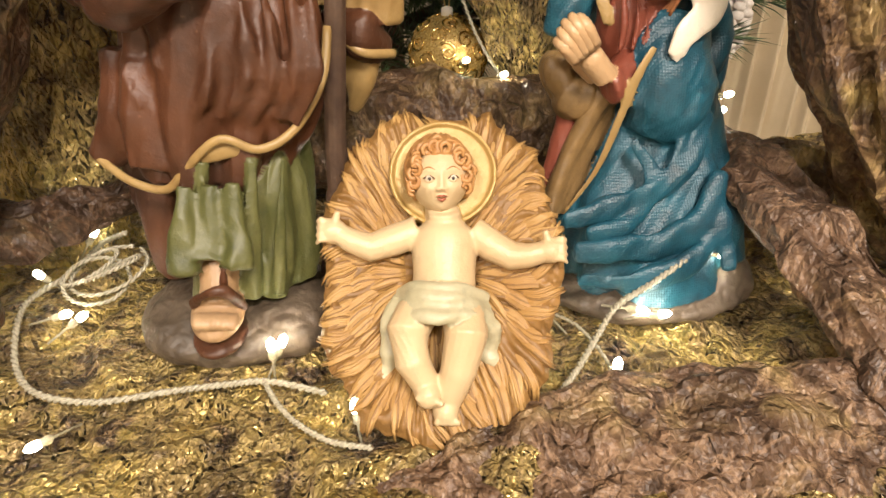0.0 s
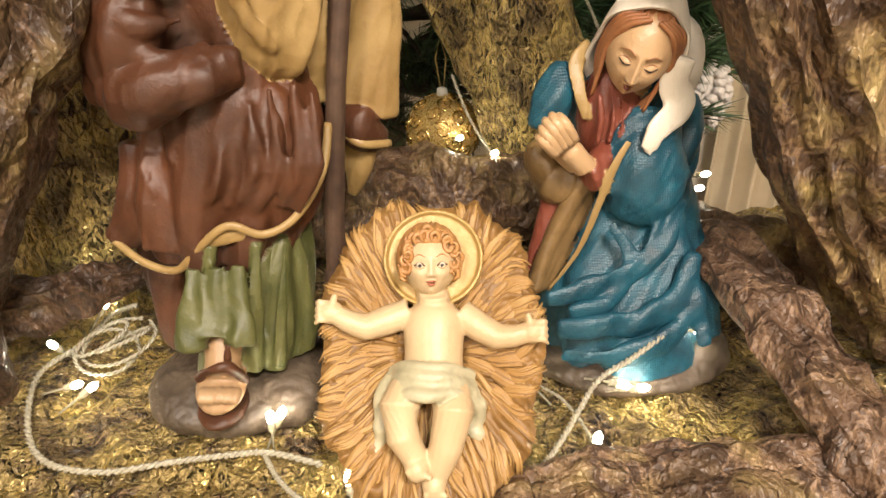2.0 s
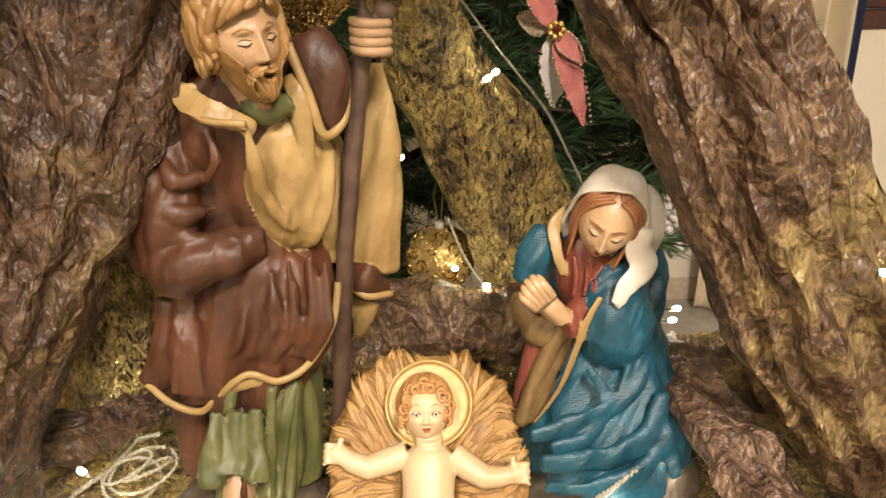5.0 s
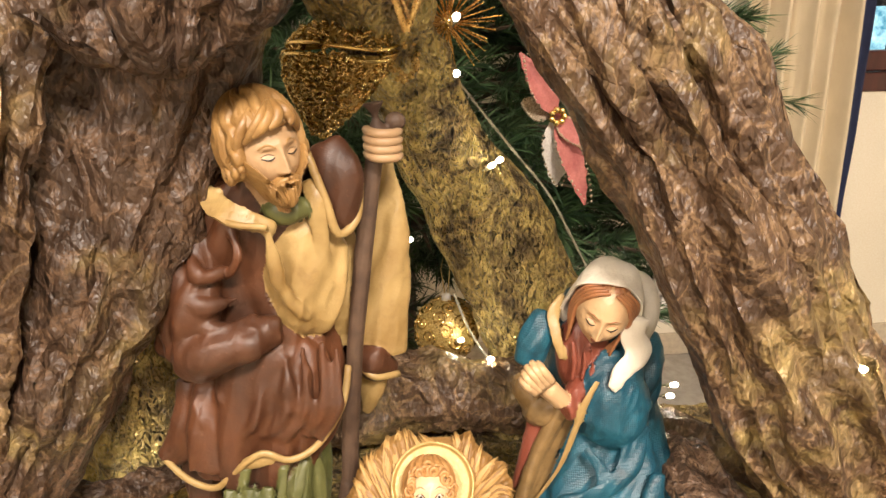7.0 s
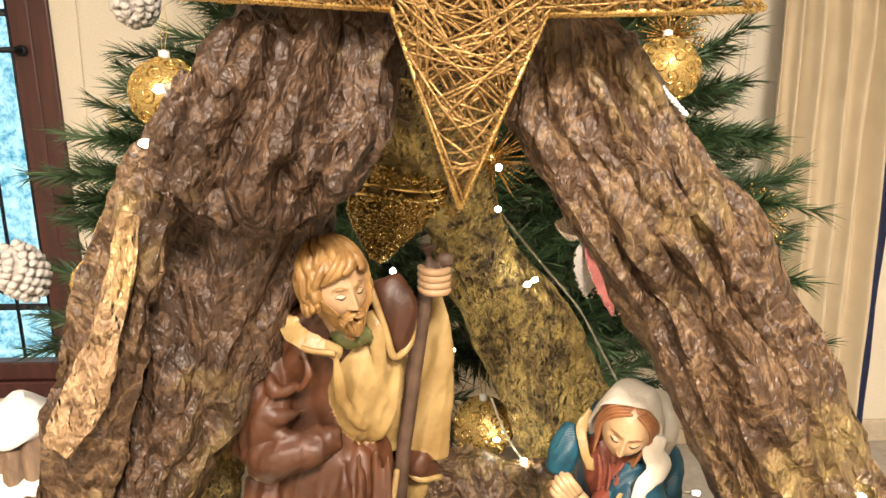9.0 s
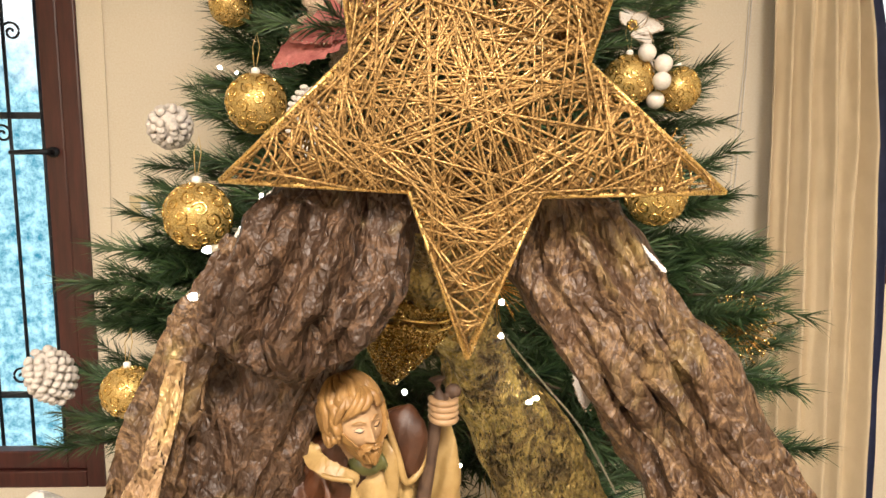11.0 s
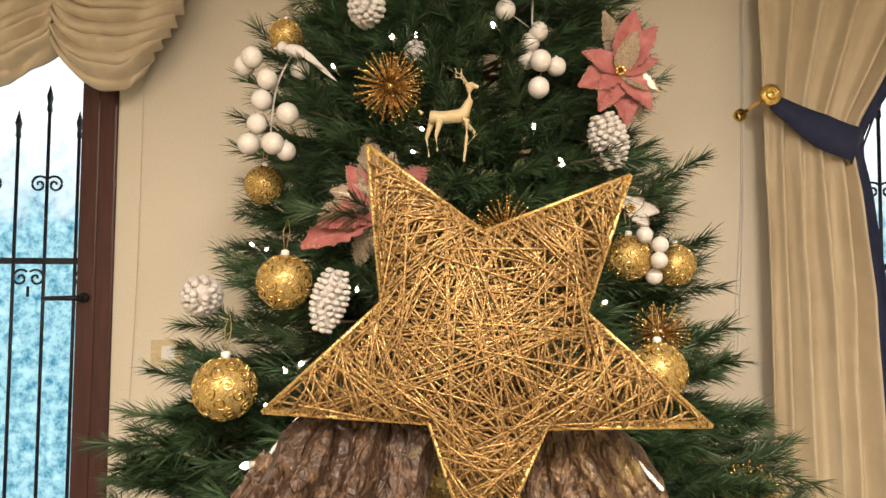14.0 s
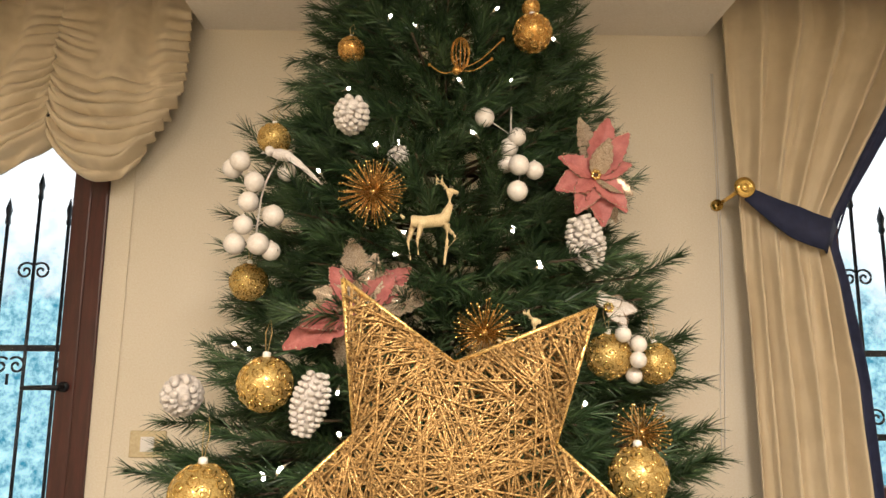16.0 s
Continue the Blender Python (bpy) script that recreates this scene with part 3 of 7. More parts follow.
def paper_strip(name, path, widths, mat, parent, seed, normal=(0, -1, 0), nl=0, nw=0, bulge=0.5, amount=0.9, label="", twist=0.0):
    """A crumpled roll of paper: a flattened, folded tube along path."""
    run = sum((Vector(b) - Vector(a)).length for a, b in zip(path, path[1:]))
    pts = curve_points(path, max(2, round(run / 0.010 / (len(path) - 1))))
    L = len(pts) - 1
    nw = max(6, round(max(widths) * 2.6 / 0.009))
    rings = []
    for i, p in enumerate(pts):
        t = i / L
        d = (pts[min(i + 1, L)] - pts[max(i - 1, 0)]).normalized()
        nn = Vector(normal)
        s = d.cross(nn).normalized()
        u = s.cross(d).normalized()
        w = lerp_rows([(k / (len(widths) - 1), v) for k, v in enumerate(widths)], t)[0]
        ring = []
        for j in range(nw * 2):
            a = math.pi * j / nw + twist * t
            ca, sa = math.cos(a), math.sin(a)
            q = p + s * ca * w + u * sa * w * bulge
            h = amount * crumple(q, seed) * (0.5 if w < 0.02 else 1.0) + 0.006 * (2 * abs(noise.noise(Vector((a * 1.8, t * 2.5, seed)))) - 0.5)
            ring.append(q + (s * ca + u * sa) * h)
        rings.append(ring)
    slim = min(1.0, max(widths) / 0.03)
    return crumpled(name, rings, mat, parent, seed, label=label, amps=(0.0008 * slim, 0.0, 0.0), jitter=0.0012 * slim, slim=slim)


grotto = thing("paper_grotto", "crumpled brown and gold paper grotto round the nativity figures", "nativity grotto")
paper_loft("left_leg", [
    (0.44, -0.41, -0.318, 0.43, 0.055), (0.57, -0.375, -0.285, 0.42, 0.055), (0.67, -0.345, -0.232, 0.42, 0.052), (0.74, -0.325, -0.186, 0.425, 0.050),
    (0.80, -0.305, -0.152, 0.44, 0.050), (0.87, -0.285, -0.116, 0.455, 0.050), (0.93, -0.255, -0.090, 0.462, 0.050), (0.98, -0.232, -0.070, 0.465, 0.048),
    (1.06, -0.170, -0.045, 0.45, 0.040), (1.115, -0.140, -0.030, 0.45, 0.030)], PAPER_DARK, grotto, 2.0, folds=0.012)
paper_loft("hood", [
    (0.948, -0.150, -0.105, 0.392, 0.020), (0.962, -0.178, -0.080, 0.388, 0.030), (0.985, -0.208, -0.062, 0.384, 0.038), (1.02, -0.202, -0.030, 0.384, 0.042),
    (1.06, -0.172, -0.026, 0.392, 0.038), (1.10, -0.150, -0.024, 0.404, 0.034), (1.125, -0.135, -0.034, 0.42, 0.024)], PAPER_DARK, grotto, 6.5, nz=20, folds=0.022, fold_count=14)
paper_strip("flap", [(-0.172, 0.405, 1.06), (-0.205, 0.395, 1.00), (-0.236, 0.385, 0.93), (-0.258, 0.375, 0.86), (-0.282, 0.37, 0.78), (-0.305, 0.37, 0.70), (-0.33, 0.37, 0.60)],
            [0.012, 0.020, 0.026, 0.032, 0.034, 0.030, 0.03], PAPER, grotto, 9.0, bulge=0.35)
paper_strip("flap_edge", [(-0.222, 0.360, 0.965), (-0.232, 0.352, 0.91), (-0.250, 0.345, 0.86), (-0.272, 0.340, 0.81), (-0.287, 0.338, 0.785)],
            [0.006, 0.009, 0.013, 0.017, 0.011], paper_material("tan_paper_edge", 0.58, 0.95, 2.2, (0.16, 0.095, 0.05), (0.34, 0.215, 0.11), tan=(0.48, 0.33, 0.18)), grotto, 4.2, bulge=0.4, amount=0.5, label="pale tan turned edge of the paper")
paper_loft("right_leg", [
    (0.50, 0.385, 0.505, 0.40, 0.040), (0.57, 0.338, 0.478, 0.40, 0.046), (0.63, 0.292, 0.446, 0.40, 0.048), (0.70, 0.262, 0.408, 0.405, 0.048), (0.78, 0.222, 0.372, 0.41, 0.048),
    (0.833, 0.197, 0.342, 0.415, 0.047), (0.866, 0.181, 0.322, 0.42, 0.046), (0.925, 0.142, 0.284, 0.425, 0.045), (0.96, 0.115, 0.262, 0.43, 0.044),
    (1.03, 0.066, 0.214, 0.435, 0.040), (1.075, 0.075, 0.180, 0.435, 0.036), (1.115, 0.085, 0.150, 0.44, 0.028)], PAPER, grotto, 3.7, folds=0.022, fold_count=12)
paper_strip("outer_fold", [(0.155, 0.415, 1.09), (0.205, 0.40, 1.00), (0.262, 0.39, 0.90), (0.315, 0.385, 0.81), (0.357, 0.38, 0.73), (0.395, 0.38, 0.65), (0.45, 0.38, 0.55)],
            [0.008, 0.014, 0.018, 0.022, 0.024, 0.028, 0.03], PAPER, grotto, 12.4, bulge=0.8)
paper_loft("back_pillar", [
    (0.44, 0.13, 0.255, 0.70, 0.05), (0.56, 0.130, 0.262, 0.71, 0.05), (0.62, 0.112, 0.262, 0.715, 0.05), (0.70, 0.072, 0.228, 0.72, 0.048), (0.80, 0.028, 0.158, 0.715, 0.046),
    (0.87, 0.010, 0.108, 0.69, 0.044), (0.93, -0.025, 0.075, 0.65, 0.042), (1.00, -0.055, 0.050, 0.58, 0.040), (1.08, -0.06, 0.06, 0.50, 0.034)], PAPER_GOLD, grotto, 5.1, folds=0.006, amount=0.85)
paper_strip("ridge", [(-0.10, 0.46, 1.085), (-0.02, 0.47, 1.10), (0.06, 0.47, 1.10), (0.14, 0.455, 1.08)], [0.03, 0.035, 0.035, 0.03], PAPER_DARK, grotto, 7.7, bulge=0.8)
paper_strip("back_roll", [(-0.16, 0.66, 0.50), (-0.05, 0.655, 0.530), (0.06, 0.65, 0.545), (0.16, 0.65, 0.530), (0.26, 0.66, 0.50)], [0.05, 0.052, 0.050, 0.048, 0.04], PAPER, grotto, 8.3, bulge=0.9)
paper_strip("back_flap", [(-0.195, 0.56, 0.78), (-0.225, 0.56, 0.70), (-0.262, 0.555, 0.62), (-0.285, 0.55, 0.52), (-0.30, 0.55, 0.44)], [0.028, 0.038, 0.046, 0.055, 0.06], PAPER_GOLD, grotto, 10.1, bulge=0.35)
paper_strip("side_roll", [(-0.43, 0.47, 0.515), (-0.34, 0.475, 0.535), (-0.26, 0.485, 0.545), (-0.20, 0.51, 0.548)], [0.036, 0.030, 0.022, 0.012], PAPER_DARK, grotto, 13.0, bulge=0.8)
paper_strip("front_roll", [(0.285, 0.530, 0.545), (0.288, 0.475, 0.556), (0.292, 0.425, 0.553), (0.300, 0.370, 0.540), (0.308, 0.318, 0.520), (0.318, 0.270, 0.496), (0.335, 0.225, 0.475)],
            [0.022, 0.028, 0.032, 0.034, 0.032, 0.027, 0.02], PAPER_FRONT, grotto, 14.6, bulge=0.6, normal=(0, -0.6, 1))
paper_strip("rear_fold", [(0.225, 0.575, 0.515), (0.285, 0.565, 0.522), (0.34, 0.55, 0.520), (0.41, 0.52, 0.51)], [0.022, 0.028, 0.030, 0.03], PAPER_DARK, grotto, 16.1, bulge=0.7)
paper_strip("front_fold", [(-0.08, 0.220, 0.446), (0.03, 0.240, 0.462), (0.13, 0.262, 0.473), (0.28, 0.255, 0.478), (0.46, 0.245, 0.482)], [0.020, 0.038, 0.050, 0.054, 0.056], PAPER_FRONT, grotto, 19.3, bulge=0.30, normal=(0, -0.35, 1), amount=0.6)
paper_strip("loose_end", [(0.40, 0.335, 0.475), (0.405, 0.30, 0.500), (0.415, 0.27, 0.485), (0.43, 0.23, 0.468)], [0.010, 0.016, 0.015, 0.01], PAPER_FRONT, grotto, 17.9, bulge=0.5)


def ground_height(x, y):
    z = 0.462 + 0.010 * noise.noise(Vector((x * 5, y * 5, 3)))
    edge = 0.302 + 0.016 * math.sin(x * 9 + 0.6) + 0.006 * noise.noise(Vector((x * 30, 2, 7)))
    t = max(0.0, min(1.0, (edge - y) / 0.030)) if x > -0.06 else max(0.0, min(1.0, (edge - 0.03 - y) / 0.05))
    z += 0.012 * t * t * (3 - 2 * t)
    z += 0.015 * max(0, (x - 0.28)) / 0.2 + 0.03 * max(0, (-0.24 - x)) / 0.2
    return z


def ground():
    nx, ny = 118, 72
    x0, x1, y0, y1 = -0.62, 0.64, 0.06, 0.76
    rings = []
    for j in range(ny + 1):
        ring = []
        for i in range(nx + 1):
            u, v = i / nx, j / ny
            x, y = x0 + (x1 - x0) * u, y0 + (y1 - y0) * v
            e = min(u, 1 - u, v * 0.6, (1 - v) * 0.6)
            k = max(0.0, 1 - e / 0.05)
            z = ground_height(x, y) + 1.0 * crumple((x, y, 0.4), 21.0)
            z = z * (1 - k) + (FLOOR_Z + 0.012) * k
            ring.append((x, y, z))
        rings.append(ring)
    ob = crumpled("paper_ground", rings, PAPER_FLOOR, None, 21.0, closed=False)
    tagged(ob, "crumpled gold and brown paper spread as rocky ground", "paper ground")
    return ob


ground()


# ---- the wound star ----
def glitter(name, a, b, rough=0.25, scale=900, metal=1.0):
    """Coloured glitter: flakes that each catch the light their own way."""
    m, nt, p = material(name)
    v = coords(nt)
    t = nt.nodes.new("ShaderNodeTexVoronoi")
    t.inputs["Scale"].default_value = scale
    nt.links.new(v, t.inputs["Vector"])
    sep = nt.nodes.new("ShaderNodeSeparateColor")
    nt.links.new(t.outputs["Color"], sep.inputs[0])
    c = mix(nt, sep.outputs[0], a, b)
    big = noise_tex(nt, v, 30, 3)
    c = mix(nt, 0.3, c, ramp(nt, big.outputs[0], [(0.3, (0.3, 0.3, 0.3)), (0.7, (0.7, 0.7, 0.7))]), "OVERLAY")
    r = ramp(nt, sep.outputs[1], [(0, (rough * 0.5,) * 3), (1, (min(1, rough * 2.2),) * 3)])
    setp(nt, p, c, r, metal, bump(nt, sep.outputs[2], 0.9, 0.0016))
    return m


GOLD_THREAD = glitter("gold_glitter_thread", (0.19, 0.105, 0.034), (0.58, 0.385, 0.155), 0.47, 640, 0.7)
GOLD_FRAME = glitter("gold_frame_wire", (0.55, 0.36, 0.12), (0.80, 0.58, 0.24), 0.35, 900)


def star():
    st = thing("star_decoration", "large five-pointed star wound with glittering gold thread", "star")
    y = 0.352
    tips = [(-0.175, 1.118), (-0.082, 1.365), (0.164, 1.339), (0.237, 1.108), (0.0255, 0.969)]
    inner = [(-0.067, 1.219), (0.027, 1.285), (0.122, 1.211), (0.085, 1.105), (-0.022, 1.109)]
    outline = []
    for a, b in zip(tips, inner):
        outline += [a, b]
    fr = Soup()
    for dy in (-0.004, 0.010):
        for p, q in zip(outline, outline[1:] + outline[:1]):
            fr.tube([(p[0], y + dy, p[1]), (q[0], y + dy, q[1])], 0.0021, n=8)
    fr.build("frame", GOLD_FRAME, st)
    rnd = random.Random(5)

    def inside(x, z):
        c = False
        for (xa, za), (xb, zb) in zip(outline, outline[1:] + outline[:1]):
            if (za > z) != (zb > z) and x < (xb - xa) * (z - za) / (zb - za) + xa:
                c = not c
        return c

    s = Soup()
    made = 0
    while made < 600:
        # a chord through a random place of the star, run out to its edges
        c = Vector((rnd.uniform(-0.20, 0.24), 0, rnd.uniform(0.965, 1.37)))
        if not inside(c.x, c.z):
            continue
        w = rnd.uniform(0, math.pi)
        d = Vector((math.cos(w), 0, math.sin(w)))
        ends = []
        for sign in (-1, 1):
            r = 0.0
            while inside(c.x + d.x * sign * (r + 0.003), c.z + d.z * sign * (r + 0.003)):
                r += 0.003
            ends.append(c + d * sign * r)
        a, b = ends
        if not 0.012 < (a - b).length < 0.30 or rnd.random() > 0.07 / (a - b).length:
            continue
        front = rnd.random() < 0.62
        layer = y + (-0.0075 + rnd.uniform(-0.0035, 0.002) if front else 0.013 + rnd.uniform(-0.002, 0.0025))
        bow = rnd.uniform(-0.003, 0.003)
        m = (a + b) / 2
        d = (b - a).normalized()
        m += Vector((-d.z, 0, d.x)) * bow
        pts = [(a.x, layer + 0.002, a.z), (m.x, layer, m.z), (b.x, layer + 0.002, b.z)]
        s.tube(pts, rnd.uniform(0.00092, 0.00122), n=5, up=(0, 1, 0))
        made += 1
    ob = s.build("thread_winding", GOLD_THREAD, st, label="gold glitter thread wound to and fro")
    ob["kind"] = "stuff"
    return st


star()


# ---- the pine tree ----
TX, TY = 0.035, 1.47
TREE_R = [(0.10, 0.78, 0.62), (0.5, 0.82, 0.66), (0.82, 0.76, 0.66), (0.90, 0.70, 0.64), (0.98, 0.62, 0.60), (1.15, 0.58, 0.56), (1.25, 0.54, 0.53), (1.42, 0.49, 0.49), (1.75, 0.44, 0.42), (2.03, 0.38, 0.36), (2.25, 0.30, 0.28), (2.42, 0.15, 0.15)]


def needle_material(name, a, b, tip):
    m, nt, p = material(name)
    g = nt.nodes.new("ShaderNodeNewGeometry")
    c = mix(nt, g.outputs["Random Per Island"], a, b)
    n = noise_tex(nt, coords(nt), 9, 3)
    c = mix(nt, ramp(nt, n.outputs[0], [(0.5, (0, 0, 0)), (0.75, (0.6, 0.6, 0.6))]), c, tip)
    setp(nt, p, c, 0.5, 0.0)
    return m


NEEDLE = needle_material("pine_needles", (0.009, 0.029, 0.011), (0.060, 0.115, 0.040), (0.125, 0.180, 0.085))
BRANCH = plain("brown_branch", (0.05, 0.035, 0.02), (0.09, 0.06, 0.035), 60, 0.8)


def needles_mesh(name, tips, mat, parent, per, length, width, seed):
    """Sprays of long needles round each tip; tips: rows of base and end."""
    rng = np.random.default_rng(seed)
    base = np.array([t[0] for t in tips]).repeat(per, 0)
    end = np.array([t[1] for t in tips]).repeat(per, 0)
    n = len(base)
    ax = end - base
    ln = np.linalg.norm(ax, axis=1, keepdims=True)
    ax = ax / ln
    u = rng.random((n, 1)) ** 0.9
    root = base + ax * ln * u
    rv = rng.normal(size=(n, 3))
    rv -= ax * (rv * ax).sum(1, keepdims=True)
    rv /= np.linalg.norm(rv, axis=1, keepdims=True)
    spread = rng.uniform(0.35, 0.85, (n, 1)) * (1.2 - 0.6 * u)
    d = ax * np.cos(spread) + rv * np.sin(spread)
    L = length * rng.uniform(0.65, 1.15, (n, 1))
    droop = np.zeros((n, 3))
    droop[:, 2] = -1
    mid = root + d * L * 0.55
    tip = root + d * L + droop * L * rng.uniform(0.0, 0.12, (n, 1))
    side = np.cross(d, rng.normal(size=(n, 3)))
    side /= np.linalg.norm(side, axis=1, keepdims=True)
    w = width * rng.uniform(0.7, 1.2, (n, 1))
    verts = np.stack([root - side * w * 0.5, root + side * w * 0.5, mid + side * w * 0.5, mid - side * w * 0.5, tip], 1).reshape(-1, 3)
    verts[:, 1] = np.minimum(verts[:, 1], WALL_Y - 0.01)
    verts[:, 2] = np.clip(verts[:, 2], FLOOR_Z + 0.02, CEIL_Z - 0.01)
    k = np.arange(n)[:, None] * 5
    quads = k + np.array([[0, 1, 2, 3]])
    tris = k + np.array([[3, 2, 4]])
    faces = quads.tolist() + tris.tolist()
    me = bpy.data.meshes.new(name)
    me.from_pydata(verts.tolist(), [], faces)
    me.materials.append(mat)
    ob = new(name, me)
    ob.parent = parent
    ob["kind"] = "stuff"
    return ob


def tree():
    t = thing("christmas_tree", "dense green artificial pine tree hung with white and gold ornaments", "christmas tree")
    Soup().tube([(TX, TY, FLOOR_Z), (TX, TY, 1.0), (TX, TY, 2.40)], [0.030, 0.024, 0.006], n=12).build("trunk", BRANCH, t)
    rnd = random.Random(11)
    tips = []
    limbs = Soup()
    z = 0.52
    while z < 2.40:
        rx, ry = lerp_rows(TREE_R, z)
        count = int(10 + 26 * rx)
        off = rnd.random() * 6.3
        for i in range(count):
            a = off + 2 * math.pi * i / count + rnd.uniform(-0.12, 0.12)
            # the part against the wall is never seen
            if math.sin(a) > 0.75:
                continue
            reach = rnd.uniform(0.72, 1.08)
            ex, ey = TX + rx * reach * math.cos(a), min(TY + ry * reach * math.sin(a), WALL_Y - 0.06)
            if z < 1.08 and ey < 0.80 and -0.40 < ex < 0.47:
                ey = 0.80 + rnd.uniform(0, 0.06)
            ez = z + rnd.uniform(-0.03, 0.05) - 0.02 * rx
            b0 = Vector((TX, TY, z - 0.10 * rx))
            e = Vector((ex, ey, ez))
            m = (b0 + e) / 2 + Vector((0, 0, 0.01))
            limbs.tube([b0, m, e], [0.006, 0.0045, 0.0022], n=5)
            run = e - b0
            L = run.length
            # side shoots along the outer two thirds
            shoots = max(2, int(L / 0.105))
            for s in range(shoots):
                f = 0.38 + 0.62 * (s + rnd.random() * 0.6) / shoots
                p = b0 + run * min(f, 1.0)
                sd = 1 if s % 2 else -1
                d = (run.normalized() + Vector((-run.y, run.x, 0)).normalized() * sd * rnd.uniform(0.5, 1.0) + Vector((0, 0, rnd.uniform(-0.15, 0.5)))).normalized()
                ln = rnd.uniform(0.09, 0.15)
                tips.append((tuple(p), tuple(p + d * ln)))
            tips.append((tuple(e - run.normalized() * 0.10), tuple(e + run.normalized() * 0.015 + Vector((0, 0, rnd.uniform(0, 0.02))))))
        z += 0.072
    # the longest low branches reach past the grotto on both sides
    for ex, ey, ez in ((-0.64, 1.12, 0.90), (-0.66, 1.20, 0.80), (-0.52, 1.05, 0.97), (-0.60, 1.05, 0.72), (-0.54, 1.0, 0.66), (0.58, 1.15, 0.96), (0.64, 1.10, 0.70), (0.56, 1.05, 0.84), (0.54, 1.02, 0.66)):
        b0, e = Vector((TX, TY, ez - 0.06)), Vector((ex, ey, ez))
        limbs.tube([b0, (b0 + e) / 2, e], [0.007, 0.005, 0.0022], n=5)
        run = e - b0
        for s in range(11):
            p = b0 + run * (0.50 + 0.05 * s)
            d = (run.normalized() + Vector((-run.y, run.x, 0)).normalized() * (0.8 if s % 2 else -0.8) + Vector((0, 0, rnd.uniform(-0.1, 0.4)))).normalized()
            tips.append((tuple(p), tuple(p + d * rnd.uniform(0.06, 0.10))))
        tips.append((tuple(e - run.normalized() * 0.10), tuple(e + run.normalized() * 0.015)))
    # inner and upturned shoots that fill the body of the tree
    for k in range(560):
        z = 0.58 + 1.77 * rnd.random() ** 0.9
        rx, ry = lerp_rows(TREE_R, z)
        a = rnd.uniform(math.pi * 0.92, math.pi * 2.08)
        f = rnd.uniform(0.35, 0.85)
        p = Vector((TX + rx * f * math.cos(a), TY + ry * f * math.sin(a), z))
        if z < 1.08 and p.y < 0.82 and -0.40 < p.x < 0.47:
            p.y = 0.82 + rnd.uniform(0, 0.1)
        d = Vector((math.cos(a) + rnd.uniform(-0.5, 0.5), math.sin(a) + rnd.uniform(-0.5, 0.3), rnd.uniform(-0.3, 0.8))).normalized()
        tips.append((tuple(p), tuple(p + d * rnd.uniform(0.07, 0.12))))
    limbs.build("branch_work", BRANCH, t)["kind"] = "stuff"
    needles_mesh("needles", tips, NEEDLE, t, 92, 0.060, 0.0021, 3)
    return t


tree()


# ---- figurines ----
from mathutils.bvhtree import BVHTree


def paint(name, a, b, rough, scale=18, glaze=(0.05, 0.03, 0.02), worn=None, metal=0.0):
    """Hand-painted plaster: mottled colour, darker glaze caught in the hollows of a fine relief, slight sheen."""
    m, nt, p = material(name)
    v = coords(nt)
    n1 = noise_tex(nt, v, scale, 4, 0.6)
    n2 = noise_tex(nt, v, 260, 4, 0.65)
    n3 = noise_tex(nt, v, scale * 3.3, 5, 0.6, 0.5)
    c = mix(nt, ramp(nt, n1.outputs[0], grey(0.34, 0.66)), a, b)
    c = mix(nt, ramp(nt, n3.outputs[0], [(0.56, (0, 0, 0)), (0.80, (0.45, 0.45, 0.45))]), c, glaze)
    if worn:
        c = mix(nt, ramp(nt, n2.outputs[0], [(0.62, (0, 0, 0)), (0.74, (0.6, 0.6, 0.6))]), c, worn)
    setp(nt, p, c, rough, metal, bump(nt, n2.outputs[0], 0.35, 0.0018))
    return m


def weave_paint(name, a, b, rough):
    """Blue paint over a cast woven texture."""
    m, nt, p = material(name)
    v = coords(nt)
    t = nt.nodes.new("ShaderNodeTexVoronoi")
    t.inputs["Scale"].default_value = 520
    t.inputs["Randomness"].default_value = 0.25
    nt.links.new(v, t.inputs["Vector"])
    n1 = noise_tex(nt, v, 14, 4, 0.6)
    n3 = noise_tex(nt, v, 46, 5, 0.6, 0.6)
    c = mix(nt, ramp(nt, n1.outputs[0], grey(0.36, 0.64)), a, b)
    c = mix(nt, ramp(nt, n3.outputs[0], [(0.48, (0, 0, 0)), (0.70, (0.65, 0.65, 0.65))]), c, (0.006, 0.02, 0.03))
    setp(nt, p, c, rough, 0.0, bump(nt, t.outputs["Distance"], 0.32, 0.0014))
    return m


BROWN = paint("russet_glaze", (0.034, 0.0125, 0.0055), (0.105, 0.037, 0.0145), 0.47, 11, worn=(0.150, 0.066, 0.035))
CREAMP = paint("ochre_cream_paint", (0.24, 0.148, 0.050), (0.38, 0.262, 0.105), 0.38, glaze=(0.115, 0.056, 0.020))
GREENP = paint("moss_green_paint", (0.060, 0.066, 0.018), (0.115, 0.115, 0.038), 0.45, 30, (0.011, 0.017, 0.006))
SKINP = paint("painted_skin", (0.341, 0.209, 0.105), (0.385, 0.253, 0.138), 0.42, 12, (0.248, 0.121, 0.055))
HAIRD = paint("dark_hair_wash_paint", (0.085, 0.040, 0.014), (0.13, 0.064, 0.022), 0.45, 60)
OCHRED = paint("dull_ochre_paint", (0.13, 0.078, 0.028), (0.22, 0.135, 0.052), 0.45, 40, (0.06, 0.03, 0.012))
STRAWD = paint("dark_straw_wash_paint", (0.165, 0.084, 0.022), (0.25, 0.135, 0.040), 0.5, 30)
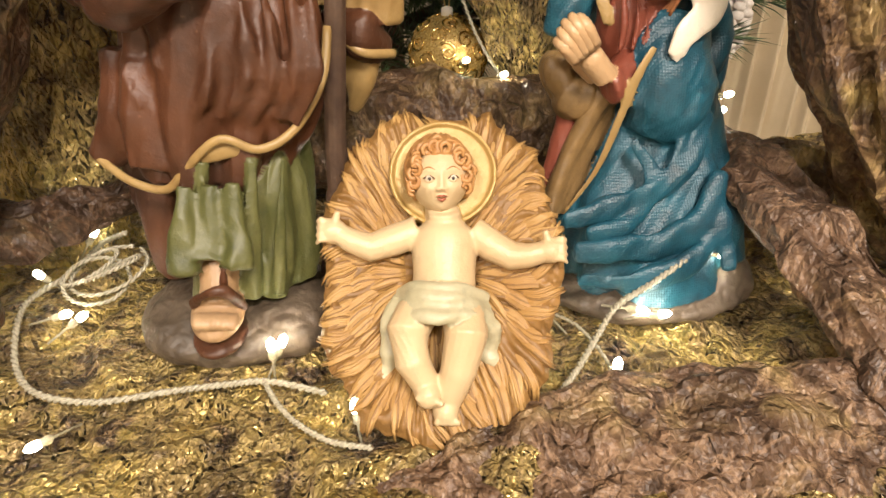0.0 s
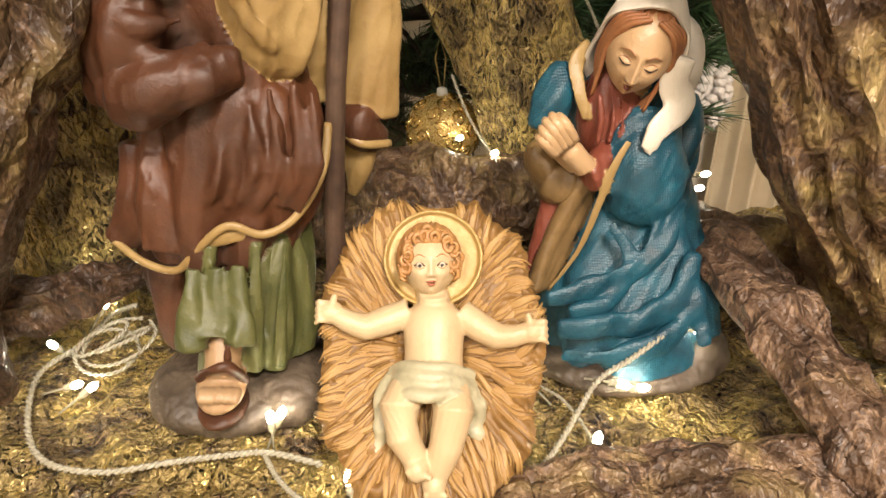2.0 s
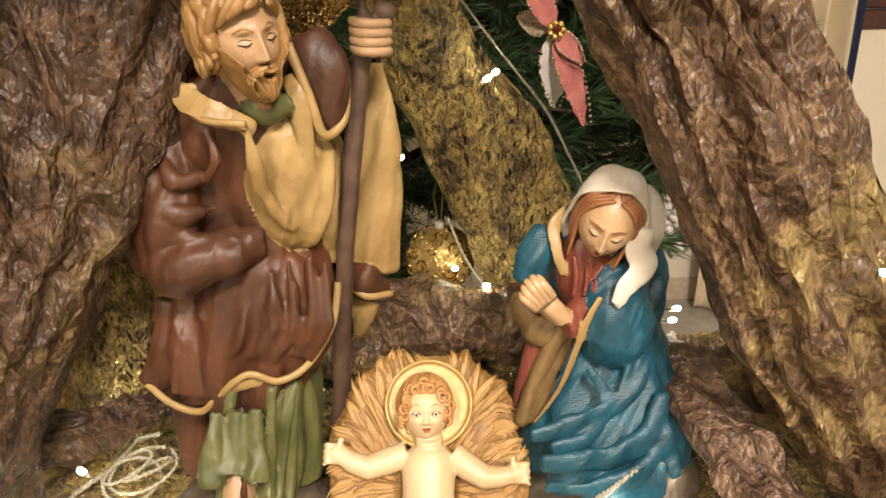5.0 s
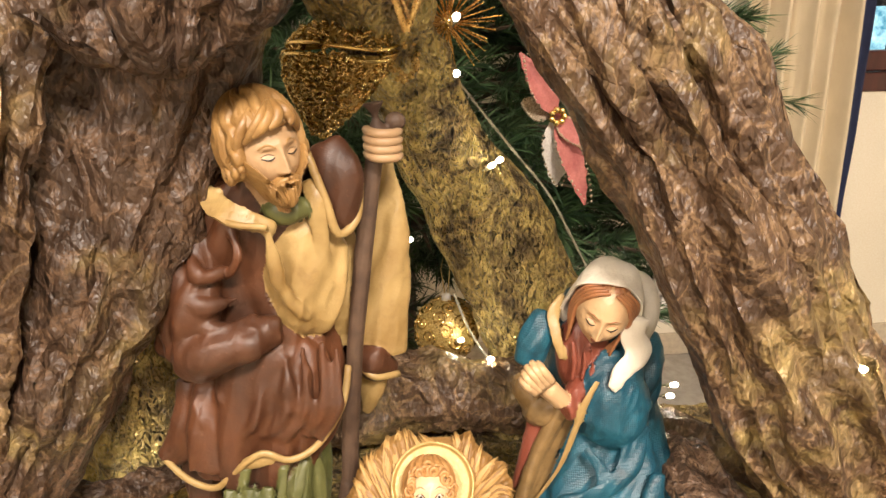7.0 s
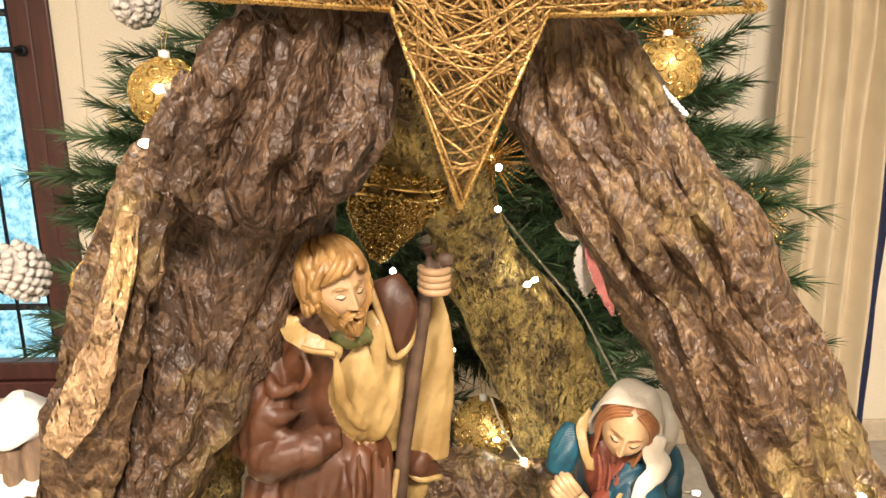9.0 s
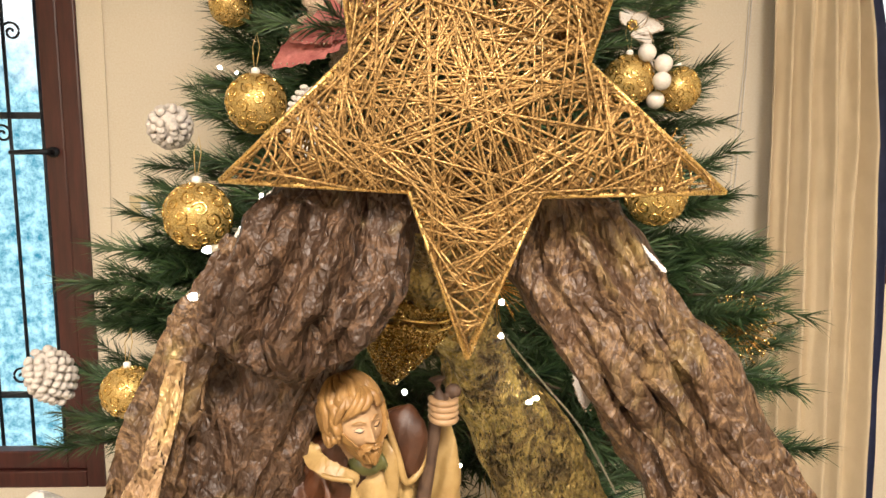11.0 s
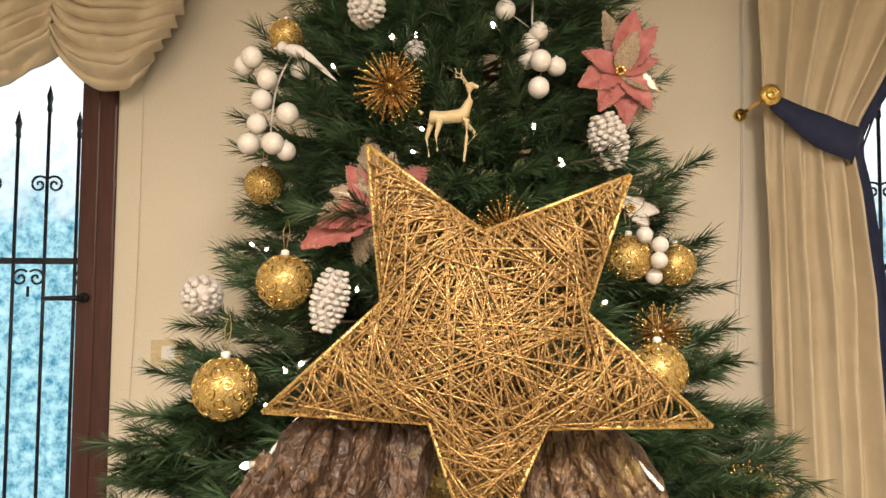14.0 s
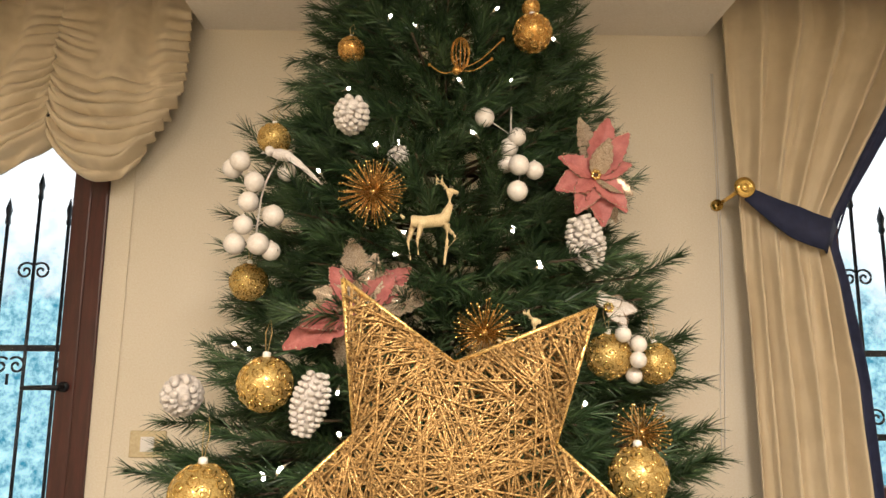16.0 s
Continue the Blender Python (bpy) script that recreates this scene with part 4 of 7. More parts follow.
HAIRP = paint("ginger_brown_hair_paint", (0.21, 0.112, 0.036), (0.33, 0.190, 0.066), 0.40, 60, (0.077, 0.033, 0.011))
STONEP = paint("grey_stone_paint", (0.066, 0.049, 0.033), (0.125, 0.095, 0.066), 0.5, 26, (0.028, 0.019, 0.014))
WOODP = paint("staff_brown_paint", (0.055, 0.030, 0.019), (0.094, 0.055, 0.033), 0.6, 50)
BLUEP = weave_paint("woven_teal_blue_paint", (0.006, 0.047, 0.074), (0.012, 0.090, 0.132), 0.44)
REDP = paint("brick_red_paint", (0.165, 0.039, 0.022), (0.209, 0.061, 0.036), 0.4, 30)
WHITEP = paint("veil_white_paint", (0.64, 0.575, 0.47), (0.72, 0.665, 0.56), 0.30, 14, (0.275, 0.209, 0.143))
FACEP = paint("pale_painted_face", (0.42, 0.265, 0.135), (0.48, 0.315, 0.17), 0.35, 10, (0.275, 0.132, 0.072))
STRAWP = paint("straw_ochre_paint", (0.31, 0.170, 0.050), (0.42, 0.262, 0.095), 0.48, 22, (0.165, 0.066, 0.022))
BABYP = paint("infant_skin_paint", (0.49, 0.360, 0.205), (0.55, 0.425, 0.255), 0.38, 10, (0.40, 0.25, 0.13))
HALOP = paint("halo_gold_paint", (0.34, 0.215, 0.062), (0.42, 0.285, 0.098), 0.35, 40, (0.209, 0.110, 0.022), metal=0.15)
RUSTP = paint("ginger_curl_paint", (0.33, 0.155, 0.048), (0.42, 0.225, 0.080), 0.4, 60, (0.165, 0.055, 0.017))
CLOTHP = paint("pale_blue_cloth_paint", (0.36, 0.33, 0.21), (0.46, 0.42, 0.28), 0.42, 40, (0.143, 0.165, 0.132))
DARKP = paint("dark_eye_paint", (0.017, 0.011, 0.007), (0.028, 0.017, 0.011), 0.3)
LIPP = paint("lip_paint", (0.303, 0.094, 0.050), (0.330, 0.110, 0.061), 0.35)


def folded(s, rows, mi, nz=70, na=120, folds=0.006, count=8, seed=0.0, sway=0.0):
    """A draped body: rows of z, left x, right x, middle y, depth; soft folds run down it."""
    rows = sorted(rows)
    rings = []
    for i in range(nz + 1):
        z = rows[0][0] + (rows[-1][0] - rows[0][0]) * i / nz
        xl, xr, yc, ry = lerp_rows(rows, z)
        cx, rx = (xl + xr) / 2, (xr - xl) / 2
        low = 1 - i / nz
        ring = []
        for j in range(na):
            a = 2 * math.pi * j / na
            ca, sa = math.cos(a), math.sin(a)
            w = a * count / 2 + 2.2 * noise.noise(Vector((ca, sa, z * 7 + seed))) + sway * z * 20
            h = folds * (0.35 + 0.65 * low) * (abs(math.sin(w)) * 1.7 - 1)
            ring.append((cx + (rx + h) * ca, yc + (ry + h) * sa, z))
        rings.append(ring)
    s.loft(rings, mi)


def ribbon(s, pts, radii, mi, flat=0.45, normal=(0, -1, 0), n=12):
    """A flattened smooth tube, for hems, lapels and cloth edges; flat across 'normal'."""
    p = curve_points(pts, 6)
    k = len(p) - 1
    rr = [lerp_rows([(i / (len(radii) - 1), r) for i, r in enumerate(radii)], i / k)[0] for i in range(k + 1)] if hasattr(radii, "__len__") else [radii] * (k + 1)
    s.tube(p, rr, mi, n=n, flat=flat, up=normal)


def fuse(s, name, mats, voxel, soft, label, category, lumps=(), drape={}, extra=None):
    """Melts the gathered pieces into one cast skin; each face keeps the paint of the piece that it came from.
    soft: how often each paint's region is smoothed (one number for each paint); lumps: paints that get a rough surface."""
    raw = s.build(name, mats)
    m = raw.modifiers.new("cast", "REMESH")
    m.mode, m.voxel_size = "VOXEL", voxel
    dg = bpy.context.evaluated_depsgraph_get()
    dg.update()
    me = bpy.data.meshes.new_from_object(raw.evaluated_get(dg))
    near = BVHTree.FromPolygons([tuple(v) for v in s.v], s.f)
    me.materials.clear()
    for mm in mats:
        me.materials.append(mm)
    idx = []
    for f in me.polygons:
        hit = near.find_nearest(f.center + f.normal * voxel * 0.6)
        idx.append(s.m[hit[2]] if hit[2] is not None else 0)
    me.polygons.foreach_set("material_index", idx)
    me.polygons.foreach_set("use_smooth", [True] * len(idx))
    # smoothing by paint: cloth flows together, faces and fingers stay crisp
    n = len(me.vertices)
    v = np.empty(n * 3)
    me.vertices.foreach_get("co", v)
    v = v.reshape(-1, 3)
    e = np.empty(len(me.edges) * 2, int)
    me.edges.foreach_get("vertices", e)
    e = e.reshape(-1, 2)
    deg = np.bincount(e.ravel(), minlength=n)[:, None]
    want = np.full(n, 99)
    loops = np.empty(len(me.loops), int)
    me.loops.foreach_get("vertex_index", loops)
    counts = np.empty(len(me.polygons), int)
    me.polygons.foreach_get("loop_total", counts)
    np.minimum.at(want, loops, np.repeat(np.array(soft)[np.array(idx)], counts))
    for k in range(max(soft)):
        acc = np.zeros_like(v)
        np.add.at(acc, e[:, 0], v[e[:, 1]])
        np.add.at(acc, e[:, 1], v[e[:, 0]])
        step = np.where(k < want, 0.6, 0.0)[:, None]
        v = v + (acc / np.maximum(deg, 1) - v) * step
    me.vertices.foreach_set("co", v.ravel())
    if lumps or drape:
        kinds = np.full(n, -1)
        kinds[loops] = np.repeat(np.array(idx), counts)
        me.update()
        nrm = np.empty(n * 3)
        me.vertices.foreach_get("normal", nrm)
        nrm = nrm.reshape(-1, 3)
        for i in np.nonzero(np.isin(kinds, list(lumps) + list(drape)))[0]:
            q = Vector(v[i])
            if kinds[i] in lumps:
                h = 0.0048 * noise.noise(q * 21) + 0.0030 * abs(noise.noise(q * 62)) + 0.0012 * abs(noise.noise(q * 140))
            else:
                # folds that run along the drape of each paint's cloth
                run, deep = drape[kinds[i]]
                d = Vector(run).normalized()
                w = q + 0.006 * noise.noise_vector(q * 30)
                w = w - d * w.dot(d) * 0.93
                h = deep * math.sin(5.0 * noise.noise(w * 36)) + 0.3 * deep * (1.0 - 2.6 * abs(noise.noise(w * 90 + Vector((4, 1, 2)))))
            v[i] += nrm[i] * h
        me.vertices.foreach_set("co", v.ravel())
    me.update()
    bpy.data.objects.remove(raw)
    if extra:
        # crisp pieces (faces, hair) that join the cast as they are
        add = extra.build(name, mats)
        bm = bmesh.new()
        bm.from_mesh(me)
        bm.from_mesh(add.data)
        bm.to_mesh(me)
        bm.free()
        bpy.data.objects.remove(add)
    ob = new(name, me)
    return tagged(ob, label, category)


class Head:
    """A modelled head: an egg with brow, sockets, nose, lips and chin. Places on it are given across (x) and up (z), -1 to 1."""

    def __init__(self, at, yaw, pitch, roll, h, wide=0.74, deep=0.92, child=False):
        y, p, r = radians(yaw), radians(pitch), radians(roll)
        self.at, self.h, self.w, self.d, self.child = Vector(at), h, h * wide, h * deep, child
        self.f = Vector((math.sin(y) * math.cos(p), -math.cos(y) * math.cos(p), -math.sin(p)))
        side = Vector((math.cos(y), math.sin(y), 0))
        up = side.cross(self.f) * -1
        if up.z < 0:
            up = -up
        self.r = side * math.cos(r) + up * math.sin(r)
        self.u = up * math.cos(r) - side * math.sin(r)

    def place(self, a, b, c):
        return self.at + self.r * (a * self.w) + self.f * (b * self.d) + self.u * (c * self.h)

    def relief(self, x, z):
        def g(x0, z0, sx, sz):
            return math.exp(-((x - x0) / sx) ** 2 - ((z - z0) / sz) ** 2)
        c = self.child
        nose = lerp_rows([(-0.37, 0.0), (-0.31, 0.15), (-0.25, 0.26), (-0.12, 0.19), (0.06, 0.10), (0.24, 0.03), (0.40, 0.0)], z)[0]
        k = nose * (0.55 if c else 1.0) * math.exp(-(x / lerp_rows([(-0.4, 0.16), (-0.2, 0.13), (0.1, 0.085), (0.4, 0.12)], z)[0]) ** 2)
        e = 0.02 if c else 0.08
        for m in (-1, 1):
            k += (0.05 if c else 0.06) * g(m * 0.13, -0.27, 0.07, 0.055)
            k -= (0.06 if c else 0.13) * g(m * 0.36, e + 0.03, 0.19, 0.12)
            k += (0.06 if c else 0.085) * g(m * 0.38, e - 0.03, 0.14, 0.07)
            k += 0.045 * g(m * 0.34, e + 0.20, 0.22, 0.06) * (0.3 if c else 1)
            k += (0.10 if c else 0.05) * g(m * 0.45, -0.27, 0.25, 0.22)
            k -= 0.03 * g(m * 0.24, -0.46, 0.05, 0.07)
        k += 0.06 * g(0, -0.455, 0.17, 0.035) + 0.065 * g(0, -0.56, 0.13, 0.042) - 0.035 * g(0, -0.507, 0.20, 0.016)
        k += 0.10 * g(0, -0.80, 0.20, 0.13)
        return k

    def skin(self, x, z, lift=0.0):
        """The place on the face at x, z; lift in head depths."""
        z = max(-0.995, min(0.995, z))
        c = math.sqrt(1 - z * z)
        a = max(-1.0, min(1.0, x / max(c, 0.05))) * c
        b = math.sqrt(max(0.0, 1 - a * a - z * z))
        return self.place(a * self.jaw(z), b + (self.relief(x, z) + lift) * min(1, b * 2), z)

    def jaw(self, z):
        return 1 - (0.20 if self.child else 0.30) * max(0, -z) ** 1.6

    def skull(self, s, mi, lips=None, nl=132, nz=110):
        rings = []
        for i in range(nz + 1):
            lat = -math.pi / 2 + math.pi * (0.002 + 0.996 * i / nz)
            ring = []
            for j in range(nl):
                t = 2 * j / nl - 1
                lon = math.pi * math.copysign(abs(t) ** 1.6, t)
                a, b, c = math.sin(lon) * math.cos(lat), math.cos(lon) * math.cos(lat), math.sin(lat)
                k = self.relief(a, c) * min(1, b * 2) if b > 0 else 0.0
                ring.append(self.place(a * self.jaw(c), b + k, c))
            rings.append(ring)
        s.loft(rings, mi)

    def stroke(self, s, pts, r, mi, lift=0.012, n=6):
        p = curve_points([self.skin(x, z, lift) for x, z in pts], 5)
        k = len(p) - 1
        s.tube(p, [self.h * r * (0.35 + 0.65 * math.sin(math.pi * (0.08 + 0.84 * i / k))) for i in range(k + 1)], mi, n)

    def lock(self, s, pts, r, mi, flat=0.7, n=9):
        """A thick tapering lock of hair; pts in head places."""
        p = curve_points([self.place(*q) for q in pts], 6)
        k = len(p) - 1
        s.tube(p, [self.h * r * (0.25 + 0.75 * math.sin(math.pi * (0.12 + 0.83 * i / k)) ** 0.8) for i in range(k + 1)], mi, n, flat, tuple(self.f))

    def hair(self, s, mi, centre, size, waves, deep, seed, face=(0.62, 0.55), crown=(0, -0.5, 0.86), na=200, nt_=90):
        """A cap of waved locks that run down from the crown and leave the face free."""
        cr = Vector(crown).normalized()
        e1 = cr.cross(Vector((1, 0, 0.01))).normalized()
        e2 = cr.cross(e1)
        rings = []
        for i in range(nt_ + 1):
            th = math.pi * (0.003 + 0.994 * i / nt_)
            ring = []
            for j in range(na):
                ph = 2 * math.pi * j / na
                d = cr * math.cos(th) + (e1 * math.cos(ph) + e2 * math.sin(ph)) * math.sin(th)
                q = d * 2.2 + Vector((seed, 0, 0))
                w = ph * waves / 2 + 1.5 * noise.noise(q) + 0.55 * math.sin(th * 6 + 2 * noise.noise(q * 1.3))
                lobe = abs(math.sin(w)) ** 0.7
                fine = abs(math.sin(w * 4.0 + 2.0 * noise.noise(q * 2)))
                k = 1 + deep * (lobe - 0.5 + 0.28 * (fine - 0.5)) * min(1, math.sin(th) * 2.2)
                front = d.y if d.y > 0 else 0
                inside = max(abs(d.x) / face[0], (d.z + 0.10) / face[1] if d.z > -0.10 else 0)
                cut = 1.0 if front <= 0.05 else max(0.0, min(1.0, (inside - 0.93) / 0.12))
                k *= 0.72 + 0.28 * cut * cut * (3 - 2 * cut)
                if d.z < -0.55:
                    k *= 1 - 0.5 * (-d.z - 0.55)
                ring.append(self.place(centre[0] + d.x * size[0] * k, centre[1] + d.y * size[1] * k, centre[2] + d.z * size[2] * k))
            rings.append(ring)
        s.loft(rings, mi)

    def beard(self, s, mi, seed, nx=120, nz=80):
        """Short curled beard and moustache over the jaw."""
        verts, faces = [], []
        for i in range(nz + 1):
            z = -1.12 + 1.20 * i / nz
            for j in range(nx + 1):
                x = -0.99 + 1.98 * j / nx
                line = -0.36 + 0.50 * max(0.0, abs(x) - 0.45) / 0.5 - 0.10 * math.exp(-((abs(x) - 0.5) / 0.16) ** 2)
                m = max(0.0, min(1.0, (line - z) / 0.07))
                m *= 1 - math.exp(-(x / 0.15) ** 4 - ((z + 0.545) / 0.045) ** 4)
                q = Vector((x * 3.4 + seed, z * 2.6, 0.5 * seed))
                curl = 1 - 2 * abs(noise.noise(q + 0.5 * noise.noise_vector(q * 1.3)))
                fine = abs(math.sin(26 * (x + 0.30 * noise.noise(q * 1.1)) + 7 * z))
                h = -0.10 + m * (0.30 + 0.16 * curl + 0.04 * fine)
                zz = max(-0.95, z)
                p = self.skin(x * math.sqrt(max(0.05, 1 - zz * zz)), zz, h)
                drop = max(0.0, -0.55 - z)
                verts.append(p - self.u * (self.h * 0.62 * drop) + self.f * (self.d * 0.45 * drop))
        w = nx + 1
        for i in range(nz):
            for j in range(nx):
                faces.append((i * w + j, i * w + j + 1, (i + 1) * w + j + 1, (i + 1) * w + j))
        s.add(verts, faces, mi)


def standing_figure():
    s, x = Soup(), Soup()
    BR, CR, GR, SK, HA, ST, WO, DK, HD, LP = range(10)
    # stone plinth
    s.ball((-0.122, 0.448, 0.474), (0.072, 0.066, 0.022), ST, 28)
    s.ball((-0.150, 0.435, 0.478), (0.045, 0.050, 0.022), ST, 20)
    s.ball((-0.080, 0.440, 0.476), (0.040, 0.050, 0.022), ST, 20)
    # green tunic under the cloak
    folded(s, [(0.502, -0.150, -0.062, 0.452, 0.040), (0.52, -0.150, -0.058, 0.455, 0.042), (0.58, -0.140, -0.056, 0.468, 0.040), (0.605, -0.130, -0.060, 0.478, 0.036)], GR, folds=0.009, count=9, seed=3)
    for gx, w in ((-0.132, 0.008), (-0.098, 0.009), (-0.078, 0.006)):
        ribbon(s, [(gx + 0.010, 0.428, 0.610), (gx + 0.002, 0.418, 0.560), (gx - 0.006, 0.412, 0.508)], [w * 0.5, w, w * 1.1], GR, 0.8)
    for gx, low in ((-0.138, 0.545), (-0.122, 0.552), (-0.106, 0.547)):
        ribbon(s, [(gx + 0.004, 0.418, 0.600), (gx + 0.001, 0.404, 0.565), (gx - 0.001, 0.394, low)], [0.007, 0.0105, 0.0115], GR, 0.6)
    # trailing back of the cloak
    ribbon(s, [(-0.168, 0.480, 0.620), (-0.170, 0.468, 0.570), (-0.168, 0.462, 0.500)], [0.014, 0.013, 0.010], BR, 0.6)
    ribbon(s, [(-0.180, 0.478, 0.610), (-0.180, 0.468, 0.560), (-0.176, 0.465, 0.505)], [0.010, 0.010, 0.007], BR, 0.8)
    # foot in a sandal
    s.tube([(-0.1220, 0.4150, 0.5410), (-0.1220, 0.4020, 0.5270), (-0.1230, 0.3950, 0.5170)], [0.014, 0.013, 0.014], SK, 14)
    s.ball((-0.1240, 0.3920, 0.5110), (0.019, 0.026, 0.011), SK, 18, (12, 0, 0))
    s.ball((-0.1320, 0.3720, 0.5200), (0.0050, 0.0085, 0.0055), SK, 10)
    s.ball((-0.1270, 0.3720, 0.5190), (0.0050, 0.0085, 0.0055), SK, 10)
    s.ball((-0.1210, 0.3720, 0.5190), (0.0050, 0.0085, 0.0055), SK, 10)
    s.ball((-0.1150, 0.3720, 0.5180), (0.0050, 0.0085, 0.0055), SK, 10)
    s.ball((-0.1090, 0.3720, 0.5170), (0.0050, 0.0085, 0.0055), SK, 10)
    ribbon(s, [(-0.1410, 0.3920, 0.5200), (-0.1240, 0.3760, 0.5390), (-0.1110, 0.3760, 0.5390), (-0.1050, 0.3920, 0.5150)], 0.0028, BR, 0.6)
    ribbon(s, [(-0.1140, 0.3950, 0.5480), (-0.1130, 0.3840, 0.5420), (-0.1120, 0.3740, 0.5400)], 0.0022, BR, 0.6)
    s.ball((-0.126, 0.392, 0.492), (0.018, 0.026, 0.004), BR, 18)
    # the cloak
    folded(s, [(0.588, -0.176, -0.066, 0.480, 0.052), (0.630, -0.184, -0.044, 0.485, 0.054), (0.685, -0.172, -0.036, 0.490, 0.054), (0.735, -0.178, -0.042, 0.495, 0.050),
               (0.785, -0.170, -0.045, 0.490, 0.046), (0.815, -0.160, -0.046, 0.480, 0.044), (0.842, -0.140, -0.052, 0.470, 0.038), (0.862, -0.115, -0.066, 0.460, 0.028)], BR, 90, 150, 0.007, 9, 1.0)
    s.ball((-0.090, 0.458, 0.665), (0.052, 0.030, 0.062), BR, 24)
    # skirt of the cloak sweeping out to the back
    ribbon(s, [(-0.1690, 0.4700, 0.6780), (-0.1710, 0.4600, 0.6390), (-0.1960, 0.4600, 0.6020)], [0.016, 0.022, 0.014], BR, 0.6)
    ribbon(s, [(-0.1550, 0.4550, 0.6740), (-0.1550, 0.4450, 0.6400), (-0.1560, 0.4400, 0.6030)], [0.012, 0.018, 0.018], BR, 0.6)
    # long bowed folds over the hip
    ribbon(s, [(-0.0980, 0.4370, 0.7010), (-0.1080, 0.4280, 0.6600), (-0.1260, 0.4360, 0.6330)], [0.0035, 0.007, 0.0049], BR, 0.9)
    ribbon(s, [(-0.0800, 0.4370, 0.7130), (-0.0810, 0.4280, 0.6670), (-0.1070, 0.4360, 0.6370)], [0.004, 0.008, 0.0056], BR, 0.9)
    ribbon(s, [(-0.0650, 0.4370, 0.7210), (-0.0660, 0.4280, 0.6660), (-0.0900, 0.4360, 0.6300)], [0.0035, 0.007, 0.0049], BR, 0.9)
    ribbon(s, [(-0.0500, 0.4370, 0.7240), (-0.0500, 0.4280, 0.6700), (-0.0680, 0.4360, 0.6340)], [0.004, 0.008, 0.0056], BR, 0.9)
    ribbon(s, [(-0.0380, 0.4370, 0.7190), (-0.0390, 0.4280, 0.6690), (-0.0580, 0.4360, 0.6280)], [0.0035, 0.007, 0.0049], BR, 0.9)
    ribbon(s, [(-0.1620, 0.4470, 0.6690), (-0.1540, 0.4400, 0.6480), (-0.1460, 0.4470, 0.6180)], [0.003, 0.006, 0.003], BR, 0.9)
    ribbon(s, [(-0.1390, 0.4470, 0.6860), (-0.1380, 0.4400, 0.6730), (-0.1360, 0.4470, 0.6530)], [0.003, 0.006, 0.003], BR, 0.9)
    ribbon(s, [(-0.1690, 0.4470, 0.6450), (-0.1650, 0.4400, 0.6310), (-0.1610, 0.4470, 0.6090)], [0.0025, 0.005, 0.0025], BR, 0.9)
    # pale hem
    hem = [(-0.1990, 0.4550, 0.6070), (-0.1750, 0.4400, 0.5940), (-0.1500, 0.4320, 0.5900), (-0.1310, 0.4280, 0.6080), (-0.1060, 0.4250, 0.6270), (-0.0830, 0.4280, 0.6170), (-0.0590, 0.4360, 0.6260), (-0.0380, 0.4500, 0.6540), (-0.0310, 0.4650, 0.6860)]
    ribbon(x, hem, 0.0032, CR, 0.8)
    ribbon(x, [(-0.1400, 0.4340, 0.6010), (-0.1120, 0.4290, 0.6170), (-0.0830, 0.4340, 0.6120)], [0.003, 0.0075, 0.0025], CR, 0.30)
    # sleeve and bent arm
    ribbon(s, [(-0.1450, 0.4700, 0.8320), (-0.1520, 0.4550, 0.7960), (-0.1530, 0.4450, 0.7580), (-0.1630, 0.4500, 0.7280)], [0.020, 0.028, 0.030, 0.024], BR, 0.9)
    ribbon(s, [(-0.1760, 0.4600, 0.7230), (-0.1460, 0.4300, 0.7210), (-0.1150, 0.4250, 0.7310), (-0.0830, 0.4400, 0.7350)], [0.018, 0.022, 0.019, 0.012], BR, 0.9)
    ribbon(s, [(-0.1510, 0.4370, 0.8080), (-0.1360, 0.4240, 0.7910), (-0.1150, 0.4370, 0.7920)], [0.003, 0.006, 0.0024], BR, 0.9)
    ribbon(s, [(-0.1570, 0.4370, 0.7880), (-0.1390, 0.4240, 0.7660), (-0.1130, 0.4370, 0.7660)], [0.0035, 0.007, 0.0028], BR, 0.9)
    ribbon(s, [(-0.1580, 0.4370, 0.7620), (-0.1310, 0.4240, 0.7450), (-0.1000, 0.4370, 0.7490)], [0.0035, 0.007, 0.0028], BR, 0.9)
    ribbon(s, [(-0.1120, 0.4370, 0.8270), (-0.1050, 0.4240, 0.8050), (-0.1210, 0.4370, 0.7820)], [0.003, 0.006, 0.0024], BR, 0.9)
    # shirt, collar and lapels
    s.ball((-0.0620, 0.4580, 0.7840), (0.036, 0.023, 0.064), CR, 24)
    # turned-down collar and the edges of the cloak
    ribbon(s, [(-0.1360, 0.4520, 0.8540), (-0.1170, 0.4240, 0.8460), (-0.0950, 0.4160, 0.8370), (-0.0770, 0.4240, 0.8260)], [0.008, 0.0125, 0.0115, 0.006], CR, 0.16, (0.1, -0.8, 0.55))
    ribbon(x, [(-0.1350, 0.4480, 0.8480), (-0.1100, 0.4160, 0.8360), (-0.0790, 0.4080, 0.8330)], 0.0026, CR, 0.9)
    ribbon(s, [(-0.0790, 0.4120, 0.8340), (-0.0790, 0.4200, 0.8030), (-0.0740, 0.4300, 0.7700), (-0.0570, 0.4400, 0.7430)], [0.0035, 0.0048, 0.0048, 0.004], CR, 0.6)
    ribbon(s, [(-0.0510, 0.4420, 0.8580), (-0.0440, 0.4340, 0.8410), (-0.0430, 0.4400, 0.7980), (-0.0440, 0.4500, 0.7450)], [0.005, 0.007, 0.007, 0.006], CR, 0.4)
    s.ball((-0.0670, 0.4380, 0.8390), (0.021, 0.014, 0.011), GR, 16)
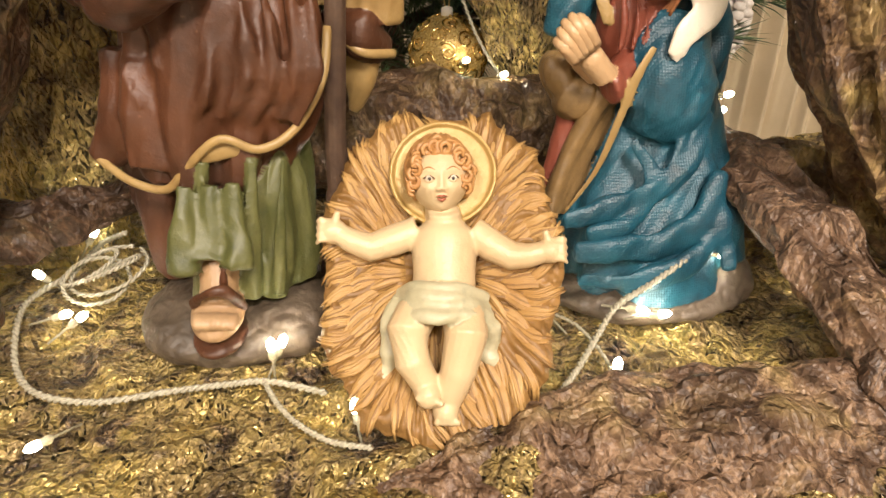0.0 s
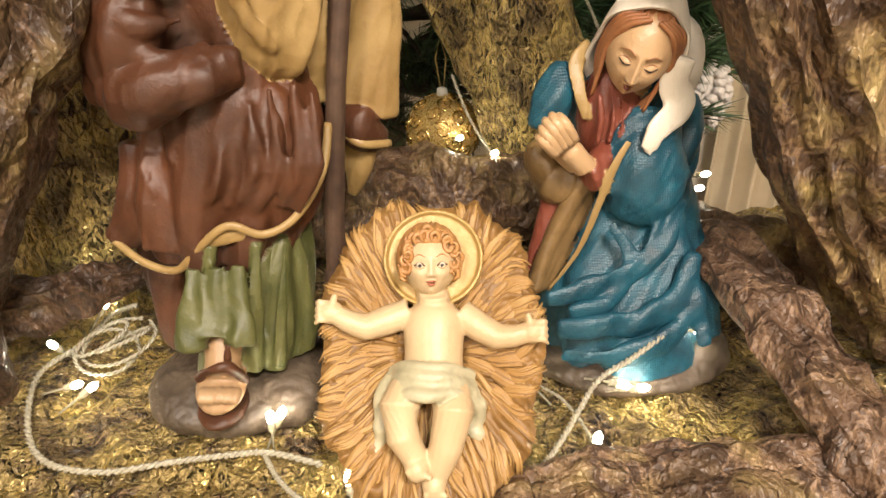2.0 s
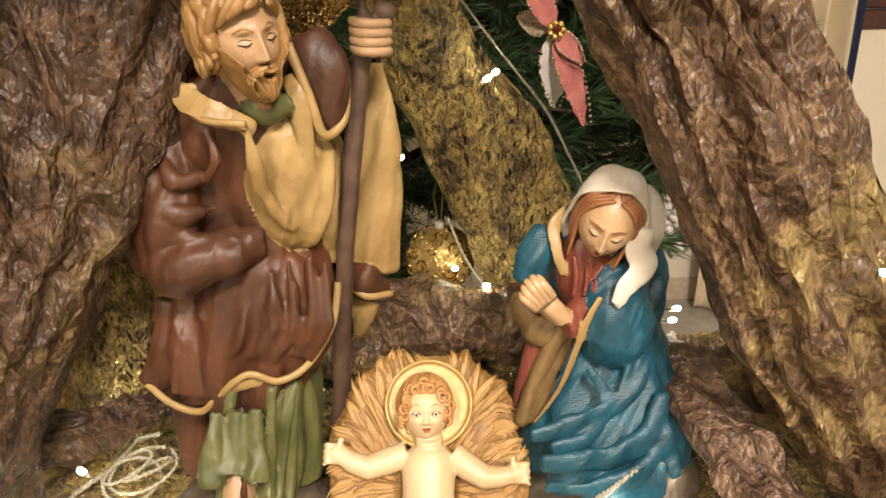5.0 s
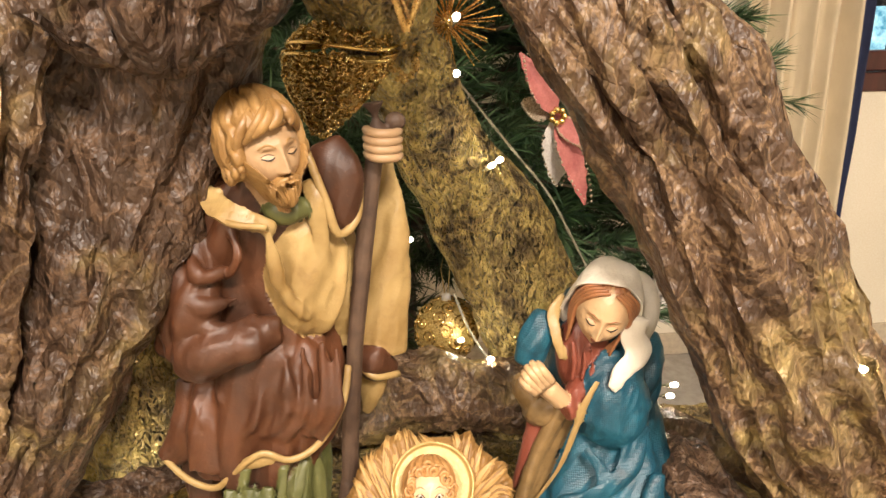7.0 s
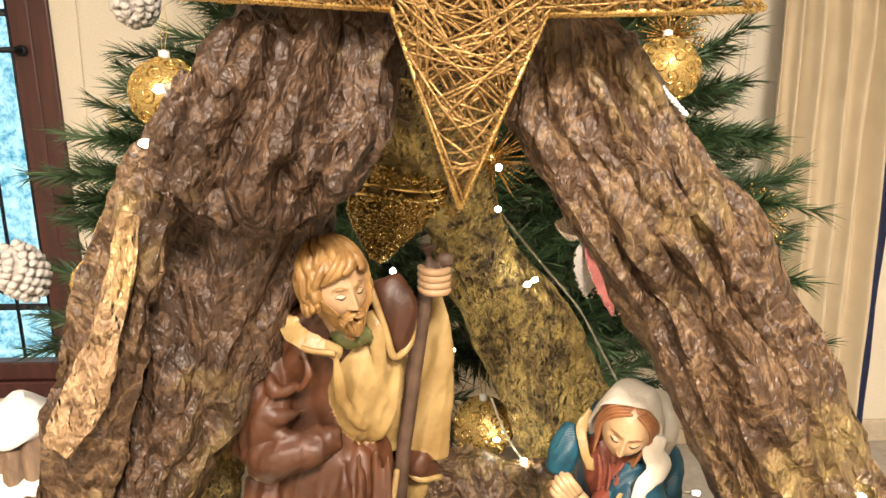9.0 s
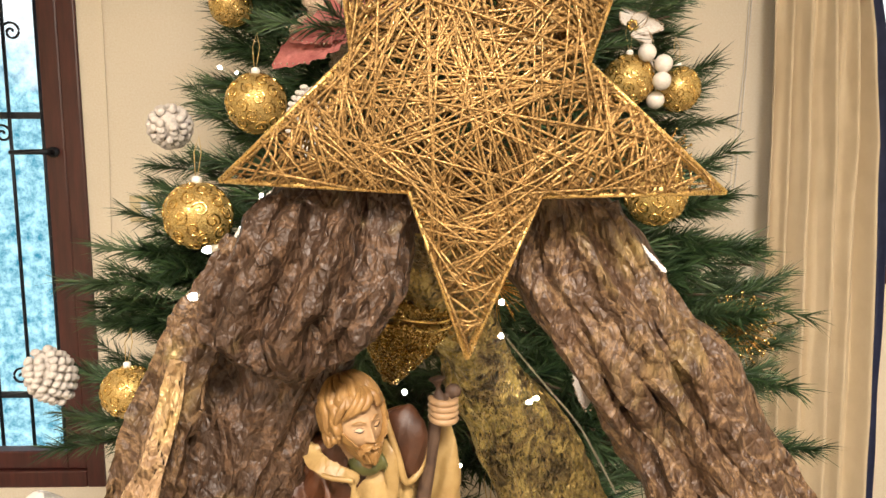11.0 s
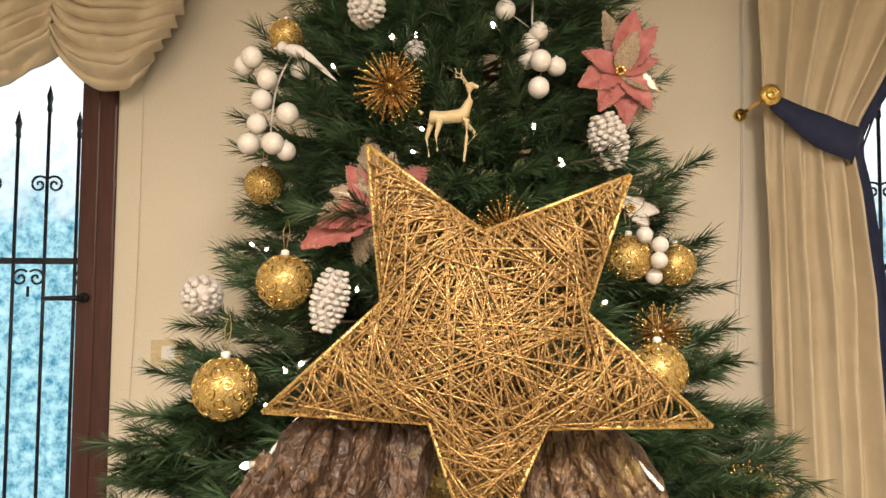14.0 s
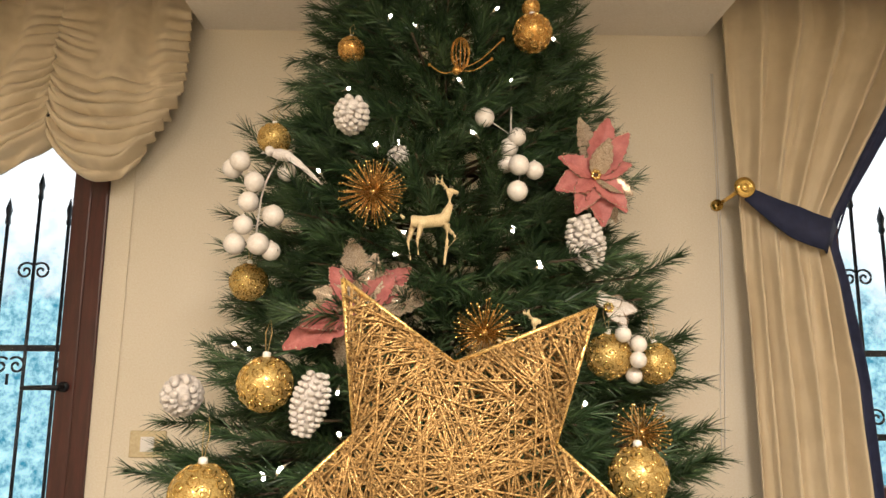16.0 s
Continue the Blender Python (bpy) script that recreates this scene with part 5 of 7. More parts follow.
    # far shoulder and raised arm
    s.ball((-0.0430, 0.4780, 0.8480), (0.023, 0.020, 0.036), BR, 18, (0, 12, 0))
    s.ball((-0.0380, 0.4900, 0.7550), (0.024, 0.018, 0.060), CR, 18)
    ribbon(s, [(-0.0380, 0.4600, 0.8830), (-0.0290, 0.4520, 0.8600), (-0.0300, 0.4550, 0.8280), (-0.0360, 0.4600, 0.8110)], [0.014, 0.020, 0.016, 0.006], BR, 0.7)
    ribbon(x, [(-0.0500, 0.4400, 0.8810), (-0.0380, 0.4340, 0.8460), (-0.0300, 0.4380, 0.8170), (-0.0160, 0.4500, 0.8250), (-0.0120, 0.4560, 0.8530)], 0.0036, CR, 0.9)
    ribbon(s, [(-0.0360, 0.4900, 0.7890), (-0.0350, 0.4900, 0.7430), (-0.0350, 0.4900, 0.6950)], [0.016, 0.018, 0.016], CR, 0.6)
    # hanging sleeve
    ribbon(s, [(0.0090, 0.5050, 0.8600), (0.0090, 0.5080, 0.8210), (0.0060, 0.5080, 0.7690), (-0.0010, 0.5080, 0.7150), (-0.0060, 0.5080, 0.6810)], [0.009, 0.014, 0.022, 0.028, 0.031], CR, 0.5)
    ribbon(s, [(-0.0330, 0.5080, 0.6810), (-0.0110, 0.4950, 0.6720), (0.0100, 0.5050, 0.6560)], [0.010, 0.018, 0.008], BR, 0.9)
    ribbon(x, [(-0.0300, 0.5000, 0.6760), (-0.0110, 0.4840, 0.6630), (0.0130, 0.4980, 0.6560)], 0.0035, CR, 0.9)
    ribbon(s, [(-0.0120, 0.5050, 0.6570), (-0.0160, 0.5050, 0.6320), (-0.0220, 0.5050, 0.6100)], [0.016, 0.012, 0.005], CR, 0.6)
    # staff and hand
    s.tube([(-0.0370, 0.4700, 0.5600), (-0.0340, 0.4700, 0.6110), (-0.0240, 0.4700, 0.7070), (-0.0120, 0.4700, 0.7940), (-0.0010, 0.4700, 0.8640), (0.0040, 0.4700, 0.8930), (0.0010, 0.4700, 0.9140)], [0.0085, 0.0082, 0.0075, 0.0082, 0.0075, 0.0088, 0.0095], WO, 10)
    s.tube([(-0.052, 0.462, 0.47), (-0.0370, 0.4700, 0.5600)], [0.010, 0.0095], WO, 10)
    s.ball((0.0180, 0.4750, 0.8980), (0.009, 0.008, 0.008), WO, 10)
    s.ball((0.0090, 0.4720, 0.8800), (0.010, 0.010, 0.014), SK, 14)
    for k in range(4):
        # fingers closed round the staff
        z = 0.8925 - 0.0064 * k
        x.tube(curve_points([(-0.006, 0.468, z + 0.001), (-0.001, 0.456, z), (0.008, 0.452, z - 0.0005), (0.017, 0.457, z - 0.001), (0.021, 0.468, z - 0.0015)], 4), [0.0030] + [0.0038] * 7 + [0.0036] * 7 + [0.0034, 0.0028], SK, 10)
    # head, bent towards the child
    hd = Head((-0.0800, 0.430, 0.8880), 35.0, 7.0, 9.0, 0.0345)
    s.tube([(-0.078, 0.462, 0.835), hd.place(0, -0.15, -0.4)], [0.021, 0.019], SK, 14)
    hd.skull(x, SK)
    hd.hair(x, HA, (0, -0.16, 0.12), (1.20, 1.16, 1.13), 15, 0.13, 2.0, (0.74, 0.56))
    hd.beard(x, HA, 3.0)
    # rolled curls over the ear and waved locks over the brow
    for k, (c, r0) in enumerate((((-1.02, 0.28, -0.16), 0.30), ((-1.08, 0.02, -0.34), 0.30), ((-0.98, 0.40, 0.12), 0.24), ((1.00, 0.25, -0.10), 0.24), ((1.02, 0.1, -0.32), 0.24))):
        hd.lock(x, [(c[0] + 0.12 * math.copysign(q / 8, c[0]), c[1] + r0 * (1 - q / 11) * math.cos(q * 0.95 + k), c[2] + r0 * 0.9 * (1 - q / 11) * math.sin(q * 0.95 + k)) for q in range(9)], 0.115, HA, 0.9)
    for pts in ([(0.10, 0.50, 1.06), (-0.30, 0.82, 0.92), (-0.62, 0.84, 0.68), (-0.84, 0.66, 0.40)], [(0.16, 0.50, 1.08), (-0.05, 0.86, 0.96), (-0.36, 0.98, 0.76), (-0.66, 0.84, 0.54)],
                [(0.18, 0.50, 1.08), (0.20, 0.84, 0.98), (0.02, 1.0, 0.80), (-0.26, 1.02, 0.70)], [(0.20, 0.50, 1.06), (0.46, 0.76, 0.90), (0.68, 0.74, 0.64), (0.84, 0.56, 0.36)],
                [(0.20, 0.50, 1.08), (0.38, 0.80, 0.94), (0.50, 0.88, 0.74), (0.40, 0.96, 0.64)], [(-0.35, 0.4, 1.0), (-0.76, 0.60, 0.74), (-0.96, 0.52, 0.40), (-0.98, 0.40, 0.08)]):
        hd.lock(x, pts, 0.125, HA)
    # moustache, lips, lids and brows
    for m in (-1, 1):
        hd.lock(x, [(m * 0.02, 1.16, -0.39), (m * 0.20, 1.12, -0.43), (m * 0.38, 0.98, -0.54), (m * 0.46, 0.90, -0.66)], 0.070, HA)
        hd.stroke(x, [(m * 0.20, 0.06), (m * 0.36, 0.025), (m * 0.54, 0.06)], 0.020, DK)
        hd.stroke(x, [(m * 0.20, 0.10), (m * 0.36, 0.125), (m * 0.55, 0.09)], 0.012, HD)
        hd.stroke(x, [(m * 0.13, 0.25), (m * 0.34, 0.335), (m * 0.58, 0.25)], 0.030, HA, 0.0)
    hd.stroke(x, [(-0.12, -0.54), (0, -0.555), (0.12, -0.54)], 0.045, LP, 0.01)
    return fuse(s, "standing_figurine", [BROWN, CREAMP, GREENP, SKINP, HAIRP, STONEP, WOODP, DARKP, HAIRD, LIPP], 0.00125, (16, 12, 10, 3, 1, 4, 1, 1, 2, 1),
                "painted plaster figurine of a bearded man with a staff", "figurine", (5,), {0: ((0.20, 0, 1), 0.0023), 1: ((0.35, 0, 1), 0.0024), 2: ((0.05, 0, 1), 0.0024)}, x)


def kneeling_figure():
    s, x = Soup(), Soup()
    BL, RD, WH, FA, HA, CR, ST, DK, OC = range(9)
    s.ball((0.212, 0.452, 0.474), (0.088, 0.068, 0.020), ST, 28)
    s.ball((0.262, 0.448, 0.480), (0.036, 0.046, 0.024), ST, 20)
    folded(s, [(0.480, 0.138, 0.290, 0.460, 0.066), (0.505, 0.134, 0.290, 0.468, 0.066), (0.545, 0.140, 0.284, 0.485, 0.060), (0.58, 0.155, 0.274, 0.500, 0.054),
               (0.62, 0.165, 0.268, 0.512, 0.048), (0.66, 0.160, 0.264, 0.520, 0.044), (0.69, 0.160, 0.258, 0.522, 0.042), (0.715, 0.175, 0.245, 0.522, 0.036)], BL, 90, 150, 0.006, 7, 5.0)
    # sweeping folds of the skirt
    ribbon(s, [(0.2420, 0.4520, 0.6140), (0.2210, 0.4320, 0.5770), (0.1750, 0.4210, 0.5600), (0.1260, 0.4150, 0.5520)], [0.0066, 0.011, 0.011, 0.0066], BL, 0.45)
    ribbon(s, [(0.2480, 0.4320, 0.5750), (0.2330, 0.4150, 0.5420), (0.1870, 0.4060, 0.5300), (0.1340, 0.4040, 0.5310)], [0.0072, 0.012, 0.012, 0.0072], BL, 0.45)
    ribbon(s, [(0.2500, 0.4150, 0.5410), (0.2260, 0.4010, 0.5180), (0.1800, 0.3940, 0.5080), (0.1350, 0.3940, 0.5130)], [0.006, 0.01, 0.01, 0.006], BL, 0.45)
    ribbon(s, [(0.1810, 0.4430, 0.6010), (0.1960, 0.4300, 0.5750), (0.1790, 0.4150, 0.5470), (0.1440, 0.4100, 0.5420)], [0.0054, 0.009, 0.009, 0.0054], BL, 0.45)
    ribbon(s, [(0.2230, 0.4450, 0.6020), (0.2110, 0.4320, 0.5780), (0.1880, 0.4230, 0.5630), (0.1510, 0.4200, 0.5600)], [0.0048, 0.008, 0.008, 0.0048], BL, 0.45)
    ribbon(s, [(0.2420, 0.4260, 0.5630), (0.2500, 0.4100, 0.5320), (0.2530, 0.3980, 0.5090)], [0.0054, 0.009, 0.009, 0.0054], BL, 0.45)
    # mantle over the arm and its back edge
    ribbon(s, [(0.2150, 0.4850, 0.6740), (0.2120, 0.4680, 0.6450), (0.2080, 0.4620, 0.6160), (0.2000, 0.4620, 0.5950)], [0.026, 0.034, 0.034, 0.020], BL, 0.8)
    ribbon(s, [(0.2520, 0.5100, 0.6790), (0.2540, 0.4950, 0.6520), (0.2540, 0.4900, 0.6160)], [0.016, 0.018, 0.012], BL, 0.8)
    ribbon(s, [(0.2160, 0.4620, 0.6580), (0.2220, 0.4500, 0.6420), (0.2450, 0.4600, 0.6310)], [0.003, 0.005, 0.004], BL, 0.9)
    ribbon(s, [(0.1550, 0.5050, 0.7060), (0.1430, 0.4920, 0.6910), (0.1360, 0.4900, 0.6660)], [0.012, 0.015, 0.013], BL, 0.8)
    # ochre lining
    ribbon(s, [(0.1710, 0.5000, 0.7280), (0.1580, 0.4900, 0.7150), (0.1590, 0.4780, 0.6950), (0.1650, 0.4740, 0.6760)], [0.005, 0.0070, 0.0062, 0.004], CR, 0.30)
    ribbon(s, [(0.1910, 0.4480, 0.6670), (0.1800, 0.4450, 0.6470), (0.1720, 0.4480, 0.6150), (0.1580, 0.4500, 0.5710), (0.1360, 0.4450, 0.5420)], [0.004, 0.005, 0.005, 0.004, 0.003], CR, 0.5)
    ribbon(s, [(0.1720, 0.4700, 0.6310), (0.1570, 0.4680, 0.5950), (0.1420, 0.4620, 0.5590), (0.1310, 0.4550, 0.5350)], [0.011, 0.012, 0.012, 0.011], OC, 0.5)
    ribbon(s, [(0.1470, 0.4850, 0.6200), (0.1400, 0.4800, 0.5780), (0.1320, 0.4700, 0.5370)], [0.010, 0.012, 0.012], RD, 0.8)
    s.ball((0.1320, 0.4820, 0.6380), (0.013, 0.012, 0.020), OC, 16, (0, -20, 0))
    s.ball((0.1500, 0.4780, 0.6230), (0.020, 0.012, 0.016), OC, 16)
    # dress and cuffs
    s.ball((0.1870, 0.4880, 0.6740), (0.026, 0.020, 0.040), RD, 20)
    ribbon(s, [(0.1830, 0.4700, 0.6460), (0.1700, 0.4560, 0.6400), (0.1620, 0.4520, 0.6370)], [0.013, 0.012, 0.012], RD, 0.9)
    ribbon(s, [(0.1710, 0.4680, 0.6970), (0.1730, 0.4640, 0.6790), (0.1710, 0.4620, 0.6600)], [0.0012, 0.0022, 0.0012], RD, 0.9)
    ribbon(s, [(0.1810, 0.4680, 0.6970), (0.1830, 0.4640, 0.6790), (0.1800, 0.4620, 0.6600)], [0.0012, 0.0022, 0.0012], RD, 0.9)
    ribbon(s, [(0.1880, 0.4680, 0.6960), (0.1900, 0.4640, 0.6780), (0.1880, 0.4620, 0.6590)], [0.0012, 0.0022, 0.0012], RD, 0.9)
    # praying palms
    s.tube([(0.1600, 0.4520, 0.6450), (0.1470, 0.4500, 0.6600), (0.1370, 0.4500, 0.6710)], [0.009, 0.0095, 0.005], FA, 12)
    s.tube([(0.1570, 0.4640, 0.6420), (0.1450, 0.4640, 0.6540), (0.1340, 0.4620, 0.6650)], [0.008, 0.0085, 0.004], FA, 12)
    x.tube(curve_points([(0.1440, 0.4430, 0.6680), (0.1330, 0.4380, 0.6840), (0.1290, 0.4460, 0.6910)], 4), [0.0042, 0.0045, 0.0044, 0.0046, 0.0044, 0.0042, 0.0040, 0.0036, 0.0024], FA, 10)
    x.tube(curve_points([(0.1400, 0.4430, 0.6650), (0.1300, 0.4380, 0.6810), (0.1240, 0.4460, 0.6870)], 4), [0.0042, 0.0045, 0.0044, 0.0046, 0.0044, 0.0042, 0.0040, 0.0036, 0.0024], FA, 10)
    x.tube(curve_points([(0.1370, 0.4430, 0.6630), (0.1260, 0.4380, 0.6760), (0.1220, 0.4460, 0.6820)], 4), [0.0042, 0.0045, 0.0044, 0.0046, 0.0044, 0.0042, 0.0040, 0.0036, 0.0024], FA, 10)
    x.tube(curve_points([(0.1340, 0.4430, 0.6610), (0.1240, 0.4380, 0.6720), (0.1200, 0.4460, 0.6750)], 4), [0.0042, 0.0045, 0.0044, 0.0046, 0.0044, 0.0042, 0.0040, 0.0036, 0.0024], FA, 10)
    x.tube(curve_points([(0.1470, 0.4430, 0.6710), (0.1380, 0.4380, 0.6850), (0.1340, 0.4460, 0.6900)], 4), [0.0042, 0.0045, 0.0044, 0.0046, 0.0044, 0.0042, 0.0040, 0.0036, 0.0024], FA, 10)
    # bowed head under a veil
    hd = Head((0.1985, 0.468, 0.7310), -23.0, 17.5, -17.2, 0.0345)
    s.tube([(0.205, 0.505, 0.680), hd.place(0, -0.2, -0.5)], [0.020, 0.015], FA, 14)
    hd.skull(x, FA)
    hd.hair(x, HA, (0, -0.20, 0.04), (1.08, 1.12, 1.05), 16, 0.06, 6.0, (0.86, 0.84))
    for m in (-1, 1):
        for k in range(4):
            o = 0.09 * k
            hd.lock(x, [(m * (0.10 + o), 0.62 - o, 0.90), (m * (0.62 + o), 0.62 - o, 0.66), (m * (0.93 + 0.5 * o), 0.42 - o, 0.05), (m * (0.86 + 0.5 * o), 0.42 - o, -0.60), (m * (0.80 - o), 0.50 - o, -1.20 - 0.10 * k)], 0.070, HA)
        hd.stroke(x, [(m * 0.20, 0.035), (m * 0.37, 0.0), (m * 0.56, 0.05)], 0.020, DK)
        hd.stroke(x, [(m * 0.20, 0.085), (m * 0.37, 0.115), (m * 0.56, 0.08)], 0.011, HA)
        hd.stroke(x, [(m * 0.14, 0.22), (m * 0.35, 0.31), (m * 0.60, 0.22)], 0.017, HA, 0.004)
    hd.stroke(x, [(-0.15, -0.475), (-0.05, -0.455), (0, -0.465), (0.05, -0.455), (0.15, -0.475)], 0.024, RD, 0.008)
    hd.stroke(x, [(-0.12, -0.535), (0, -0.565), (0.12, -0.535)], 0.030, RD, 0.006)

    def veil(psi, th, size):
        dx, dy, dz = math.sin(th) * math.sin(psi), math.cos(th), math.sin(th) * math.cos(psi)
        low = max(0.0, -dz)
        k = size * (1 + 0.05 * noise.noise(Vector((dx * 2, dy * 2, dz * 2 + 4))) + 0.03 * math.sin(5 * psi + 3 * dy))
        return hd.place(dx * 1.26 * k * (1 + 0.35 * low), -0.16 + dy * 1.14 * k, 0.06 + dz * 1.20 * k * (1 + 0.45 * low))

    def rim(psi):
        a = abs(math.degrees(math.atan2(math.sin(psi), math.cos(psi))))
        return radians(lerp_rows([(0, 56), (25, 60), (60, 68), (100, 80), (140, 98), (180, 125)], a)[0] + 3 * math.sin(3 * psi))

    rings = []
    for i in range(60):
        f = i / 45
        ring = []
        for j in range(150):
            psi = 2 * math.pi * j / 150
            t0 = rim(psi)
            if i <= 45:
                ring.append(veil(psi, math.pi - 0.01 - (math.pi - 0.01 - t0) * f, 1.0 + 0.035 * max(0, f - 0.85) / 0.15))
            else:
                g = (i - 45) / 14
                ring.append(veil(psi, t0 + 0.02 * math.sin(g * 3.1) + 0.45 * max(0, g - 0.3), 1.035 - 0.13 * min(1, g * 2.2)))
        rings.append(ring)
    x.loft(rings, WH, caps=False)
    # the veil's long end over the shoulder
    ribbon(s, [hd.place(1.20, 0.25, 0.20), hd.place(1.22, 0.35, -0.40), (0.2290, 0.4560, 0.6900), (0.2140, 0.4480, 0.6760), (0.2020, 0.4440, 0.6600)], [0.010, 0.0125, 0.0130, 0.0115, 0.005], WH, 0.34)
    s.ball((0.2380, 0.5080, 0.7060), (0.026, 0.030, 0.042), WH, 20, (0, 10, 0))
    return fuse(s, "kneeling_figurine", [BLUEP, REDP, WHITEP, FACEP, paint("auburn_hair_paint", (0.26, 0.10, 0.04), (0.34, 0.15, 0.06), 0.4, 60), CREAMP, STONEP, DARKP, OCHRED], 0.00125, (16, 8, 14, 2, 2, 8, 5, 1, 8),
                "painted plaster kneeling figurine in blue mantle and white veil", "figurine", (6,), {0: ((0.62, 0, 0.78), 0.0021), 1: ((-0.2, 0, 1), 0.0014), 2: ((-0.3, 0, 1), 0.0009), 5: ((0.4, 0, 1), 0.0012), 8: ((0.4, 0, 1), 0.0034)}, x)


def infant_figure():
    s = Soup()
    STR, SK, HA, GO, CL, DK, LP, SD, HD = range(9)
    O = Vector((0.030, 0.356, 0.525))
    e1, e2, e3 = Vector((0.9915, -0.13, 0.0)), Vector((0.088, 0.6712, 0.736)), Vector((-0.0957, -0.7298, 0.6769))

    def at(u, v, h):
        return O + e1 * u + e2 * v + e3 * h

    def edge(a):
        # the straw bed: an oval broadest at the arms, lobed along its rim
        u, v = math.cos(a), math.sin(a)
        ru = 0.079 - 0.003 * max(0, -v) + 0.003 * math.sin(9 * a + 1)
        rv = (0.108 if v > 0 else 0.112) + 0.004 * math.sin(11 * a)
        return math.copysign(abs(u) ** 0.72, u) * ru, 0.025 + math.copysign(abs(v) ** 0.86, v) * rv

    na, nr = 260, 34
    top = []
    for i in range(nr + 1):
        r = i / nr
        ring = []
        for j in range(na):
            a = 2 * math.pi * j / na
            eu, ev = edge(a)
            sw = 1.2 * noise.noise(Vector((math.cos(a) * 2, math.sin(a) * 2, r * 2)))
            strand = abs(math.sin(a * 30 + sw * 7 + 2.0 * r)) * 0.0042 + 0.003 * noise.noise(Vector((math.cos(a) * 14, math.sin(a) * 14, r * 5)))
            h = 0.0052 + 0.010 * r ** 3 + strand * min(1, r * 2) + 0.004 * noise.noise(Vector((math.cos(a) * 3, math.sin(a) * 3, r * 4 + 3)))
            if r > 0.93:
                h -= (r - 0.93) / 0.07 * 0.008
            k = 1 + 0.012 * math.sin(a * 26) * (r > 0.9) + 0.03 * noise.noise(Vector((a * 9, 0, 1))) * r
            ring.append(at(eu * max(r, 0.01) * k, 0.025 + (ev - 0.025) * max(r, 0.01) * k, h))
        top.append(ring)
    low = []
    for r, h in ((0.97, -0.016), (0.80, -0.040), (0.45, -0.058), (0.05, -0.062)):
        low.append([at(edge(2 * math.pi * j / na)[0] * r, 0.025 + (edge(2 * math.pi * j / na)[1] - 0.025) * r, h) for j in range(na)])
    s.loft(top + low, SD)
    # carved tufts of straw that sweep out to the rim
    x, straw = Soup(), Soup()
    rnd = random.Random(8)
    for k in range(150):
        a0 = 2 * math.pi * (k + rnd.uniform(-0.3, 0.3)) / 150
        tier = k % 3
        r0, r1 = ((0.30, 0.68), (0.48, 0.90), (0.66, 1.02))[tier]
        bend = 0.16 * math.sin(a0 * 4 + tier) + rnd.uniform(-0.07, 0.07)
        for q in range(9):
            side = (q - 4) / 4
            r1q = r1 * (1 - 0.05 * side * side) + rnd.uniform(-0.02, 0.02)
            pts = []
            for i in range(7):
                t = i / 6
                r = r0 + (r1q - r0) * t
                w = a0 + bend * t * t + 0.05 * side * (0.55 + 0.45 * math.sin(math.pi * min(1, t * 1.1))) + 0.012 * math.sin(t * 7 + k)
                u, v = edge(w)
                lift = 0.006 + 0.010 * r ** 3 + 0.0035 * math.sin(math.pi * t) * (1 - 0.5 * side * side) - (0.006 * max(0, t - 0.85) / 0.15 if tier == 2 else 0.0015 * t)
                pts.append(at(u * r, 0.025 + (v - 0.025) * r, lift + 0.0008 * (2 - tier)))
            m = rnd.uniform(0.8, 1.2)
            straw.tube(pts, [0.0006, 0.0010 * m, 0.0012 * m, 0.0013 * m, 0.0013 * m, 0.0011 * m, 0.0005], 0 if (q + k) % 5 else 1, 5)
    tagged(straw.build("straw_bed", [STRAWP, STRAWD]), "carved ochre straw tufts spread under the infant figurine", "straw", kind="stuff")
    # hidden foot of the bed, down to the ground
    s.loft([[(0.03 + 0.05 * math.cos(2 * math.pi * k / 20) * f, 0.375 + 0.055 * math.sin(2 * math.pi * k / 20) * f, z) for k in range(20)] for z, f in ((0.462, 1.0), (0.50, 0.8), (0.53, 0.3))], STR)
    # halo
    for r0, r1, h in ((0.0345, 0.028, 0.013),):
        ring = []
        for j in range(64):
            a = 2 * math.pi * j / 64
            c = Vector((0.002, 0.0885))
            ring.append([at(c.x + q * math.cos(a), c.y + q * math.sin(a), hh) for q, hh in ((0.0355, 0.012), (0.0355, 0.0225), (0.0332, 0.0225), (0.0322, 0.0200), (0.010, 0.0195), (0.010, 0.008))])
        s.loft(ring + [ring[0]], GO, closed=True, caps=False)
    # trunk and limbs
    s.tube(curve_points([at(0.003, 0.058, 0.017), at(0.003, 0.048, 0.018), at(0.003, 0.034, 0.019), at(0.003, 0.018, 0.020), at(0.002, 0.004, 0.019), at(0.002, -0.008, 0.018)], 4), [0.011, 0.013, 0.0155, 0.018, 0.020, 0.0208, 0.0212, 0.0212, 0.021, 0.0206, 0.0203, 0.020, 0.0202, 0.0204, 0.0206, 0.0206, 0.0205, 0.020, 0.0195, 0.018, 0.016], SK, 24, 0.85, tuple(e3))
    s.tube([at(0.003, 0.052, 0.02), at(0.003, 0.062, 0.026)], [0.011, 0.011], SK, 12)
    s.tube([at(-0.014, 0.050, 0.019), at(-0.030, 0.044, 0.019), at(-0.045, 0.039, 0.020), at(-0.057, 0.043, 0.023), at(-0.064, 0.047, 0.024)], [0.010, 0.0105, 0.0095, 0.008, 0.007], SK, 14)
    s.tube([at(0.021, 0.050, 0.019), at(0.034, 0.040, 0.019), at(0.047, 0.033, 0.020), at(0.058, 0.033, 0.023), at(0.066, 0.035, 0.024)], [0.010, 0.0105, 0.0095, 0.008, 0.007], SK, 14)
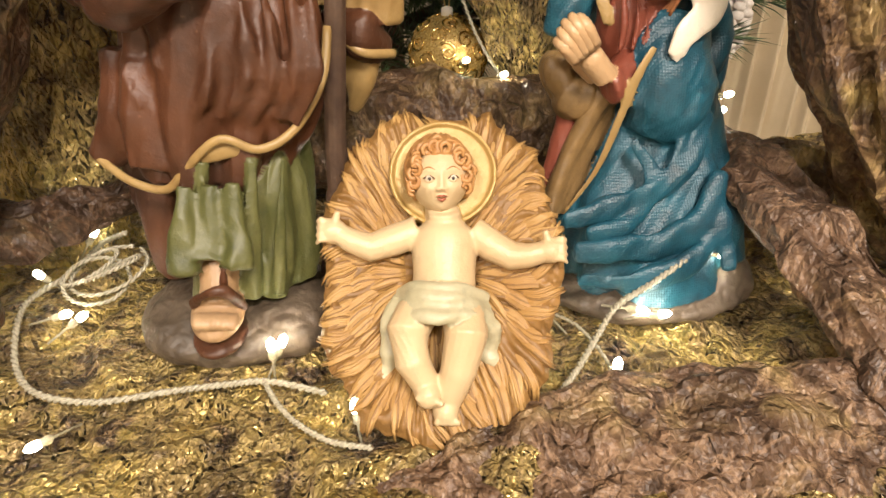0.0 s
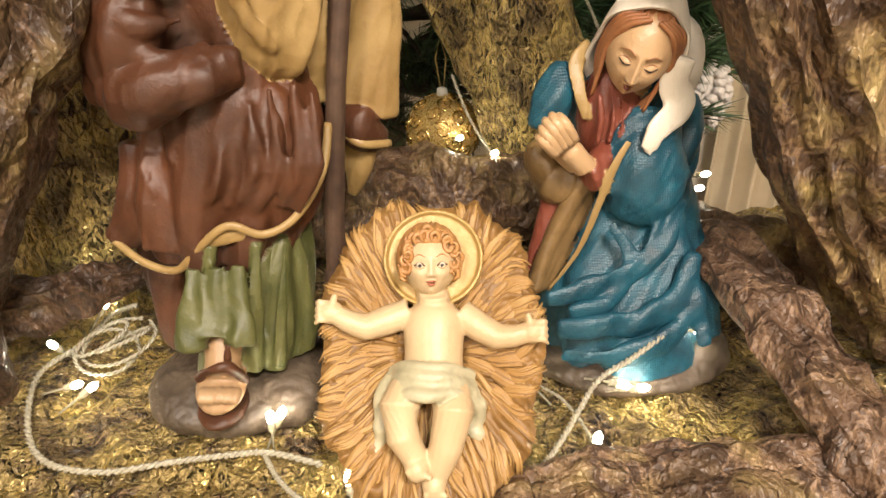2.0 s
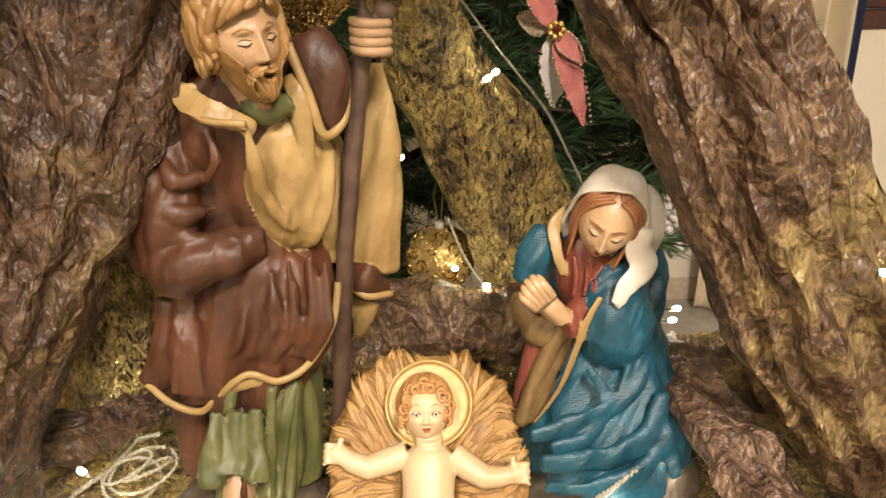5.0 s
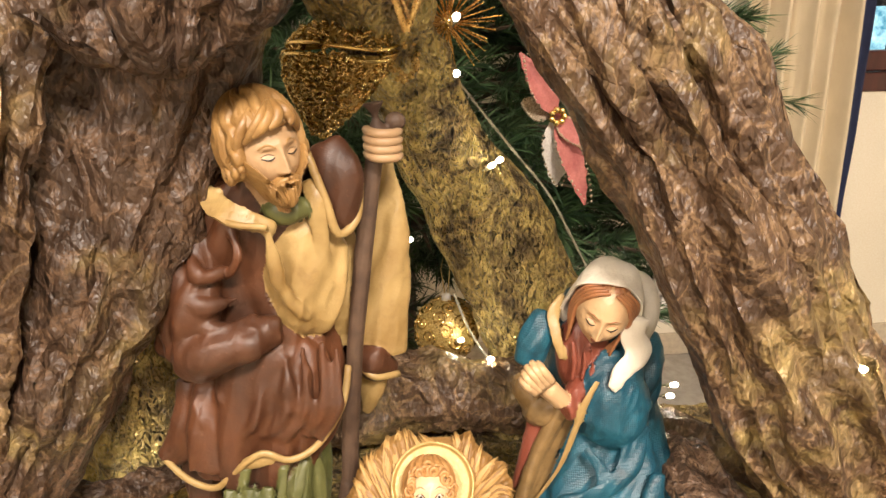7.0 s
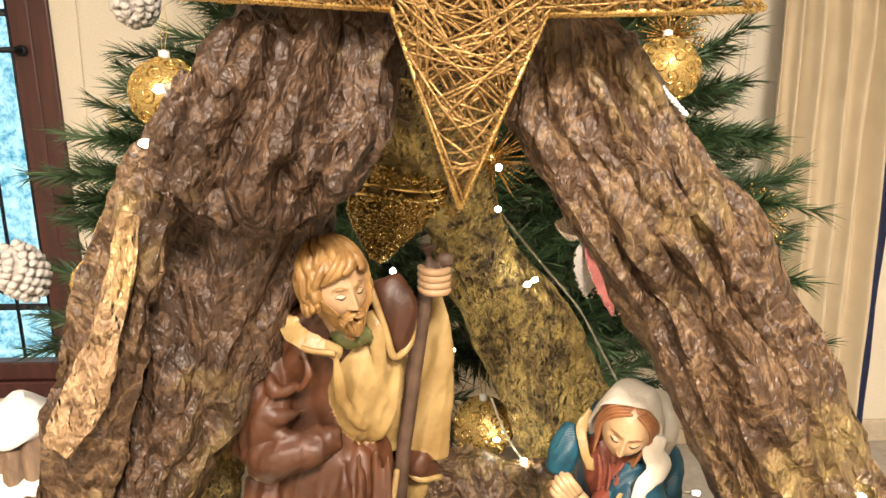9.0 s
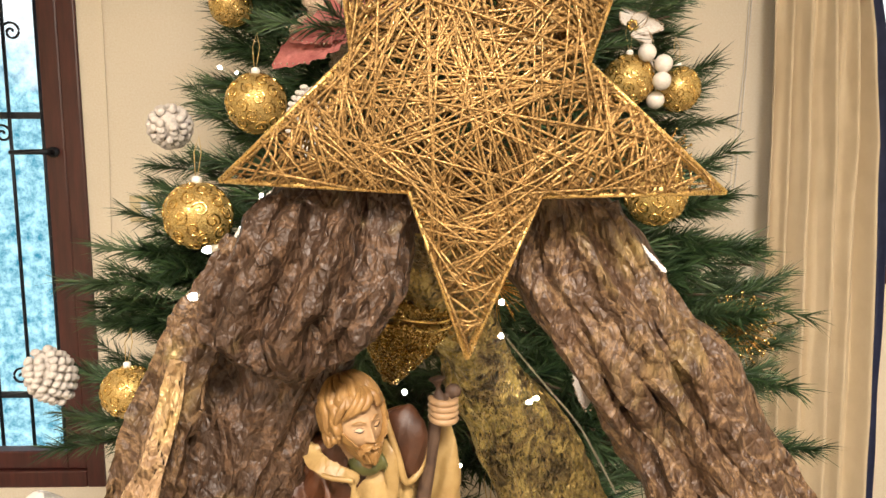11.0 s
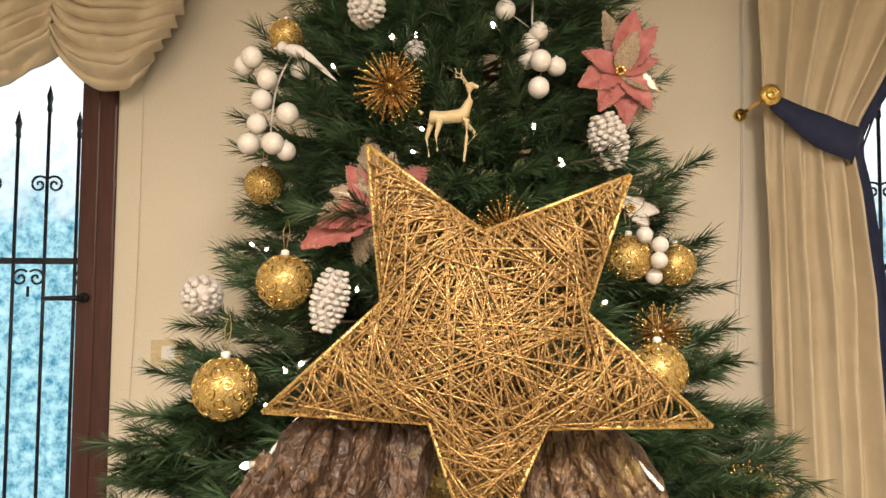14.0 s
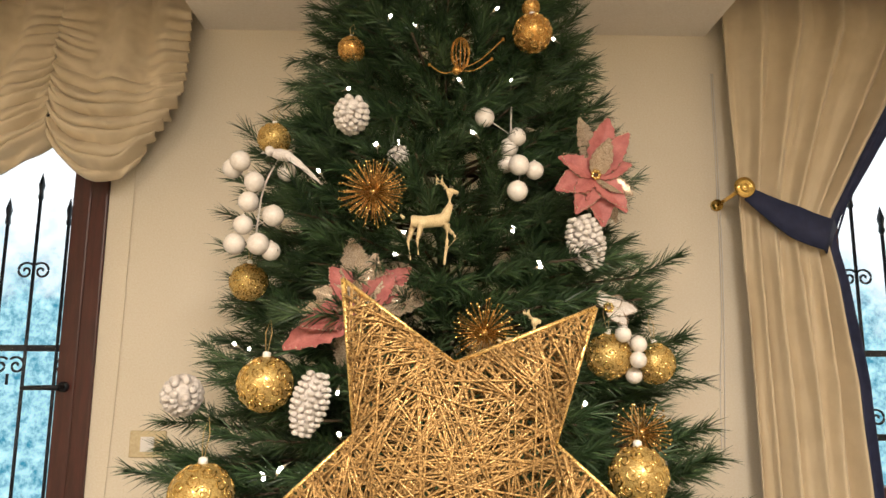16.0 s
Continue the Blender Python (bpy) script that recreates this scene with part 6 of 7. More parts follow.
    for side, (u, v) in ((-1, (-0.067, 0.049)), (1, (0.069, 0.036))):
        s.ball(at(u + side * 0.002, v, 0.024), (0.0100, 0.0085, 0.0085), SK, 14)
        for k in range(4):
            s.tube([at(u + side * 0.003, v + 0.006 - 0.004 * k, 0.027), at(u + side * 0.009, v + 0.007 - 0.0045 * k, 0.030), at(u + side * 0.012, v + 0.006 - 0.0048 * k, 0.026)], [0.0022, 0.0021, 0.0017], SK, 6)
        s.tube([at(u, v + 0.005, 0.028), at(u - side * 0.002, v + 0.012, 0.030)], [0.003, 0.0025], SK, 6)
    s.tube([at(-0.010, 0.004, 0.022), at(-0.019, -0.016, 0.034), at(-0.016, -0.034, 0.030), at(-0.008, -0.048, 0.024)], [0.014, 0.0135, 0.0115, 0.009], SK, 16)
    s.tube([at(0.014, 0.003, 0.022), at(0.017, -0.018, 0.034), at(0.012, -0.040, 0.026), at(0.005, -0.058, 0.017)], [0.014, 0.0135, 0.0115, 0.009], SK, 16)
    s.ball(at(-0.007, -0.053, 0.026), (0.0085, 0.011, 0.009), SK, 14)
    s.ball(at(0.004, -0.064, 0.018), (0.0085, 0.010, 0.009), SK, 14)
    for k in range(4):
        s.ball(at(-0.012 + 0.0045 * k, -0.056 - 0.001 * k, 0.032), 0.0027, SK, 8)
        s.ball(at(-0.001 + 0.0042 * k, -0.071, 0.022), 0.0025, SK, 8)
    # loincloth
    for k, (va, vb) in enumerate(((0.013, 0.009), (0.007, 0.003), (0.001, -0.002), (-0.005, -0.007))):
        h = 0.040 + 0.0015 * (k % 2) + 0.001 * k
        ribbon(s, [at(-0.026 - 0.002 * k, vb, 0.020), at(-0.014, va - 0.002, h - 0.004), at(0.002, va - 0.004, h), at(0.016, vb, h - 0.004), at(0.030 + 0.002 * k, vb - 0.004, 0.019)], [0.0045, 0.0052, 0.0055, 0.0052, 0.0045], CL, 0.75, tuple(e3))
    ribbon(s, [at(-0.024, 0.006, 0.026), at(-0.033, -0.010, 0.020), at(-0.031, -0.028, 0.014), at(-0.036, -0.044, 0.010)], [0.006, 0.006, 0.006, 0.004], CL, 0.7, tuple(e3))
    ribbon(s, [at(0.028, -0.006, 0.026), at(0.033, -0.018, 0.016), at(0.030, -0.026, 0.012), at(0.036, -0.036, 0.010)], [0.006, 0.006, 0.006, 0.003], CL, 0.7, tuple(e3))
    # head
    hd = Head((0.0345, 0.3915, 0.6055), -1.0, -24.0, -1.5, 0.0232, 0.86, 0.95, True)
    s.tube([at(0.003, 0.052, 0.02), hd.place(0, -0.1, -0.6)], [0.011, 0.010], SK, 12)
    hd.skull(x, SK)
    hd.hair(x, HA, (0, -0.14, 0.10), (1.10, 1.10, 1.08), 17, 0.10, 9.0, (0.74, 0.60))
    rl = random.Random(5)
    for k in range(30):
        # small rolled curls round the brow
        t = math.radians(-28 + 236 * k / 29)
        r = rl.uniform(0.78, 0.95)
        w = rl.uniform(0, 6.28)
        c = (r * 1.02 * math.cos(t), 0.10 + r * 0.92 * math.sin(t))
        b0 = math.sqrt(max(0.05, 1.08 - c[0] ** 2 - c[1] ** 2))
        hd.lock(x, [(c[0] + 0.15 * math.cos(w + q * 1.15), b0 + 0.10 + 0.02 * q, c[1] + 0.15 * math.sin(w + q * 1.15)) for q in range(5)], 0.075, HA, 0.9, 7)
    for m in (-1, 1):
        x.ball(hd.skin(m * 0.37, 0.0, -0.045), hd.h * 0.105, 9, 14)
        x.ball(hd.skin(m * 0.37, 0.005, 0.012), hd.h * 0.066, DK, 10)
        hd.stroke(x, [(m * 0.20, 0.0), (m * 0.37, 0.075), (m * 0.56, 0.01)], 0.034, HD, 0.03)
        hd.stroke(x, [(m * 0.22, -0.03), (m * 0.37, -0.065), (m * 0.53, -0.02)], 0.030, SK, 0.02)
        hd.stroke(x, [(m * 0.18, 0.24), (m * 0.38, 0.32), (m * 0.60, 0.22)], 0.020, HA, 0.005)
    hd.stroke(x, [(-0.17, -0.475), (-0.06, -0.45), (0, -0.465), (0.06, -0.45), (0.17, -0.475)], 0.036, LP, 0.005)
    hd.stroke(x, [(-0.14, -0.53), (0, -0.57), (0.14, -0.53)], 0.048, LP, 0.0)
    return fuse(s, "infant_figurine", [STRAWP, BABYP, RUSTP, HALOP, CLOTHP, DARKP, LIPP, STRAWD, HAIRD, WHITEP], 0.0009, (1, 5, 1, 2, 5, 0, 0, 2, 1, 1),
                "painted plaster infant figurine lying on a bed of straw", "figurine", (), {4: ((1, -0.1, 0.25), 0.0014)}, x)


standing_figure()
kneeling_figure()
infant_figure()


# ---- ornaments on the tree ----
GOLD_BALL = glitter("gold_glitter_ball", (0.42, 0.285, 0.085), (0.74, 0.56, 0.23), 0.40, 700, 0.85)
GOLD_SCROLL = plain("gold_scroll_relief", (0.70, 0.50, 0.18), (0.80, 0.60, 0.25), 40, 0.24, 1.0, relief=0.05)
WHITE_GLIT = plain("white_sugar_glitter", (0.66, 0.60, 0.54), (0.80, 0.75, 0.69), 300, 0.55, relief=0.9, dist=0.0015)
PEARL = plain("pearl_white_berry", (0.66, 0.61, 0.54), (0.73, 0.68, 0.61), 30, 0.22, relief=0.04)
PINK = plain("dusty_pink_velvet", (0.29, 0.075, 0.068), (0.42, 0.14, 0.12), 40, 0.6, relief=0.5, dist=0.002)
CHAMP = glitter("champagne_glitter", (0.34, 0.25, 0.16), (0.62, 0.52, 0.40), 0.4, 900, 0.7)
COPPER = glitter("copper_gold_glitter", (0.40, 0.20, 0.05), (0.72, 0.42, 0.13), 0.3, 800)
CREAM_GLIT = glitter("cream_glitter", (0.60, 0.46, 0.24), (0.78, 0.64, 0.38), 0.5, 1200, 0.25)
THREAD = plain("gold_hanging_thread", (0.50, 0.36, 0.14), (0.60, 0.44, 0.18), 100, 0.4, 0.6)


def bauble(at, r, seed, mat=GOLD_BALL, label="gold glitter bauble with raised scroll relief"):
    at = Vector(at)
    b = thing("bauble", label, "bauble", group="baubles on the tree")
    n, m = 56, 36
    rings = []
    for i in range(m + 1):
        th = math.pi * min(max(i / m, 0.004), 0.996)
        rings.append([at + Vector((math.sin(th) * math.cos(2 * math.pi * j / n), math.sin(th) * math.sin(2 * math.pi * j / n), math.cos(th))) * r * (1 + 0.012 * noise.noise(Vector((i, j, seed)))) for j in range(n)])
    Soup().loft(rings).build("ball", mat, b)
    rnd = random.Random(seed)
    sc = Soup()
    k = 46
    for q in range(k):
        # scrolls spread evenly round the ball
        z = 1 - 2 * (q + 0.5) / k
        a = q * 2.39996 + seed
        c = Vector((math.sqrt(1 - z * z) * math.cos(a), math.sqrt(1 - z * z) * math.sin(a), z))
        u = c.cross(Vector((0.3, 0.2, 1))).normalized()
        v = c.cross(u)
        turn, hand_ = rnd.random() * 6.3, rnd.choice((-1, 1))
        pts = []
        for s in range(17):
            t = s / 16
            g = turn + hand_ * t * 8.5
            w = 0.25 * (1 - 0.82 * t)
            pts.append(at + (c + (u * math.cos(g) + v * math.sin(g)) * w).normalized() * r * 1.012)
        sc.tube(pts, r * 0.032, n=5)
    sc.build("scroll_relief", GOLD_SCROLL, b)["kind"] = "stuff"
    cap = Soup().tube([at + Vector((0, 0, r * 0.97)), at + Vector((0, 0, r * 1.16)), at + Vector((0, 0, r * 1.2))], [r * 0.15, r * 0.14, r * 0.05], n=14)
    cap.build("cap", WHITE_PL, b)
    Soup().tube([at + Vector((-0.002, 0, r * 1.2)), at + Vector((-0.006, 0.01, r * 1.9)), at + Vector((0.0, 0.02, r * 2.4)), at + Vector((0.006, 0.01, r * 1.9)), at + Vector((0.002, 0, r * 1.2))], 0.0008, n=4).build("thread", THREAD, b)
    return b


for k, (p, r) in enumerate((((-0.3060, 0.9900, 1.2370), 0.051), ((-0.3940, 0.9300, 1.0480), 0.055), ((0.3730, 1.1100, 1.2920), 0.047), ((0.4777, 1.1400, 1.2788), 0.043), ((0.3790, 0.9500, 1.0810), 0.052),
                            ((-0.4900, 0.8500, 0.7720), 0.041), ((-0.3550, 1.1700, 1.7730), 0.036), ((-0.4090, 1.2200, 1.4530), 0.042), ((0.5060, 1.0000, 0.7450), 0.040))):
    bauble(p, r, k + 1)
for p, r, k in (((-0.1840, 1.1500, 1.9810), 0.030, 31), ((0.2230, 1.1000, 2.0010), 0.043, 32), ((0.2240, 1.1200, 2.0740), 0.020, 33)):
    bauble(p, r, k, COPPER, "bronze gold glitter bauble")
bauble((0.0790, 0.7450, 0.5810), 0.043, 44, GOLD_BALL, "gold bauble with scroll relief hanging inside the grotto")


def frosted_cone(at, length, r, tilt, seed):
    c = thing("pine_cone", "frosted white glitter pine cone", "pine cone", group="pine cones on the tree")
    q = Euler([radians(a) for a in tilt]).to_matrix()
    at = Vector(at)
    rnd = random.Random(seed)
    core = Soup().ball(at, (r * 0.72, r * 0.72, length * 0.48), n=16, rot=tilt)
    core.build("core", WHITE_GLIT, c)
    s = Soup()
    rows = 11
    for i in range(rows):
        t = (i + 0.5) / rows
        rr = r * math.sin(math.pi * (0.10 + 0.84 * t)) ** 0.7
        z = length * (0.5 - t)
        m = max(5, int(11 * rr / r))
        for j in range(m):
            a = 2 * math.pi * (j + 0.5 * (i % 2)) / m + rnd.uniform(-0.08, 0.08)
            p = at + q @ Vector((rr * 0.86 * math.cos(a), rr * 0.86 * math.sin(a), z))
            s.ball(p, (r * 0.22, r * 0.22, r * 0.15), n=8, rot=(tilt[0] + rnd.uniform(-20, 20), tilt[1] + rnd.uniform(-20, 20), 0))
    s.build("scale_cover", WHITE_GLIT, c)["kind"] = "stuff"
    return c


frosted_cone((-0.1630, 1.0200, 1.7760), 0.080, 0.036, (60, 20, 0), 1)
frosted_cone((-0.2150, 0.9500, 1.2040), 0.118, 0.034, (0, 14, 0), 2)
frosted_cone((-0.5170, 1.1500, 1.2060), 0.095, 0.042, (70, 0, 20), 3)
frosted_cone((0.3280, 1.0900, 1.5290), 0.115, 0.040, (8, -16, 0), 4)
frosted_cone((-0.6970, 1.0000, 0.7500), 0.105, 0.042, (20, -10, 0), 5)
frosted_cone((-0.0710, 1.1200, 1.7210), 0.05, 0.024, (70, 30, 0), 6)
frosted_cone((0.4650, 0.9000, 0.5540), 0.11, 0.042, (10, 8, 0), 7)


def berry_spray(points, r, stem, label):
    s = thing("berry_spray", label, "berry spray", group="berry sprays on the tree")
    rnd = random.Random(len(points))
    for p in points:
        b = Soup().ball(p, r * rnd.uniform(0.9, 1.08), n=20)
        b.tube([Vector(p) + Vector((0, 0, r * 0.9)), Vector(p) + Vector((0, 0.004, r * 1.1))], [r * 0.2, r * 0.05], n=6)
        b.build("berry", PEARL, s)
    st = Soup()
    hub = [Vector(q) for q in stem]
    st.tube(curve_points(stem, 6), 0.0022, n=6)
    for p in points:
        near = min(hub, key=lambda h: (h - Vector(p)).length)
        st.tube([near, Vector(p)], 0.0014, n=5)
    st.build("stem", WHITE_GLIT, s)


berry_spray([(-0.4080, 1.1000, 1.7010), (-0.3730, 1.0900, 1.6530), (-0.3860, 1.1000, 1.6120), (-0.3920, 1.0900, 1.5600), (-0.4110, 1.1000, 1.5210), (-0.3560, 1.0800, 1.5180), (-0.3230, 1.0600, 1.5740), (-0.3340, 1.1000, 1.5060), (-0.4290, 1.1200, 1.6900), (-0.3140, 1.1300, 1.6860)],
            0.022, [(-0.3280, 1.1400, 1.7330), (-0.3590, 1.1200, 1.6510), (-0.3700, 1.1200, 1.5640), (-0.3720, 1.1200, 1.5150)], "spray of pearly white berries on a branch")
berry_spray([(0.1140, 1.0700, 1.7940), (0.1860, 1.1000, 1.7610), (0.1870, 1.0800, 1.6930), (0.2230, 1.1000, 1.6870), (0.1820, 1.0700, 1.6340), (0.1690, 1.1100, 1.7400), (0.1650, 1.1200, 1.7070)],
            0.022, [(0.1820, 1.1600, 1.8520), (0.1780, 1.1300, 1.7750), (0.1930, 1.1100, 1.6790)], "spray of pearly white berries on a branch")
berry_spray([(0.3940, 1.0700, 1.3370), (0.4250, 1.0700, 1.3170), (0.4230, 1.0700, 1.2860), (0.4010, 1.1000, 1.3000), (0.4220, 1.1000, 1.2540)], 0.0165, [(0.3940, 1.1400, 1.3780), (0.4110, 1.1000, 1.3290), (0.4210, 1.1000, 1.2830)], "spray of pearly white berries between gold baubles")


def leaf(s, base, tip, width, normal, mi=0, curl=0.15, nl=18, nw=10, teeth=0.0):
    """A pointed leaf with a keel, ribs and some thickness."""
    a, b = Vector(base), Vector(tip)
    d = b - a
    L = d.length
    d.normalize()
    nn = Vector(normal).normalized()
    side = d.cross(nn).normalized()
    up = side.cross(d)
    top, bot = [], []
    for i in range(nl + 1):
        t = i / nl
        w = width * (math.sin(math.pi * (0.04 + 0.93 * t) ** 0.85) ** 0.9) * (1 + teeth * math.sin(t * 40))
        for j in range(nw + 1):
            v = -1 + 2 * j / nw
            rib = 0.012 * math.sin((t * 9 - abs(v) * 2.2) * 2 * math.pi) * L * 0.35
            h = up * (abs(v) * w * 0.35 + rib * (1 - v * v) - curl * L * t * t) + side * v * w
            p = a + d * L * t + h
            top.append(p + up * 0.0005)
            bot.append(p - up * 0.0005)
    n = nw + 1
    k = len(top)
    fs = [(i * n + j, i * n + j + 1, (i + 1) * n + j + 1, (i + 1) * n + j) for i in range(nl) for j in range(nw)]
    s.add(top + bot, fs + [tuple(q + k for q in f[::-1]) for f in fs], mi)


def poinsettia(at, petals, label):
    """petals: tip, half width, material."""
    p = thing("poinsettia", label, "artificial flower", group="poinsettias on the tree")
    at = Vector(at)
    for tip, w, mat in petals:
        s = Soup()
        leaf(s, at, tip, w, (0.1, -1, 0.25), teeth=0.13)
        pet = s.build("petal", mat, p)
        e = Soup()
        d = Vector(tip) - at
        sd = d.cross(Vector((0.1, -1, 0.25))).normalized()
        rnd = random.Random(int(w * 1e5))
        for k in range(14):
            t = 0.25 + 0.72 * k / 13
            ww = w * (math.sin(math.pi * (0.04 + 0.93 * t) ** 0.85) ** 0.9)
            for sg in (-1, 1):
                e.ball(at + d * t + sd * sg * ww + Vector((0, -0.003, 0)), rnd.uniform(0.0012, 0.0022), n=6)
        e.build("glitter_edge", CHAMP, pet)
    c = Soup()
    for k in range(7):
        c.ball(at + Vector((0.008 * math.cos(k * 0.9), -0.012, 0.008 * math.sin(k * 0.9))), 0.0045, n=8)
    c.build("centre_bead_cluster", GOLD_SCROLL, p)


poinsettia((0.3500, 1.0900, 1.6730), [((0.3860, 1.0800, 1.8050), 0.030, PINK), ((0.4250, 1.0700, 1.6980), 0.022, PINK), ((0.3630, 1.0600, 1.5650), 0.032, PINK), ((0.2660, 1.0600, 1.6420), 0.032, PINK), ((0.3320, 1.1100, 1.8220), 0.024, CHAMP),
           ((0.4240, 1.0600, 1.6320), 0.022, CHAMP), ((0.4050, 1.1000, 1.5770), 0.020, CHAMP), ((0.4180, 1.0550, 1.7600), 0.026, PINK), ((0.3050, 1.0500, 1.5900), 0.028, PINK), ((0.2760, 1.0650, 1.7120), 0.024, PINK), ((0.4080, 1.0500, 1.5950), 0.026, PINK), ((0.3720, 1.0400, 1.7380), 0.022, CHAMP)], "dusty pink poinsettia with glitter edges on a branch")
poinsettia((-0.1340, 1.0300, 1.3840), [((-0.2820, 1.0000, 1.3090), 0.036, PINK), ((-0.1970, 1.0300, 1.4680), 0.030, PINK), ((-0.0370, 1.0500, 1.4720), 0.030, PINK), ((-0.1610, 1.0600, 1.5370), 0.032, CHAMP), ((-0.2650, 1.0500, 1.3810), 0.028, CHAMP),
           ((0.0050, 1.0300, 1.4130), 0.032, CHAMP), ((-0.1840, 1.0600, 1.2630), 0.026, CHAMP), ((-0.2450, 0.9900, 1.3500), 0.030, PINK), ((-0.1080, 1.0300, 1.4950), 0.028, CHAMP), ((-0.2280, 1.0200, 1.4200), 0.028, CHAMP), ((-0.0680, 1.0200, 1.4500), 0.026, PINK)], "dusty pink and champagne poinsettia behind the star")
poinsettia((0.3790, 1.1300, 1.3950), [((0.4370, 1.1100, 1.3910), 0.018, WHITE_GLIT), ((0.4120, 1.1000, 1.3580), 0.016, WHITE_GLIT), ((0.3620, 1.1300, 1.4310), 0.016, WHITE_GLIT), ((0.4080, 1.1200, 1.4190), 0.014, WHITE_GLIT)], "white leaf spray beside gold baubles")
poinsettia((0.2190, 0.7600, 0.8590), [((0.1760, 0.7500, 0.9340), 0.015, PINK), ((0.2600, 0.7300, 0.7510), 0.015, PINK), ((0.2270, 0.7600, 0.7670), 0.020, WHITE_GLIT), ((0.1790, 0.7800, 0.8750), 0.015, CHAMP), ((0.2520, 0.7400, 0.8220), 0.012, PINK)],
           "pink and white poinsettia hanging inside the grotto")
# white bird and fern by the berries
bird = thing("bird_ornament", "small white feathered bird on a tree branch", "bird ornament")
s = Soup().ball((-0.3160, 1.0900, 1.7120), (0.026, 0.014, 0.013), n=14, rot=(0, 12, 0)).ball((-0.3420, 1.0850, 1.7190), 0.011, n=12)
s.tube([(-0.3530, 1.0840, 1.7160), (-0.3600, 1.0820, 1.7130)], [0.003, 0.0005], n=6)
s.build("body", WHITE_GLIT, bird)
s = Soup()
leaf(s, (-0.3090, 1.0850, 1.7140), (-0.2280, 1.0800, 1.6520), 0.006, (0, -1, 0.3))
leaf(s, (-0.3140, 1.0800, 1.7150), (-0.2570, 1.0700, 1.6760), 0.008, (0, -1, 0.3))
s.build("tail", WHITE_GLIT, bird)


def starburst(at, r, count, seed, label, bead=0.0022, flat=1.0):
    b = thing("starburst", label, "starburst", group="gold starbursts on the tree")
    at = Vector(at)
    rnd = random.Random(seed)
    s, tips = Soup(), Soup()
    for k in range(count):
        z = 1 - 2 * (k + 0.5) / count
        a = k * 2.39996
        d = Vector((math.sqrt(1 - z * z) * math.cos(a), math.sqrt(1 - z * z) * math.sin(a) * flat, z))
        e = at + d * r * rnd.uniform(0.82, 1.05)
        s.tube([at + d * 0.006, e], [0.0010, 0.0007], n=4)
        tips.ball(e, bead * rnd.uniform(0.8, 1.2), n=6)
        if k % 2:
            tips.ball(at + d * r * 0.62, bead * 0.8, n=6)
    s.build("spike_burst", COPPER, b)["kind"] = "stuff"
    tips.build("bead_cover", GOLD_SCROLL, b)["kind"] = "stuff"
    Soup().ball(at, 0.009, n=12).build("core", GOLD_SCROLL, b)


starburst((-0.1110, 0.9700, 1.6040), 0.066, 150, 1, "gold beaded starburst ornament in the tree")
starburst((0.1030, 0.9500, 1.3340), 0.062, 90, 2, "gold beaded starburst half behind the star", 0.0026)
starburst((0.4270, 1.0800, 1.1430), 0.060, 90, 3, "gold beaded spray on a branch", 0.0028)
starburst((0.6120, 1.1200, 0.8040), 0.072, 110, 4, "gold beaded spray at a branch tip", 0.0034)
starburst((0.0810, 0.7000, 0.9700), 0.060, 60, 5, "gold tinsel starburst inside the grotto", 0.0012)


def reindeer(p, label, k=1.0):
    """A standing reindeer cast in one piece; p: shoulder point, about 9 cm tall."""
    s = Soup()
    o = Vector(p)

    def a(x, z, y=0.0):
        return o + Vector((x, y, z)) * k

    s.tube([a(-0.034, 0.000), a(-0.012, -0.001), a(0.012, 0.002), a(0.020, 0.008)], [0.012, 0.012, 0.013, 0.010], n=12)
    s.tube([a(0.016, 0.006), a(0.024, 0.024), a(0.024, 0.040), a(0.024, 0.046)], [0.011, 0.007, 0.006, 0.006], n=10)
    s.tube([a(0.018, 0.047), a(0.026, 0.047), a(0.037, 0.044)], [0.005, 0.006, 0.0035], n=10)
    for x, z, y, kn in ((-0.034, -0.058, 0.006, -0.006), (-0.022, -0.052, -0.006, -0.004), (0.016, -0.066, -0.005, 0.002)):
        s.tube([a(x + 0.004, -0.004, y), a(x + kn + 0.002, -0.030, y), a(x, z, y)], [0.007, 0.0035, 0.0026], n=8)
    s.tube([a(0.016, -0.004, 0.006), a(0.034, -0.024, 0.006), a(0.020, -0.040, 0.006)], [0.006, 0.0034, 0.0024], n=8)
    s.tube([a(-0.044, 0.004), a(-0.050, 0.010)], [0.004, 0.002], n=8)
    for y in (-0.004, 0.004):
        s.tube([a(0.020, 0.050, y), a(0.012, 0.060, y * 2), a(0.002, 0.062, y * 3)], [0.002, 0.0018, 0.0012], n=6)
        s.tube([a(0.012, 0.060, y * 2), a(0.012, 0.070, y * 2.4)], [0.0018, 0.0012], n=6)
        s.tube([a(0.006, 0.061, y * 2.5), a(0.002, 0.069, y * 3)], [0.0016, 0.001], n=6)
        s.ball(a(0.016, 0.052, y * 2), (0.003, 0.002, 0.002), n=8)
    ob = fuse(s, "reindeer_ornament", [CREAM_GLIT], 0.0014, (1,), label, "reindeer ornament")
    return ob


